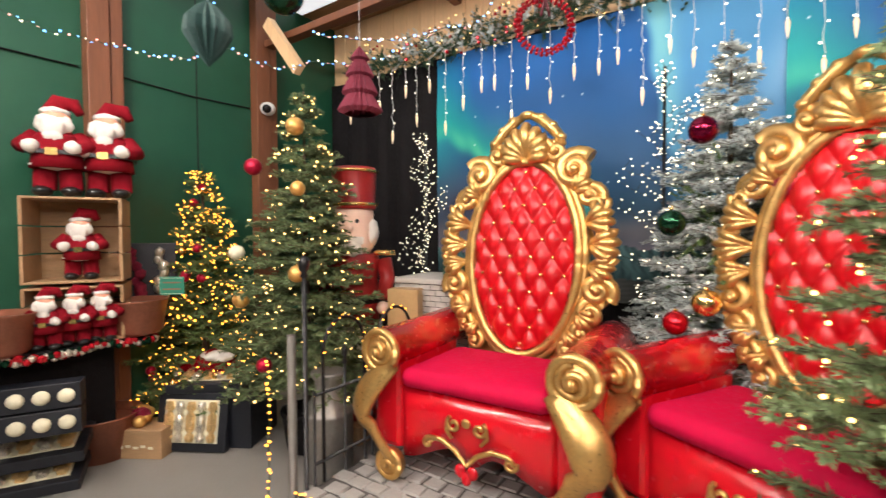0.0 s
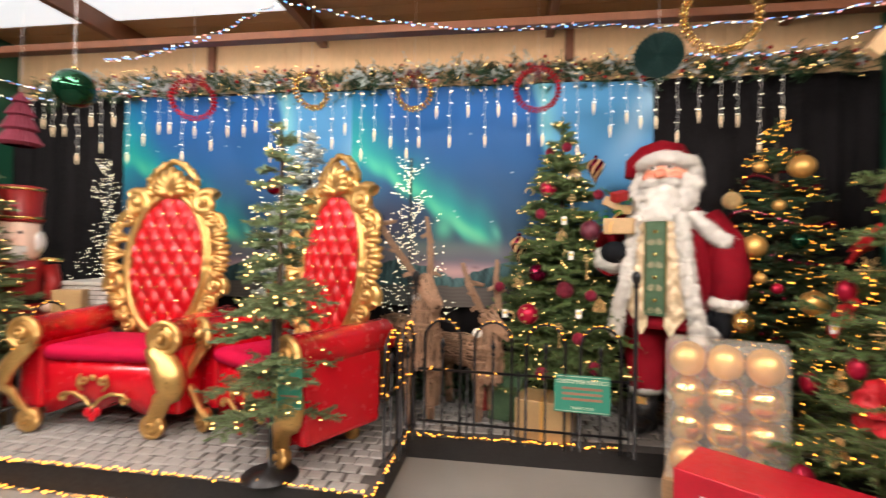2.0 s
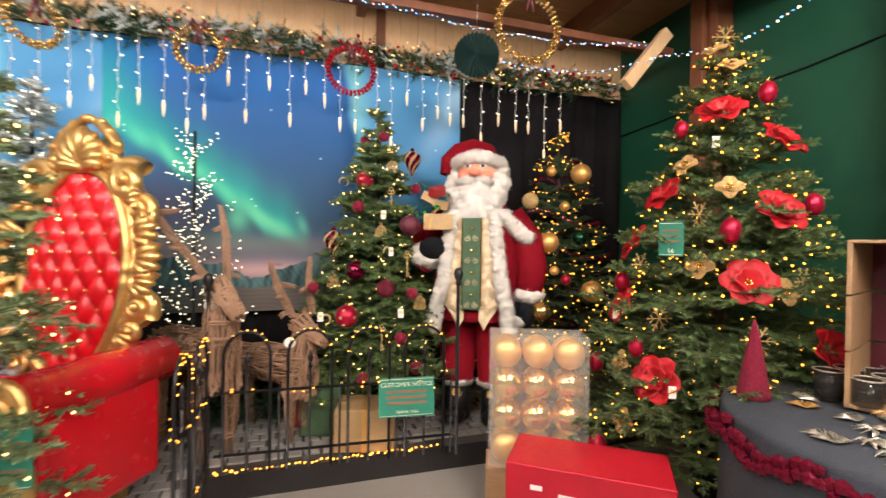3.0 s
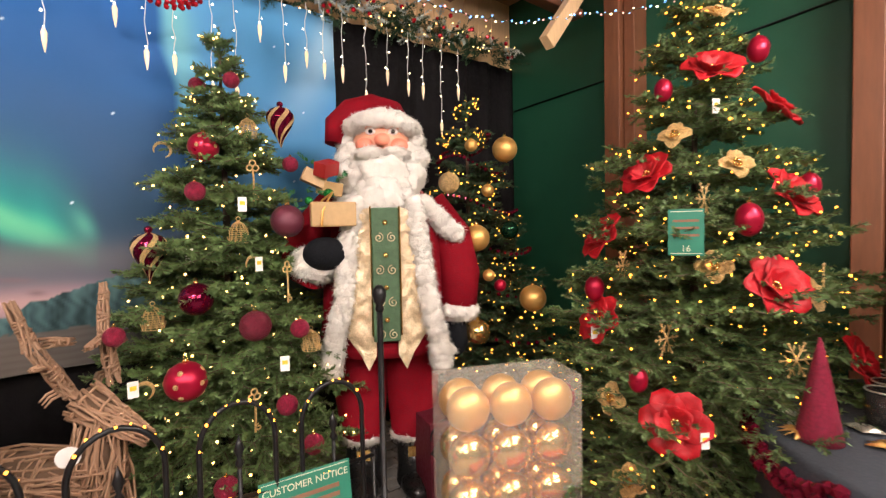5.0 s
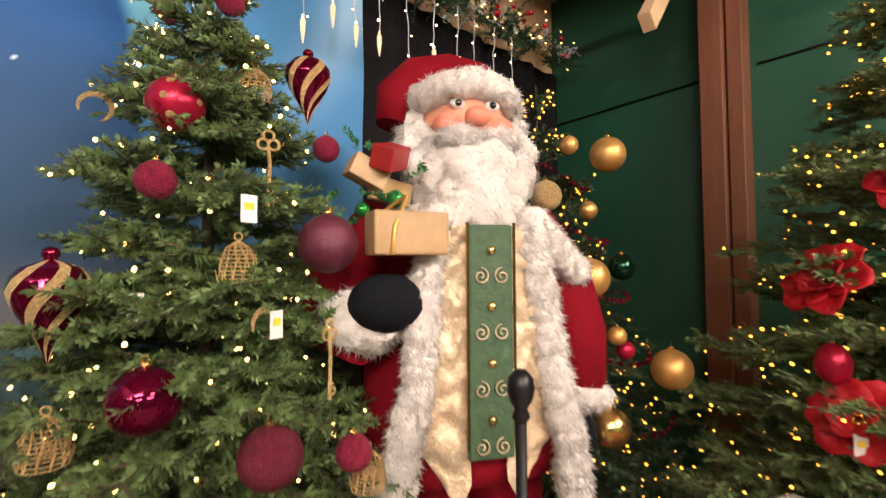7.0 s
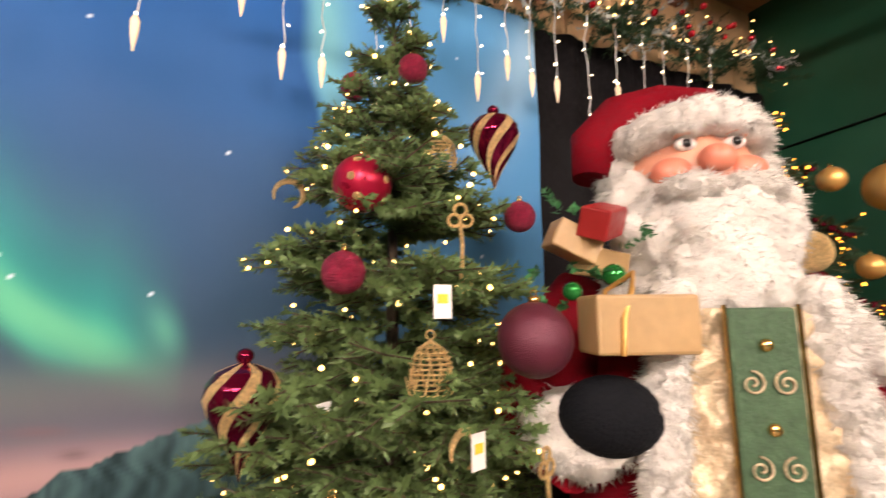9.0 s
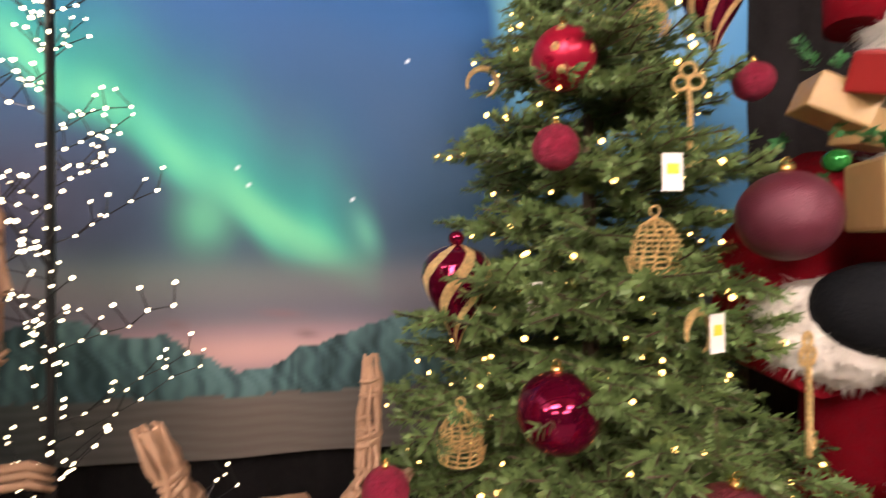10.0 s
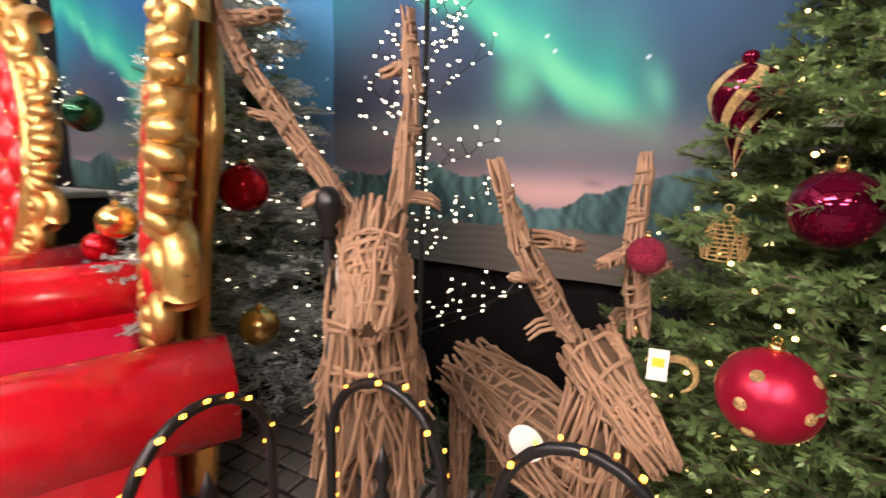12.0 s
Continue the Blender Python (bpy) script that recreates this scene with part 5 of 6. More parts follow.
# icicle lights: one strand each
strand_x = -4.25
random.seed(4)
while strand_x < 2.2:
    L = random.choice((0.18, 0.3, 0.42, 0.52, 0.26, 0.36))
    root = empty("icicle_light", (strand_x, 3.7, 2.66), 0, "hanging white icicle light strand", "string lights", "icicle lights")
    path, spots = [], []
    for k in range(int(L / 0.05) + 1):
        path.append((random.uniform(-0.007, 0.007), random.uniform(-0.007, 0.007), -k * 0.05))
        if k and k % 2 == 1:
            spots.append((path[-1][0] + random.choice((-0.012, 0.012)), path[-1][1] - 0.005, path[-1][2]))
    path.append((0, 0, -L))
    part("cable", add_tube(bmesh.new(), path, 0.0022, 4), WHITE_WIRE, root)
    bm = bmesh.new()
    add_lathe(bm, [(0.005, 0), (0.011, -0.015), (0.009, -0.05), (0.002, -0.095)][::-1], 8, 0, Matrix.Translation((0, 0, -L)))
    part("icicle", bm, ICICLE, root)
    spots.append((0, 0, -L + 0.006))
    bulbs("bulb", spots, 0.0048, COOL_BULB, root)
    strand_x += random.uniform(0.1, 0.16)


# ---- hanging decorations ----
def hang_thread(root, z0, z1):
    part("thread", add_tube(bmesh.new(), [(0, 0, z0), (0, 0, z1)], 0.0014, 4), WHITE_WIRE, root)


def wreath(place, R, material, label, bow=True, bead=0.018, rz=0):
    root = empty("wreath", place, rz, label, "wreath", "hanging wreaths")
    n = int(2 * math.pi * R / (bead * 1.5))
    bm = bmesh.new()
    for i in range(n):
        a = 2 * math.pi * i / n
        for k in range(4):
            b = k * 1.57 + i * 0.7
            r = R + bead * 0.8 * math.cos(b)
            add_ball(bm, (r * math.cos(a), bead * 0.9 * math.sin(b), r * math.sin(a)), bead * random.uniform(0.5, 0.75), (1, 1, 1), 0, 1)
    part("ring", bm, material, root)
    if bow:
        bm = bmesh.new()
        for s in (-1, 1):
            add_tube(bm, [(0, -bead, R), (s * 0.035, -bead - 0.01, R + 0.03), (s * 0.05, -bead, R), (s * 0.02, -bead, R - 0.005)], [0.004, 0.014, 0.014, 0.004], 6)
            add_tube(bm, [(0, -bead, R), (s * 0.012, -bead - 0.004, R - 0.06), (s * 0.025, -bead, R - 0.11)], [0.004, 0.009, 0.007], 6)
        part("bow", bm, BURGUNDY, root)
    hang_thread(root, R, 3.3 - place[2])
    return root


wreath((0.38, 3.5, 2.53), 0.155, BERRY_RED, "red beaded wreath hanging on a thread")
wreath((-2.3, 3.3, 2.47), 0.15, BERRY_RED, "red beaded wreath hanging on a thread", rz=35)
wreath((-1.36, 3.4, 2.54), 0.13, GOLD_BRIGHT, "gold bell wreath with a dark bow", bead=0.02, rz=50)
wreath((-0.55, 3.45, 2.52), 0.13, GOLD_BRIGHT, "gold bell wreath with a dark bow", bead=0.02)
wreath((1.36, 2.8, 2.67), 0.2, GOLD_BRIGHT, "large gold bell wreath with a dark bow", bead=0.02)
p = empty("paper_fan", (1.036, 2.83, 2.47), -20, "dark green pleated paper fan ornament", "paper fan")
bm = bmesh.new()
c0 = bm.verts.new((0, -0.012, 0))
ring = [bm.verts.new((0.135 * math.cos(2 * math.pi * i / 64), (0.018 if i % 2 else -0.018), 0.135 * math.sin(2 * math.pi * i / 64))) for i in range(64)]
for i in range(64):
    bm.faces.new((c0, ring[i], ring[(i + 1) % 64]))
ob = part("pleats", bm, PAPER_GREEN, p)
ob.modifiers.new("thick", "SOLIDIFY").thickness = 0.003
hang_thread(p, 0.13, 0.83)
p = empty("paper_tree", (-3.12, 2.68, 1.97), 0, "plum honeycomb paper tree ornament hanging on a thread", "paper ornament")
bm = bmesh.new()
N = 40
prof = []
for z, r in ((0, 0.09), (0.02, 0.125), (0.06, 0.1), (0.1, 0.075), (0.115, 0.1), (0.16, 0.08), (0.2, 0.058), (0.21, 0.08), (0.25, 0.06), (0.29, 0.035), (0.3, 0.055), (0.33, 0.035), (0.37, 0.004)):
    prof.append([bm.verts.new(((r * (1 if i % 2 else 0.82)) * math.cos(2 * math.pi * i / N), (r * (1 if i % 2 else 0.82)) * math.sin(2 * math.pi * i / N), z)) for i in range(N)])
for a, b in zip(prof, prof[1:]):
    for i in range(N):
        bm.faces.new((a[i], a[(i + 1) % N], b[(i + 1) % N], b[i]))
part("honeycomb", bm, PAPER_PLUM, p)
hang_thread(p, 0.37, 1.33)
for place, r, m, l in (((-1.75, 1.8, 2.0), 0.085, GREEN_GLOSS, "large dark green glass bauble hanging on a thread"), ((-3.0, 2.1, 2.35), 0.09, GREEN_GLOSS, "dark green glass bauble hanging on a thread"), ((-1.45, 1.55, 2.36), 0.07, RED_GLOSS, "red bauble hanging on a thread"), ((-0.85, 1.75, 2.42), 0.08, GOLD_BRIGHT, "gold bauble hanging on a thread")):
    b = bauble(place, r, m, l, group="hanging baubles")
    hang_thread(b, r, 3.3 - place[2])
p = empty("paper_ornament", (-3.15, 1.85, 2.12), 0, "dark ribbed paper drop ornament on a thread", "paper ornament")
bm = bmesh.new()
prof = []
for z, r in ((-0.13, 0.002), (-0.06, 0.06), (0, 0.095), (0.05, 0.09), (0.1, 0.05), (0.13, 0.012)):
    prof.append([bm.verts.new(((r * (1 if i % 2 else 0.72)) * math.cos(2 * math.pi * i / 32), (r * (1 if i % 2 else 0.72)) * math.sin(2 * math.pi * i / 32), z)) for i in range(32)])
for a, b in zip(prof, prof[1:]):
    for i in range(32):
        bm.faces.new((a[i], a[(i + 1) % 32], b[(i + 1) % 32], b[i]))
part("ribs", bm, PAPER_GREEN, p)
hang_thread(p, 0.12, 1.18)
MULTI = [BLUE_BULB, COOL_BULB, BLUE_BULB, PINK_BULB]
for pts, sag in (([(-4.65, 1.2, 2.62), (-4.4, 2.0, 2.42), (-3.9, 2.4, 2.42), (-3.6, 2.75, 2.38), (-2.9, 3.1, 2.5)], 0.07), ([(-3.9, 2.2, 2.4), (-3.1, 2.0, 2.75)], 0.05), ([(-2.9, 3.1, 2.72), (-1.2, 2.6, 2.8), (0.6, 3.05, 2.78), (2.6, 3.05, 2.86)], 0.08), ([(1.3, 3.3, 2.66), (2.55, 2.95, 2.72), (2.8, 2.0, 2.8)], 0.1), ([(-3.6, 1.9, 2.5), (-2.2, 1.95, 2.85), (-0.6, 1.9, 2.88), (1.2, 1.95, 2.85)], 0.1), ([(-3.4, 2.6, 2.45), (-2.6, 2.9, 2.4), (-2.5, 3.1, 2.6)], 0.06)):
    fairy("string_lights", pts, 0.032, 0.0058, MULTI, "blue and white coloured string lights draped from the beams", sag=sag, jitter=0.012)
for lx, ly in LAMPS:
    root = empty("ceiling_light", (lx, ly, 2.84), 0, "white fluorescent batten lamp hung under the ceiling", "lamp", "ceiling lights")
    part("housing", box((-0.72, -0.17, 0.02), (0.72, 0.17, 0.13), 0.01), WHITE_PAPER, root)
    for x in (-0.5, 0.5):
        part("suspension_wire", add_tube(bmesh.new(), [(x, 0, 0.13), (x, 0, 0.458)], 0.003, 6), WHITE_WIRE, root)
    for y in (-0.22, 0.22):
        part("tube", add_tube(bmesh.new(), [(-0.7, y, 0.03), (0.7, y, 0.03)], 0.02, 10), TUBE_LIGHT, root, "glowing white lamp tube")
p = empty("security_camera", (XL + 0.15, 3.12, 2.33), 0, "small white dome camera on the timber post", "camera")
bm = bmesh.new()
add_ball(bm, (0, 0, 0), 0.06, (1, 1, 0.9), 0, 3)
part("housing", bm, WHITE_PAPER, p)
bm = bmesh.new()
add_ball(bm, (0.03, -0.03, -0.01), 0.035, (1, 1, 1), 0, 3)
part("dome", bm, EYE, p)


# ---- other trees ----
conifer((-1.42, 3.53, STAGE), 2.15, 0.45, 0.3, NEEDLE_SNOW, "snow-frosted christmas tree with red and gold baubles", 21, 23, 13, 0.16, 420, 0.026, 0.0062, 250, COOL_BULB, 0.0045)
greenery("frost_sprig", (-1.42, 3.5, 0.5), (-1.42, 3.5, 1.5), 0.3, 150, "green sprigs inside the frosted tree", NEEDLE)
for p, r, m, l in (((-1.5, 3.05, 1.75), 0.06, MAROON_GLOSS, "glossy maroon bauble on the frosted tree"), ((-1.02, 3.25, 1.13), 0.075, RED_GLOSS, "glossy red bauble on the frosted tree"), ((-1.2, 3.2, 1.5), 0.06, RED_GLITTER, "red bauble on the frosted tree"), ((-1.62, 3.1, 1.35), 0.06, GREEN_GLOSS, "dark green bauble on the frosted tree"), ((-0.98, 3.3, 1.4), 0.055, GREEN_GLOSS, "dark green bauble on the frosted tree"), ((-1.48, 3.0, 1.0), 0.06, GOLD_BRIGHT, "gold bauble on the frosted tree"), ((-1.6, 3.0, 0.9), 0.055, RED_GLOSS, "glossy red bauble on the frosted tree"), ((-0.92, 3.2, 0.72), 0.06, GOLD_BRIGHT, "gold and red bauble on the frosted tree")):
    bauble((p[0], max(p[1], 3.12), p[2]), r, m, l)
conifer((1.98, 3.42, STAGE), 2.1, 0.52, 0.25, NEEDLE_DARK, "dark green christmas tree with gold baubles and bead chain", 31, 19, 12, 0.14, 420, 0.024, 0.0052, 420, AMBER_BULB, 0.0048)
for p, r, m in (((1.928, 3.05, 1.85), 0.07, GOLD_MATT), ((1.634, 2.98, 1.363), 0.068, GOLD_MATT), ((1.854, 2.8, 1.05), 0.068, GOLD_MATT), ((1.56, 3.1, 1.65), 0.055, GLITTER_GOLD), ((1.72, 3.1, 1.86), 0.035, GOLD_MATT), ((1.82, 3.08, 1.62), 0.035, GOLD_MATT), ((1.88, 2.98, 1.4), 0.05, GREEN_GLOSS), ((1.52, 2.86, 0.92), 0.06, GOLD_BRIGHT), ((1.72, 2.9, 1.12), 0.032, RED_SATIN), ((1.62, 2.88, 1.18), 0.03, GOLD_MATT)):
    bauble(p, r, m, "gold bauble on the dark green tree" if m != RED_SATIN else "red satin bauble on the dark green tree")
pts = []
for k in range(260):
    u = k / 259
    a = u * 2 * math.pi * 5 - 1.2
    z = 2.0 - 1.2 * u
    r = 0.14 + 0.4 * u
    pts.append((1.98 + r * math.cos(a), 3.42 + r * math.sin(a), z - 0.03 * math.sin(a * 3)))
tagged(bulbs("bead_chain", pts, 0.011, BEAD_RED), "maroon bead chain wound round the tree", "bead chain", "", "stuff")
# the tall tree with red flowers
conifer((2.2, 2.16, 0), 2.55, 0.72, 0.35, NEEDLE, "tall green christmas tree with red velvet flowers", 41, 23, 13, 0.17, 420, 0.027, 0.0056, 480, AMBER_BULB, 0.0048)


def flower(place, size, aim, material, label, petals=6, middle=GOLD_BRIGHT):
    root = empty("fabric_flower", place, 0, label, "flower", "fabric flowers")
    root.matrix_world = Matrix.Translation(place) @ Vector(aim).to_track_quat("Z", "Y").to_matrix().to_4x4()
    for ring, (k, tilt, s) in enumerate(((petals, 12, 1.0), (petals - 1, 42, 0.72))):
        for i in range(k):
            a = 2 * math.pi * (i + 0.5 * ring) / k
            bm = bmesh.new()
            rows = []
            for j in range(6):
                u = j / 5
                w = 0.46 * math.sin(math.pi * min(0.93, 0.1 + u * 0.83)) ** 0.6
                rows.append([bm.verts.new((u, w * v, 0.1 * math.sin(u * 3) + 0.14 * v * v + 0.03 * math.sin(7 * u + 3 * v))) for v in (-1, -0.4, 0.4, 1)])
            for p, q in zip(rows, rows[1:]):
                for t in range(3):
                    bm.faces.new((p[t], q[t], q[t + 1], p[t + 1])).smooth = True
            bm.transform(Matrix.Rotation(a, 4, "Z") @ Matrix.Rotation(radians(-tilt), 4, "Y") @ Matrix.Scale(size * s, 4))
            ob = part("petal", bm, material, root)
            ob.modifiers.new("thick", "SOLIDIFY").thickness = 0.0025
    bm = bmesh.new()
    for i in range(7):
        add_ball(bm, (0.012 * math.cos(i), 0.012 * math.sin(i), 0.02 + 0.004 * (i % 3)), 0.008, (1, 1, 1), 0, 1)
    part("centre", bm, middle, root)


random.seed(12)
tree_c = Vector((2.2, 2.16))


def on_tree(side, z, out):
    """A spot on the tall tree's surface that faces the aisle."""
    r = 0.72 * (1 - z / 2.55) + 0.08 + out
    a = radians(205 + side)
    return (tree_c.x + r * math.cos(a), tree_c.y + r * math.sin(a), z)


for side, z, s in ((12, 2.0, 0.12), (50, 1.5, 0.12), (-30, 1.6, 0.11), (28, 1.18, 0.12), (-42, 1.02, 0.11), (-8, 0.72, 0.12), (34, 0.42, 0.12), (62, 0.9, 0.11), (70, 1.85, 0.12), (-55, 1.35, 0.12)):
    p = on_tree(side, z, 0.0)
    flower(p, s, Vector((p[0] - tree_c.x, p[1] - tree_c.y, 0.25)), PETAL, "large red velvet flower on the tall tree")
for side, z in ((-15, 1.75), (5, 1.25), (-30, 0.75), (25, 2.25), (-5, 2.35), (45, 1.15), (-20, 0.5), (20, 1.62)):
    p = on_tree(side, z, 0.0)
    flower(p, 0.065, Vector((p[0] - tree_c.x, p[1] - tree_c.y, 0.2)), GLITTER_GOLD, "small gold glitter flower on the tall tree", 4)
for side, z in ((2, 1.5), (-35, 1.25), (55, 1.2), (15, 2.42), (30, 0.95), (-12, 1.0)):
    wire_ornament(on_tree(side, z, 0.02), "star", 0.12, "gold glitter snowflake ornament on the tall tree")
for side, z, r in ((-25, 1.95, 0.035), (-48, 1.15, 0.04), (20, 1.42, 0.045), (-50, 0.7, 0.04), (62, 2.1, 0.04), (80, 1.55, 0.04), (-20, 0.85, 0.035), (-28, 0.35, 0.045)):
    bauble(on_tree(side, z, 0.04), r, RED_SATIN, "red satin drop bauble on the tall tree", None, 1.35)
sign((1.67, 1.97, 1.38), -66, 0.11, 0.16, [("-", 0.04, 0.012), ("-", 0.015, 0.012), ("-", -0.01, 0.012), ("16", -0.065, 0.03)], 0, "small green notice card on the tall tree")
for side, z in ((-40, 0.98), (10, 1.85), (0, 0.7), (30, 0.62)):
    tag_label(on_tree(side, z, 0.05), random.uniform(-60, -20))
# small tree on a post in front of the thrones
conifer((-0.99, 2.25, STAGE), 1.82, 0.27, 0.36, NEEDLE_PALE, "slim green christmas tree on a black post by the stage", 51, 12, 7, 0.22, 400, 0.03, 0.006, 90, WHITE_BULB, 0.0055, False)
post = finial_post((-0.985, 2.19, STAGE), 0.9)
part("base", add_lathe(bmesh.new(), [(0.14, 0), (0.14, 0.012), (0.03, 0.03), (0.012, 0.05)], 20), IRON, post)
# trees and figures at the left
conifer((-3.55, 2.64, 0), 2.2, 0.42, 0.45, NEEDLE_PALE, "green christmas tree with pale baubles beside the stage", 61, 21, 12, 0.17, 420, 0.026, 0.0056, 240, WHITE_BULB, 0.0055)
for p, r, m in (((-3.28, 2.5, 1.9), 0.05, GOLD_MATT), ((-3.6, 2.45, 1.7), 0.05, RED_SATIN), ((-3.2, 2.45, 1.55), 0.04, GOLD_MATT), ((-3.7, 2.4, 1.2), 0.045, CREAM), ((-3.5, 2.3, 0.95), 0.045, GOLD_MATT), ((-3.15, 2.4, 1.1), 0.045, GOLD_MATT), ((-3.3, 2.3, 0.62), 0.04, RED_SATIN)):
    bauble((p[0] - 0.12, p[1] - 0.04, p[2]), r, m, "round bauble on the tree beside the stage")
conifer((-4.4, 2.47, 0), 1.78, 0.34, 0.25, NEEDLE, "christmas tree covered with dense amber lights", 71, 19, 12, 0.15, 360, 0.024, 0.0056, 560, AMBER_BULB, 0.0058)
for i in range(14):
    u = random.random()
    a = random.uniform(3.6, 6.0)
    bauble((-4.4 + (0.34 * (1 - u) + 0.03) * math.cos(a), 2.47 + (0.34 * (1 - u) + 0.03) * math.sin(a), 0.3 + 1.35 * u), 0.03, random.choice((RED_SATIN, GOLD_BRIGHT)), "small bauble on the amber-lit tree")
sign((-4.2, 2.17, 1.0), 40, 0.14, 0.11, [("-", 0.02, 0.012), ("-", -0.02, 0.012)], 0, "small green notice card on the amber-lit tree")


def twig_tree(place, h, seed, label):
    root = empty("twig_light_tree", place, 0, label, "light tree", "twig light trees")
    rng = random.Random(seed)
    segs, spots = [], []
    for k in range(8):
        segs.append([0, 0, h * k / 8, 0, 0, h * (k + 1) / 8])
    for i in range(34):
        z = h * (0.25 + 0.72 * i / 34)
        a = rng.uniform(0, 6.28)
        L = 0.42 * (1 - 0.75 * i / 34)
        p = Vector((0, 0, z))
        d = Vector((math.cos(a), math.sin(a) * 0.6, 0.45))
        for s in range(5):
            q = p + d * L / 5 + Vector([rng.uniform(-0.015, 0.015) for _ in range(3)])
            segs.append([*p, *q])
            spots.append(q[:])
            e = q + Vector((rng.uniform(-0.06, 0.06), rng.uniform(-0.04, 0.04), 0.05))
            segs.append([*q, *e])
            spots.append(e[:])
            p = q
    twigs_mesh("branch", segs, 0.0018, IRON, root)
    part("stem", add_tube(bmesh.new(), [(0, 0, 0), (0, 0, h)], 0.009, 8), IRON, root)
    bulbs("bulb", spots, 0.0042, COOL_BULB, root, "small white bulbs along the twigs")


twig_tree((-0.6, 3.62, STAGE), 1.9, 1, "black twig tree with small white lights")
twig_tree((-3.45, 3.72, 0), 2.1, 2, "black twig tree with small white lights")
twig_tree((-1.75, 3.72, STAGE), 2.1, 3, "black twig tree with small white lights")

# ---- gifts and stock on the stage ----
for lo, hi, m, l in (((-0.17, -0.14, 0), (0.17, 0.14, 0.24), KRAFT, "brown paper gift box with ribbon under the tree"), ((-0.12, -0.1, 0), (0.12, 0.1, 0.3), GREEN_CLOTH, "dark green gift box under the tree"), ((-0.05, -0.05, 0), (0.05, 0.05, 0.14), NUT_RED, "small red gift box under the tree"), ((-0.16, -0.16, 0), (0.16, 0.16, 0.4), BURGUNDY, "burgundy gift box beside the doll")):
    x, y = {KRAFT: (0.44, 3.02), GREEN_CLOTH: (0.2, 3.28), NUT_RED: (0.04, 3.42), BURGUNDY: (1.42, 2.98)}[m]
    g = empty("gift_box", (x, y, STAGE), -14, l, "gift box", "gift boxes")
    part("box", box(lo, hi, 0.006), m, g)
    part("ribbon", box((-0.015, lo[1] - 0.003, -0.0), (0.015, hi[1] + 0.003, hi[2] + 0.003)), GOLD_MATT if m == KRAFT else m, g)
g = empty("lantern", (1.3, 2.86, STAGE), 0, "dark metal lantern beside the doll", "lantern")
part("frame", add_lathe(bmesh.new(), [(0.075, 0), (0.08, 0.03), (0.05, 0.06), (0.05, 0.24), (0.075, 0.27), (0.03, 0.33), (0.03, 0.36)], 16), IRON, g)
part("handle", add_tube(bmesh.new(), arc((0, 0, 0.33), 0.075, 0, 180, 14), 0.004, 6), IRON, g)

# clear box of gold baubles on a plinth
g = empty("bauble_pack", (1.24, 2.42, 0), -24, "clear plastic pack of large gold baubles", "bauble pack")
part("plinth", box((-0.26, -0.12, 0), (0.26, 0.12, 0.2), 0.004), CRATE_WOOD, g)
cl = part("cover", box((-0.25, -0.11, 0.205), (0.25, 0.11, 0.885), 0.008), CLEAR, g, "clear plastic cover")
cl.visible_shadow = False
for r in range(4):
    for cidx in range(3):
        for k in (0, 1):
            bm = bmesh.new()
            add_ball(bm, (-0.16 + 0.16 * cidx, -0.05 + 0.1 * k, 0.29 + 0.165 * r), 0.078, (1, 0.72, 1), 0, 3)
            part("gold_ball", bm, (GOLD_BRIGHT if r in (1, 2) else GOLD_MATT), g)
g = empty("red_box", (1.24, 1.97, 0), -38, "red printed cardboard gift box with white writing", "box")
part("carton", box((-0.33, -0.16, 0), (0.33, 0.16, 0.42), 0.006), RED_CARD, g)
bm = bmesh.new()
for x, z, w in ((-0.2, 0.33, 0.05), (-0.05, 0.31, 0.12), (0.12, 0.31, 0.1), (-0.05, 0.28, 0.09)):
    add_box(bm, (x - w / 2, -0.1635, z - 0.01), (x + w / 2, -0.1615, z + 0.01))
add_lathe(bm, [(0.03, 0.1615), (0.03, 0.1635)], 16, 0, Matrix.Translation((-0.22, 0, 0.25)) @ Matrix.Rotation(radians(90), 4, "X"))
part("print", bm, WHITE_PAPER, g)

# ---- table at the right with glassware ----
TX, TY, TR = 2.1, 1.2, 0.66
g = empty("round_table", (TX, TY, 0), 0, "round table with a dark grey cloth", "table")
part("tablecloth", add_lathe(bmesh.new(), [(TR * 1.03, 0.0), (TR * 1.0, 0.4), (TR, 0.72), (TR * 0.985, 0.75), (0.01, 0.752)], 48), GREY_CLOTH, g, "dark grey cloth reaching the floor")
pts = []
for i in range(150):
    a = 2 * math.pi * i / 150
    pts.append((TX + (TR + 0.02) * math.cos(a), TY + (TR + 0.02) * math.sin(a), 0.72 - 0.045 * abs(math.sin(a * 6)) + random.uniform(-0.012, 0.012)))
    pts.append((TX + (TR + 0.035) * math.cos(a + 0.02), TY + (TR + 0.035) * math.sin(a + 0.02), 0.69 - 0.045 * abs(math.sin(a * 6)) + random.uniform(-0.012, 0.012)))
tagged(bulbs("bead_garland", pts, 0.021, BEAD_RED), "shiny maroon bead garland round the table edge", "bead garland", "", "stuff")
for i in range(6):
    x, y = TX - 0.1 + 0.12 * (i % 3), TY + 0.18 + 0.13 * (i // 3)
    g = empty("glass_holder", (x, y, 0.752), 0, "smoked glass tea light holder", "glass", "glass holders")
    part("bowl", add_lathe(bmesh.new(), [(0.035, 0), (0.045, 0.01), (0.048, 0.12), (0.044, 0.12), (0.04, 0.015)], 20), SMOKED, g)
    part("rim", add_tube(bmesh.new(), arc((0, 0, 0.12), 0.047, 0, 360, 20, "xy"), 0.003, 6), SILVER, g)
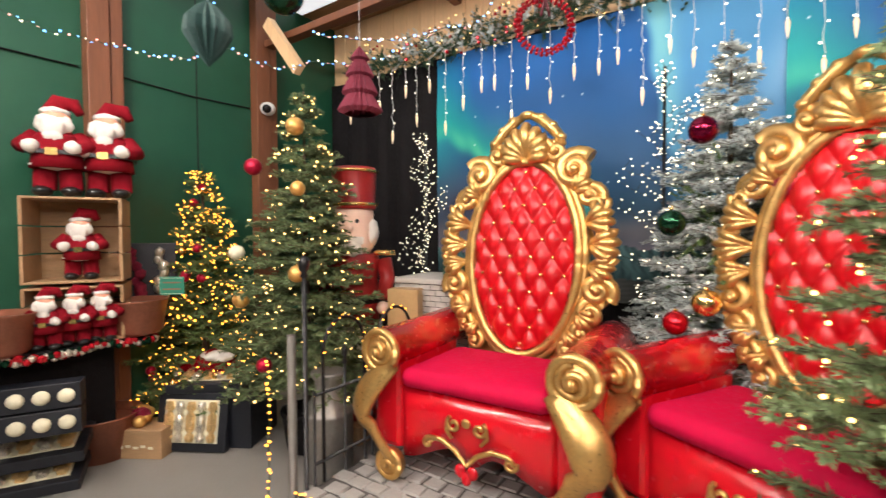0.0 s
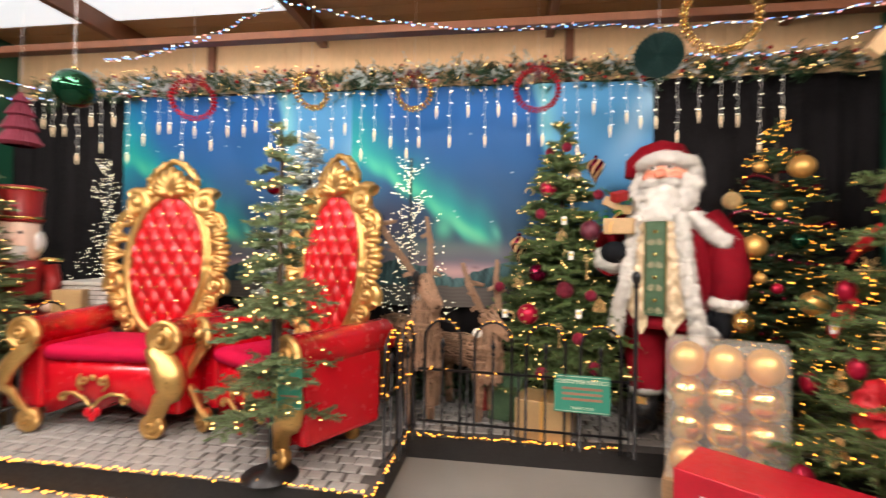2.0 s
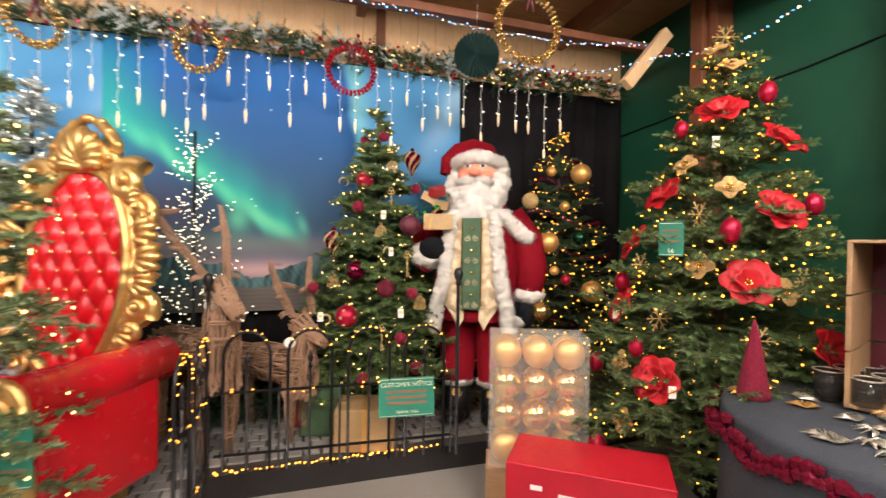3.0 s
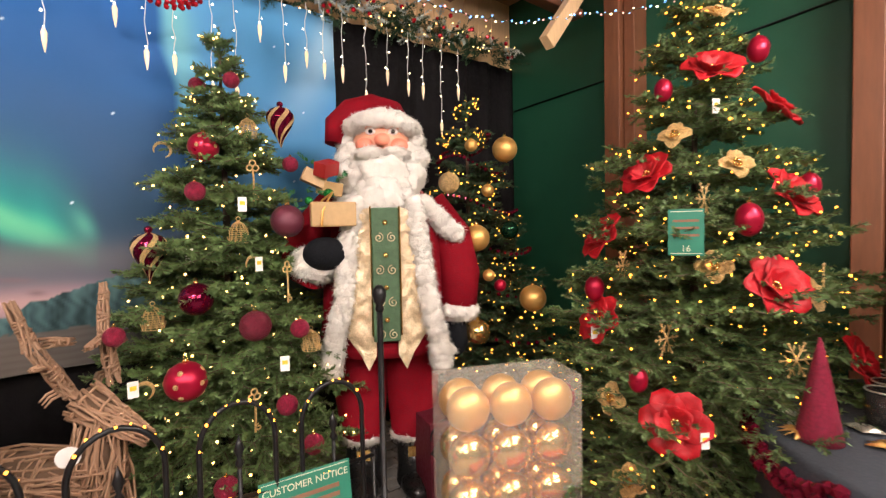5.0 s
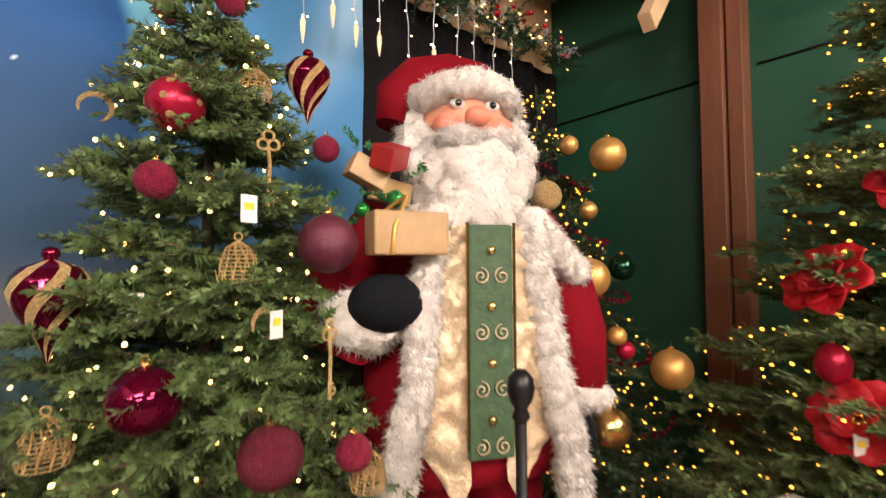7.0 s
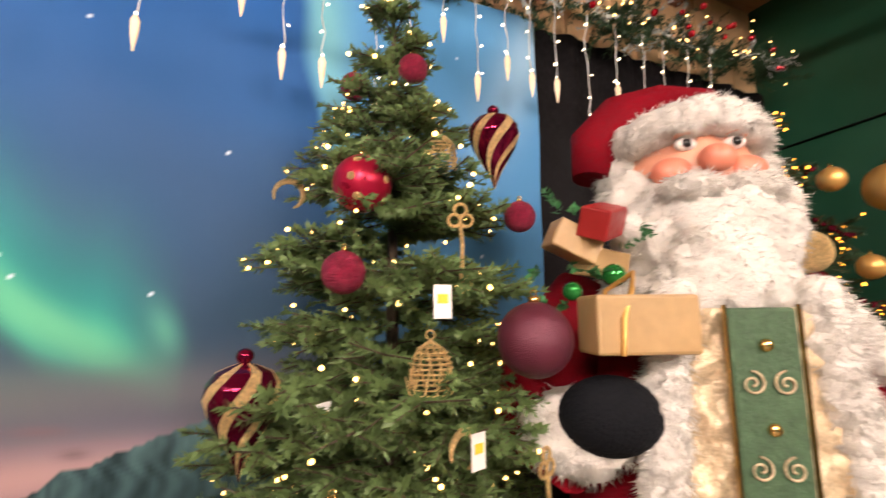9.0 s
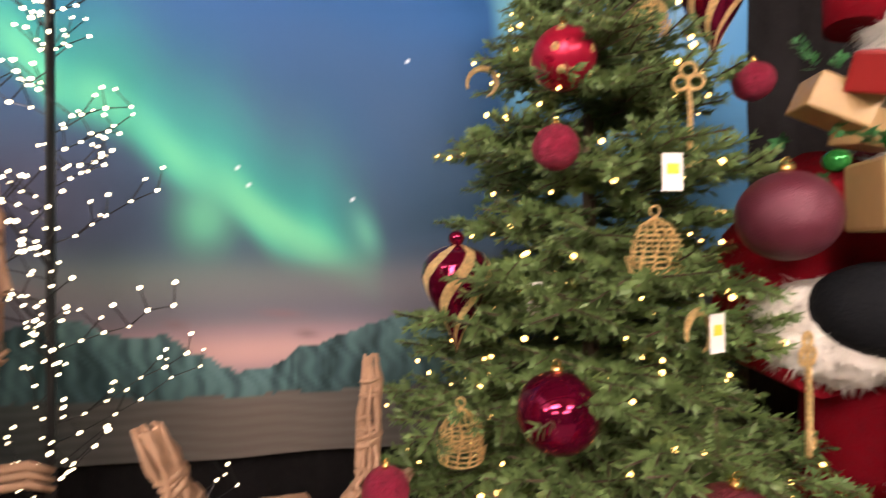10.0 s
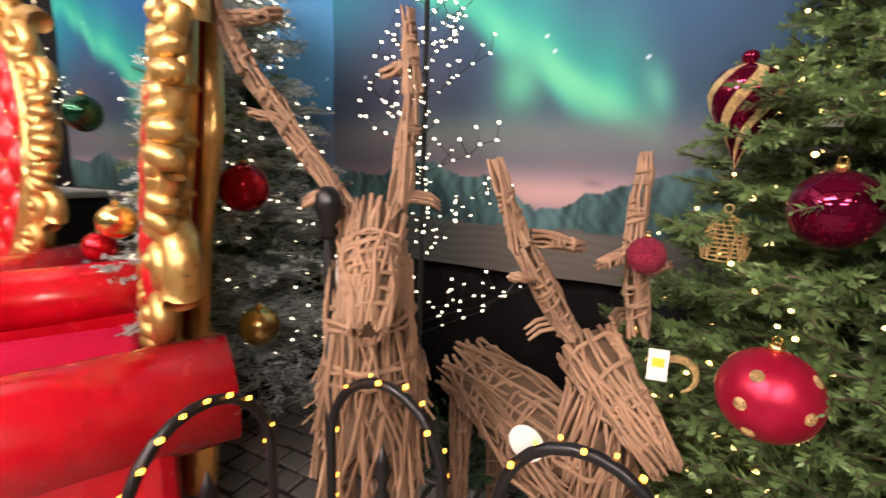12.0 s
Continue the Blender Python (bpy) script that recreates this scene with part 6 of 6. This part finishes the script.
for i in range(90):
    a, r = random.uniform(0, 6.28), random.uniform(0.1, TR - 0.08)
    x, y = TX + r * math.cos(a), TY + r * math.sin(a)
    if y > TY + 0.12 and x > TX - 0.2:
        continue
    g = empty("metal_leaf_ornament", (x, y, 0.756), random.uniform(0, 360), "silver and gold leaf ornament on the table", "ornament", "leaf ornaments")
    bm = bmesh.new()
    for k in range(5):
        b = (k - 2) * 0.5
        add_tube(bm, [(0, 0, 0.004), (0.03 * math.cos(b), 0.03 * math.sin(b), 0.014), (0.065 * math.cos(b), 0.065 * math.sin(b), 0.004)], [0.002, 0.012, 0.002], 6, 0, 0.3)
    part("leaves", bm, random.choice((SILVER, SILVER, SILVER, GOLD_MATT)), g)
g = empty("glitter_cone", (TX - 0.35, TY + 0.42, 0.752), 0, "red glitter cone tree ornament on the table", "ornament")
part("cone", add_lathe(bmesh.new(), [(0.06, 0), (0.058, 0.02), (0.037, 0.14), (0.017, 0.25), (0.003, 0.31)], 24), RED_GLITTER, g)


def crate(place, rz, w, d, h, label, lining=None):
    root = empty("wooden_crate", place, rz, label, "crate", "wooden crates")
    n = 3
    for i in range(n):
        z0, z1 = h * i / n + 0.004, h * (i + 1) / n - 0.004
        for s in (-1, 1):
            part("slat", box((s * w / 2 - 0.008, -d / 2, z0), (s * w / 2 + 0.008, d / 2, z1), 0.002), CRATE_WOOD, root)
        part("slat", box((-w / 2 + 0.009, d / 2 - 0.016, z0), (w / 2 - 0.009, d / 2, z1), 0.002), lining or CRATE_WOOD, root)
    for z in (0.002, h - 0.014):
        part("board", box((-w / 2 - 0.008, -d / 2, z), (w / 2 + 0.008, d / 2, z + 0.012), 0.002), CRATE_WOOD, root)
    return root


crate((2.2, 1.24, 0.76), -70, 0.5, 0.36, 0.62, "open wooden crate with dark red lining on the table", BURGUNDY)
for i in range(3):
    g = empty("ornament_pack", (2.06 + 0.12 * i, 1.25, 1.384), 20, "clear pack of gold and silver ornaments on the crate", "ornament pack", "ornament packs")
    part("bag", box((-0.08, -0.06, 0), (0.08, 0.06, 0.14), 0.03), CLEAR, g)
    bm = bmesh.new()
    for k in range(9):
        add_ball(bm, (random.uniform(-0.05, 0.05), random.uniform(-0.04, 0.04), 0.03 + random.uniform(0, 0.08)), 0.022, (1, 1, 1), 0, 2)
    part("filling", bm, SILVER, g)

# ---- the stock table at the left ----
g = empty("display_table", (-4.45, 1.45, 0), 0, "display table with a black cloth", "table")
part("tablecloth", box((-0.28, -1.0, 0), (0.02, 0.5, 0.69), 0.02), BLACK_CLOTH, g)
part("tabletop", box((-0.28, -1.0, 0.69), (0.26, 0.62, 0.73), 0.012), BLACK_CLOTH, g)
pts = []
for i in range(170):
    y = 0.45 + 1.63 * i / 170
    pts.append((-4.17 + random.uniform(-0.01, 0.02), y, 0.73 - 0.03 * abs(math.sin(y * 7)) + random.uniform(-0.015, 0.015)))
for k, m in enumerate((BERRY_RED, GREEN_GLOSS, SILVER)):
    tagged(bulbs("bead_garland", pts[k::3], 0.02, m), "red, green and silver bead garland on the table edge", "bead garland", "", "stuff")


def small_santa(place, rz, h=0.55):
    bm = bmesh.new()
    for s in (-1, 1):
        add_ball(bm, (s * 0.07, -0.03, 0.03), 0.06, (0.9, 1.3, 0.6), 3, 2)
        add_tube(bm, [(s * 0.065, 0, 0.04), (s * 0.06, 0, 0.2)], 0.06, 10, 0)
    add_lathe(bm, [(0.14, 0.17), (0.13, 0.24), (0.12, 0.36), (0.06, 0.42)], 16, 0)
    tuft_ball(bm, (0, 0, 0.19), 0.14, (1, 0.9, 0.22), 2, 1, 0.3, 3)
    add_box(bm, (-0.13, -0.13, 0.25), (0.13, 0.12, 0.275), 0.0, 3)
    add_box(bm, (-0.03, -0.14, 0.24), (0.03, -0.128, 0.285), 0.0, 4)
    for s in (-1, 1):
        add_tube(bm, [(s * 0.1, 0, 0.37), (s * 0.16, -0.04, 0.3), (s * 0.1, -0.12, 0.29)], [0.05, 0.05, 0.04], 10, 0)
        tuft_ball(bm, (s * 0.1, -0.12, 0.29), 0.045, (1, 1, 1), 2, s, 0.3, 2)
    add_ball(bm, (0, -0.02, 0.47), 0.075, (1, 1, 1), 1, 3)
    for x, y, z, r in ((0, -0.075, 0.42, 0.07), (0.04, -0.06, 0.44, 0.055), (-0.04, -0.06, 0.44, 0.055), (0, -0.09, 0.36, 0.05)):
        tuft_ball(bm, (x, y, z), r, (1, 0.8, 1), 2, x, 0.4, 3)
    tuft_ball(bm, (0, -0.01, 0.52), 0.08, (1, 1, 0.4), 2, 3, 0.3, 3)
    add_tube(bm, [(0, 0, 0.52), (0.02, 0, 0.58), (0.09, 0, 0.58), (0.12, 0, 0.52)], [0.075, 0.06, 0.04, 0.025], 12, 0)
    bm.transform(Matrix.Scale(h / 0.6, 4))
    ob = part("santa_figure", bm, [SANTA_RED, SKIN, FUR, BOOT, GOLD_BRIGHT])
    ob.matrix_world = pose(*place, 0, 0, rz)
    return tagged(ob, "small father christmas figure in a red coat", "doll", "small santa figures")


crate((-4.4, 1.78, 1.05), 62, 0.42, 0.3, 0.46, "open wooden crate on its side holding a santa figure")
crate((-4.4, 1.78, 0.735), 62, 0.42, 0.3, 0.3, "open wooden crate standing on the display table")
s0 = small_santa((-4.42, 1.7, 1.515), 62, 0.52)
copy_thing(s0, pose(-4.36, 1.92, 1.515, 0, 0, 55))
copy_thing(s0, pose(-4.37, 1.78, 1.065, 0, 0, 62)).scale = (0.72, 0.72, 0.72)
for i in range(3):
    copy_thing(s0, pose(-4.22, 1.58 + 0.12 * i, 0.735, 0, 0, 62)).scale = (0.58, 0.58, 0.58)
for x, y, m in ((-4.26, 2.0, COPPER), (-4.26, 1.4, COPPER)):
    g = empty("metal_tub", (x, y, 0.735), 0, "copper coloured metal tub on the table", "tub", "metal tubs")
    part("tub", add_lathe(bmesh.new(), [(0.11, 0), (0.13, 0.02), (0.155, 0.19), (0.165, 0.2), (0.155, 0.2), (0.14, 0.17)], 28), m, g)
g = empty("ornament_rack", (-4.55, 2.12, 0.735), 62, "black display card of silver and red hanging ornaments", "display card")
part("card", box((-0.22, -0.01, 0), (0.22, 0.01, 0.52), 0.004), BLACK_CARD, g)
for i in range(3):
    bm = bmesh.new()
    for k in range(9):
        add_ball(bm, (-0.14 + 0.14 * i + random.uniform(-0.025, 0.025), -0.03, 0.1 + 0.045 * k), random.uniform(0.02, 0.04), (1, 0.6, 1.2), 0, 1)
    part("ornament", bm, SILVER if i != 1 else RED_GLITTER, g)


def cracker_box(place, rz, rx, label, w=0.44, h=0.34):
    root = empty("cracker_box", place, 0, label, "box", "cracker boxes")
    root.matrix_world = pose(*place, rx, 0, rz)
    part("tray", box((-w / 2, 0.0, 0), (w / 2, 0.06, h), 0.006), BLACK_CARD, root)
    part("window", box((-w / 2 + 0.05, -0.004, 0.05), (w / 2 - 0.05, 0.002, h - 0.04)), CREAM, root)
    for i in range(5):
        x = -w / 2 + 0.085 + (w - 0.17) * i / 4
        bm = bmesh.new()
        add_lathe(bm, [(0.02, 0.06), (0.028, 0.09), (0.012, 0.11), (0.026, 0.13), (0.026, h - 0.13), (0.012, h - 0.11), (0.028, h - 0.09), (0.02, h - 0.05)], 12, 0, Matrix.Translation((x, -0.012, 0)))
        part("cracker", bm, SILVER if i % 2 else GLITTER_GOLD, root)
    return root


cracker_box((-4.08, 2.19, 0.01), 30, -10, "black box of gold and silver crackers leaning on a stack")
cracker_box((-4.06, 2.27, 0.4), 40, -84, "open black box of gold crackers on a stack")
g = empty("box_stack", (-4.04, 2.33, 0), 30, "stack of black cardboard boxes on the floor", "boxes")
part("box", box((-0.24, -0.02, 0), (0.24, 0.34, 0.33), 0.006), BLACK_CARD, g)
for i in range(2):
    for k in range(2):
        cracker_box((-4.3 + 0.05 * k, 1.45 + 0.02 * i, 0.06 + 0.14 * i), 62, -80, "black box of white and silver crackers on the floor", 0.5, 0.3)
for i in range(2):
    g = empty("bauble_box", (-4.16, 1.5, 0.34 + 0.13 * i), 62, "dark box of white baubles", "box", "bauble boxes")
    part("tray", box((-0.2, -0.05, 0), (0.2, 0.05, 0.12), 0.004), BLACK_CARD, g)
    for k in range(4):
        bm = bmesh.new()
        add_ball(bm, (-0.14 + 0.095 * k, -0.055, 0.06), 0.036, (1, 0.6, 1), 0, 2)
        part("white_ball", bm, CREAM, g)
g = empty("wooden_box", (-4.32, 2.06, 0), 32, "small wooden box full of red and gold baubles", "box")
part("box", box((-0.16, -0.1, 0), (0.16, 0.1, 0.17), 0.005), CRATE_WOOD, g)
bm = bmesh.new()
for k in range(5):
    add_box(bm, (-0.1 + 0.045 * k, -0.1035, 0.06 + 0.008 * (k % 2)), (-0.07 + 0.045 * k, -0.1015, 0.075 + 0.008 * (k % 2)))
part("writing", bm, CREAM, g)
for k in range(10):
    bauble((-4.32 + random.uniform(-0.1, 0.1), 2.06 + random.uniform(-0.06, 0.06), 0.2 + random.uniform(0, 0.04)), 0.036, random.choice((RED_GLITTER, GOLD_MATT)), "loose bauble in the wooden box", group="boxed baubles", cap=False)
g = empty("plastic_tub", (-4.5, 1.9, 0), 0, "brown tub of red decorations on the floor", "tub")
part("tub", add_lathe(bmesh.new(), [(0.16, 0), (0.2, 0.24), (0.21, 0.25), (0.19, 0.25), (0.17, 0.2)], 28), COPPER, g)
g = empty("plush_hat", (-4.2, 2.41, 0.36), 20, "red and white plush santa hat on the boxes", "hat")
bm = bmesh.new()
add_tube(bm, [(-0.2, 0, 0.06), (0, 0, 0.12), (0.18, 0.02, 0.08)], [0.06, 0.09, 0.05], 14)
part("cloth", bm, SANTA_RED, g)
bm = bmesh.new()
tuft_ball(bm, (-0.2, -0.03, 0.0), 0.07, (0.9, 1, 1.3), 0, 2, 0.3), tuft_ball(bm, (0.05, -0.02, 0.17), 0.06, (1.8, 1, 0.6), 0, 3, 0.3)
part("trim", bm, FUR, g)


# ---- nutcracker, milk churn and wicker table ----
bm = bmesh.new()
add_lathe(bm, [(0.17, 0), (0.17, 0.06), (0.15, 0.07)], 24, 0)
for s in (-1, 1):
    add_tube(bm, [(s * 0.07, 0, 0.06), (s * 0.07, 0, 0.62)], 0.062, 14, 4)
    add_lathe(bm, [(0.07, 0.07), (0.07, 0.3)], 14, 3, Matrix.Translation((s * 0.07, 0, 0)))
add_lathe(bm, [(0.16, 0.6), (0.165, 0.75), (0.15, 0.9), (0.17, 1.0), (0.15, 1.06)], 24, 0)
add_lathe(bm, [(0.168, 0.74), (0.17, 0.79)], 24, 3)
for s in (-1, 1):
    add_tube(bm, [(s * 0.19, 0, 1.02), (s * 0.22, -0.02, 0.9), (s * 0.2, -0.06, 0.76)], [0.055, 0.05, 0.045], 14, 0)
    add_lathe(bm, [(0.0, 0), (0.075, 0), (0.075, 0.02), (0.05, 0.035)], 16, 5, Matrix.Translation((s * 0.2, 0, 1.05)))
    add_ball(bm, (s * 0.2, -0.07, 0.71), 0.045, (1, 1, 1), 1, 2)
for k in range(4):
    add_box(bm, (-0.09, -0.172, 0.82 + 0.05 * k), (0.09, -0.16, 0.835 + 0.05 * k), 0, 5)
add_lathe(bm, [(0.1, 1.06), (0.125, 1.1), (0.125, 1.34), (0.11, 1.36)], 24, 1)
add_box(bm, (-0.09, -0.135, 1.12), (0.09, -0.115, 1.17), 0.01, 2)
tuft_ball(bm, (0, -0.11, 1.08), 0.08, (0.9, 0.6, 1.2), 2, 1, 0.3, 3)
for s in (-1, 1):
    add_ball(bm, (s * 0.045, -0.118, 1.27), 0.014, (1, 0.5, 1), 3, 2)
    tuft_ball(bm, (s * 0.12, 0, 1.2), 0.055, (0.7, 1.2, 1.6), 2, s, 0.3, 3)
add_ball(bm, (0, -0.13, 1.225), 0.022, (1, 1, 1.2), 1, 2)
add_lathe(bm, [(0.14, 1.35), (0.145, 1.37), (0.135, 1.39), (0.145, 1.58), (0.15, 1.6), (0.14, 1.62), (0.02, 1.63)], 24, 0)
add_tube(bm, arc((0, 0, 1.38), 0.147, 0, 360, 24, "xy"), 0.012, 6, 5)
add_tube(bm, arc((0, 0, 1.595), 0.15, 0, 360, 24, "xy"), 0.01, 6, 5)
nut = part("nutcracker_figure", bm, [NUT_RED, FACE_PALE, FUR, BOOT, WHITE_PAPER, GOLD_BRIGHT], None, "", False)
nut.matrix_world = pose(-3.5, 3.0, 0.12, 0, 0, 32)
tagged(nut, "tall red nutcracker figure with white beard beside the tree", "nutcracker")
part("plinth_block", box((-3.7, 2.82, 0), (-3.3, 3.19, 0.117), 0.006), CRATE_WOOD)
tagged(bpy.data.objects["plinth_block"], "low wooden block under the nutcracker figure", "plinth")
g = empty("milk_churn", (-3.2, 2.5, 0), 0, "galvanised steel milk churn beside the fence", "churn")
part("body", add_lathe(bmesh.new(), [(0.12, 0), (0.13, 0.02), (0.13, 0.34), (0.135, 0.35), (0.13, 0.36), (0.07, 0.46), (0.07, 0.52), (0.095, 0.56), (0.09, 0.57)], 28), GALV, g)
g = empty("metal_pole", (-3.03, 2.14, 0), 0, "grey metal pole standing by the stage corner", "pole")
part("pole", add_tube(bmesh.new(), [(0, 0, 0), (0, 0, 0.85)], 0.02, 12), mat("dull_pole_steel", (0.14, 0.13, 0.115), 0.55, 0.5, 0.25, 9, 0.1), g)
fairy("string_lights", [(-3.12, 2.08, 0.02), (-3.12, 2.08, 0.55), (-3.3, 2.2, 0.7)], 0.03, 0.0065, AMBER_BULB, "amber fairy lights hanging beside the stage")
g = empty("wicker_table", (-2.98, 3.45, 0), 8, "pale grey wicker table with a paper gift", "table")
part("core", box((-0.33, -0.23, 0), (0.33, 0.23, 0.98), 0.02), BLACK_WOOD, g)
bm = bmesh.new()
for k in range(26):
    z = 0.05 + 0.036 * k
    for i in range(18):
        x0 = -0.34 + 0.68 * i / 18
        add_box(bm, (x0, -0.25 - 0.008 * ((i + k) % 2), z), (x0 + 0.036, -0.235 - 0.008 * ((i + k) % 2), z + 0.03))
part("weave", bm, WHITE_WICKER, g)
part("top", box((-0.36, -0.27, 0.985), (0.36, 0.25, 1.02), 0.01), WHITE_WICKER, g)
g = empty("gift_box", (-2.92, 3.35, 1.02), 20, "small dark green gift box on the wicker table", "gift box", "gift boxes")
part("box", box((-0.08, -0.06, 0), (0.08, 0.06, 0.13), 0.004), GREEN_CLOTH, g)
g = empty("gift_box", (-3.15, 3.1, 0.72), 20, "brown paper gift beside the wicker table", "gift box", "gift boxes")
part("box", box((-0.1, -0.06, -0.72), (0.1, 0.06, 0.24), 0.004), KRAFT, g)

# ---- cobbles of the stage floor, laid last ----
random.seed(8)
shapes = []
for k in range(7):
    w, d = 0.084 + 0.008 * (k % 3), 0.084 - 0.006 * (k % 2)
    bm = bmesh.new()
    add_box(bm, (-w / 2, -d / 2, 0), (w / 2, d / 2, 0.0085))
    for v in bm.verts:
        v.co.x *= random.uniform(0.9, 1.05) * (0.9 if v.co.z > 0.004 else 1)
        v.co.y *= random.uniform(0.9, 1.05) * (0.9 if v.co.z > 0.004 else 1)
    me = bpy.data.meshes.new("cobble")
    bm.to_mesh(me)
    bm.free()
    me.materials.append(COBBLE)
    shapes.append(me)
rest_v, rest_f = [], []
row = 0
y = 2.165
while y < YB - 0.14:
    x = -2.92 + (0.05 if row % 2 else 0)
    while x < XR - 0.28:
        if not (x > -0.47 and y < 2.91):
            me = random.choice(shapes)
            near = y < 2.62 or (x > -0.45 and y < 3.05)
            m = pose(x + random.uniform(-0.004, 0.004), y + random.uniform(-0.004, 0.004), STAGE - 0.0115, 0, 0, random.uniform(-4, 4))
            if near:
                ob = new("cobble", me)
                ob.parent = stage
                ob.matrix_basis = m
            else:
                k = len(rest_v)
                rest_v += [(m @ v.co)[:] for v in me.vertices]
                rest_f += [[k + i for i in p.vertices] for p in me.polygons]
        x += 0.1
    y += 0.093
    row += 1
rest = mesh_object("cobble_field", rest_v, rest_f, COBBLE, stage)
rest["kind"] = "stuff"
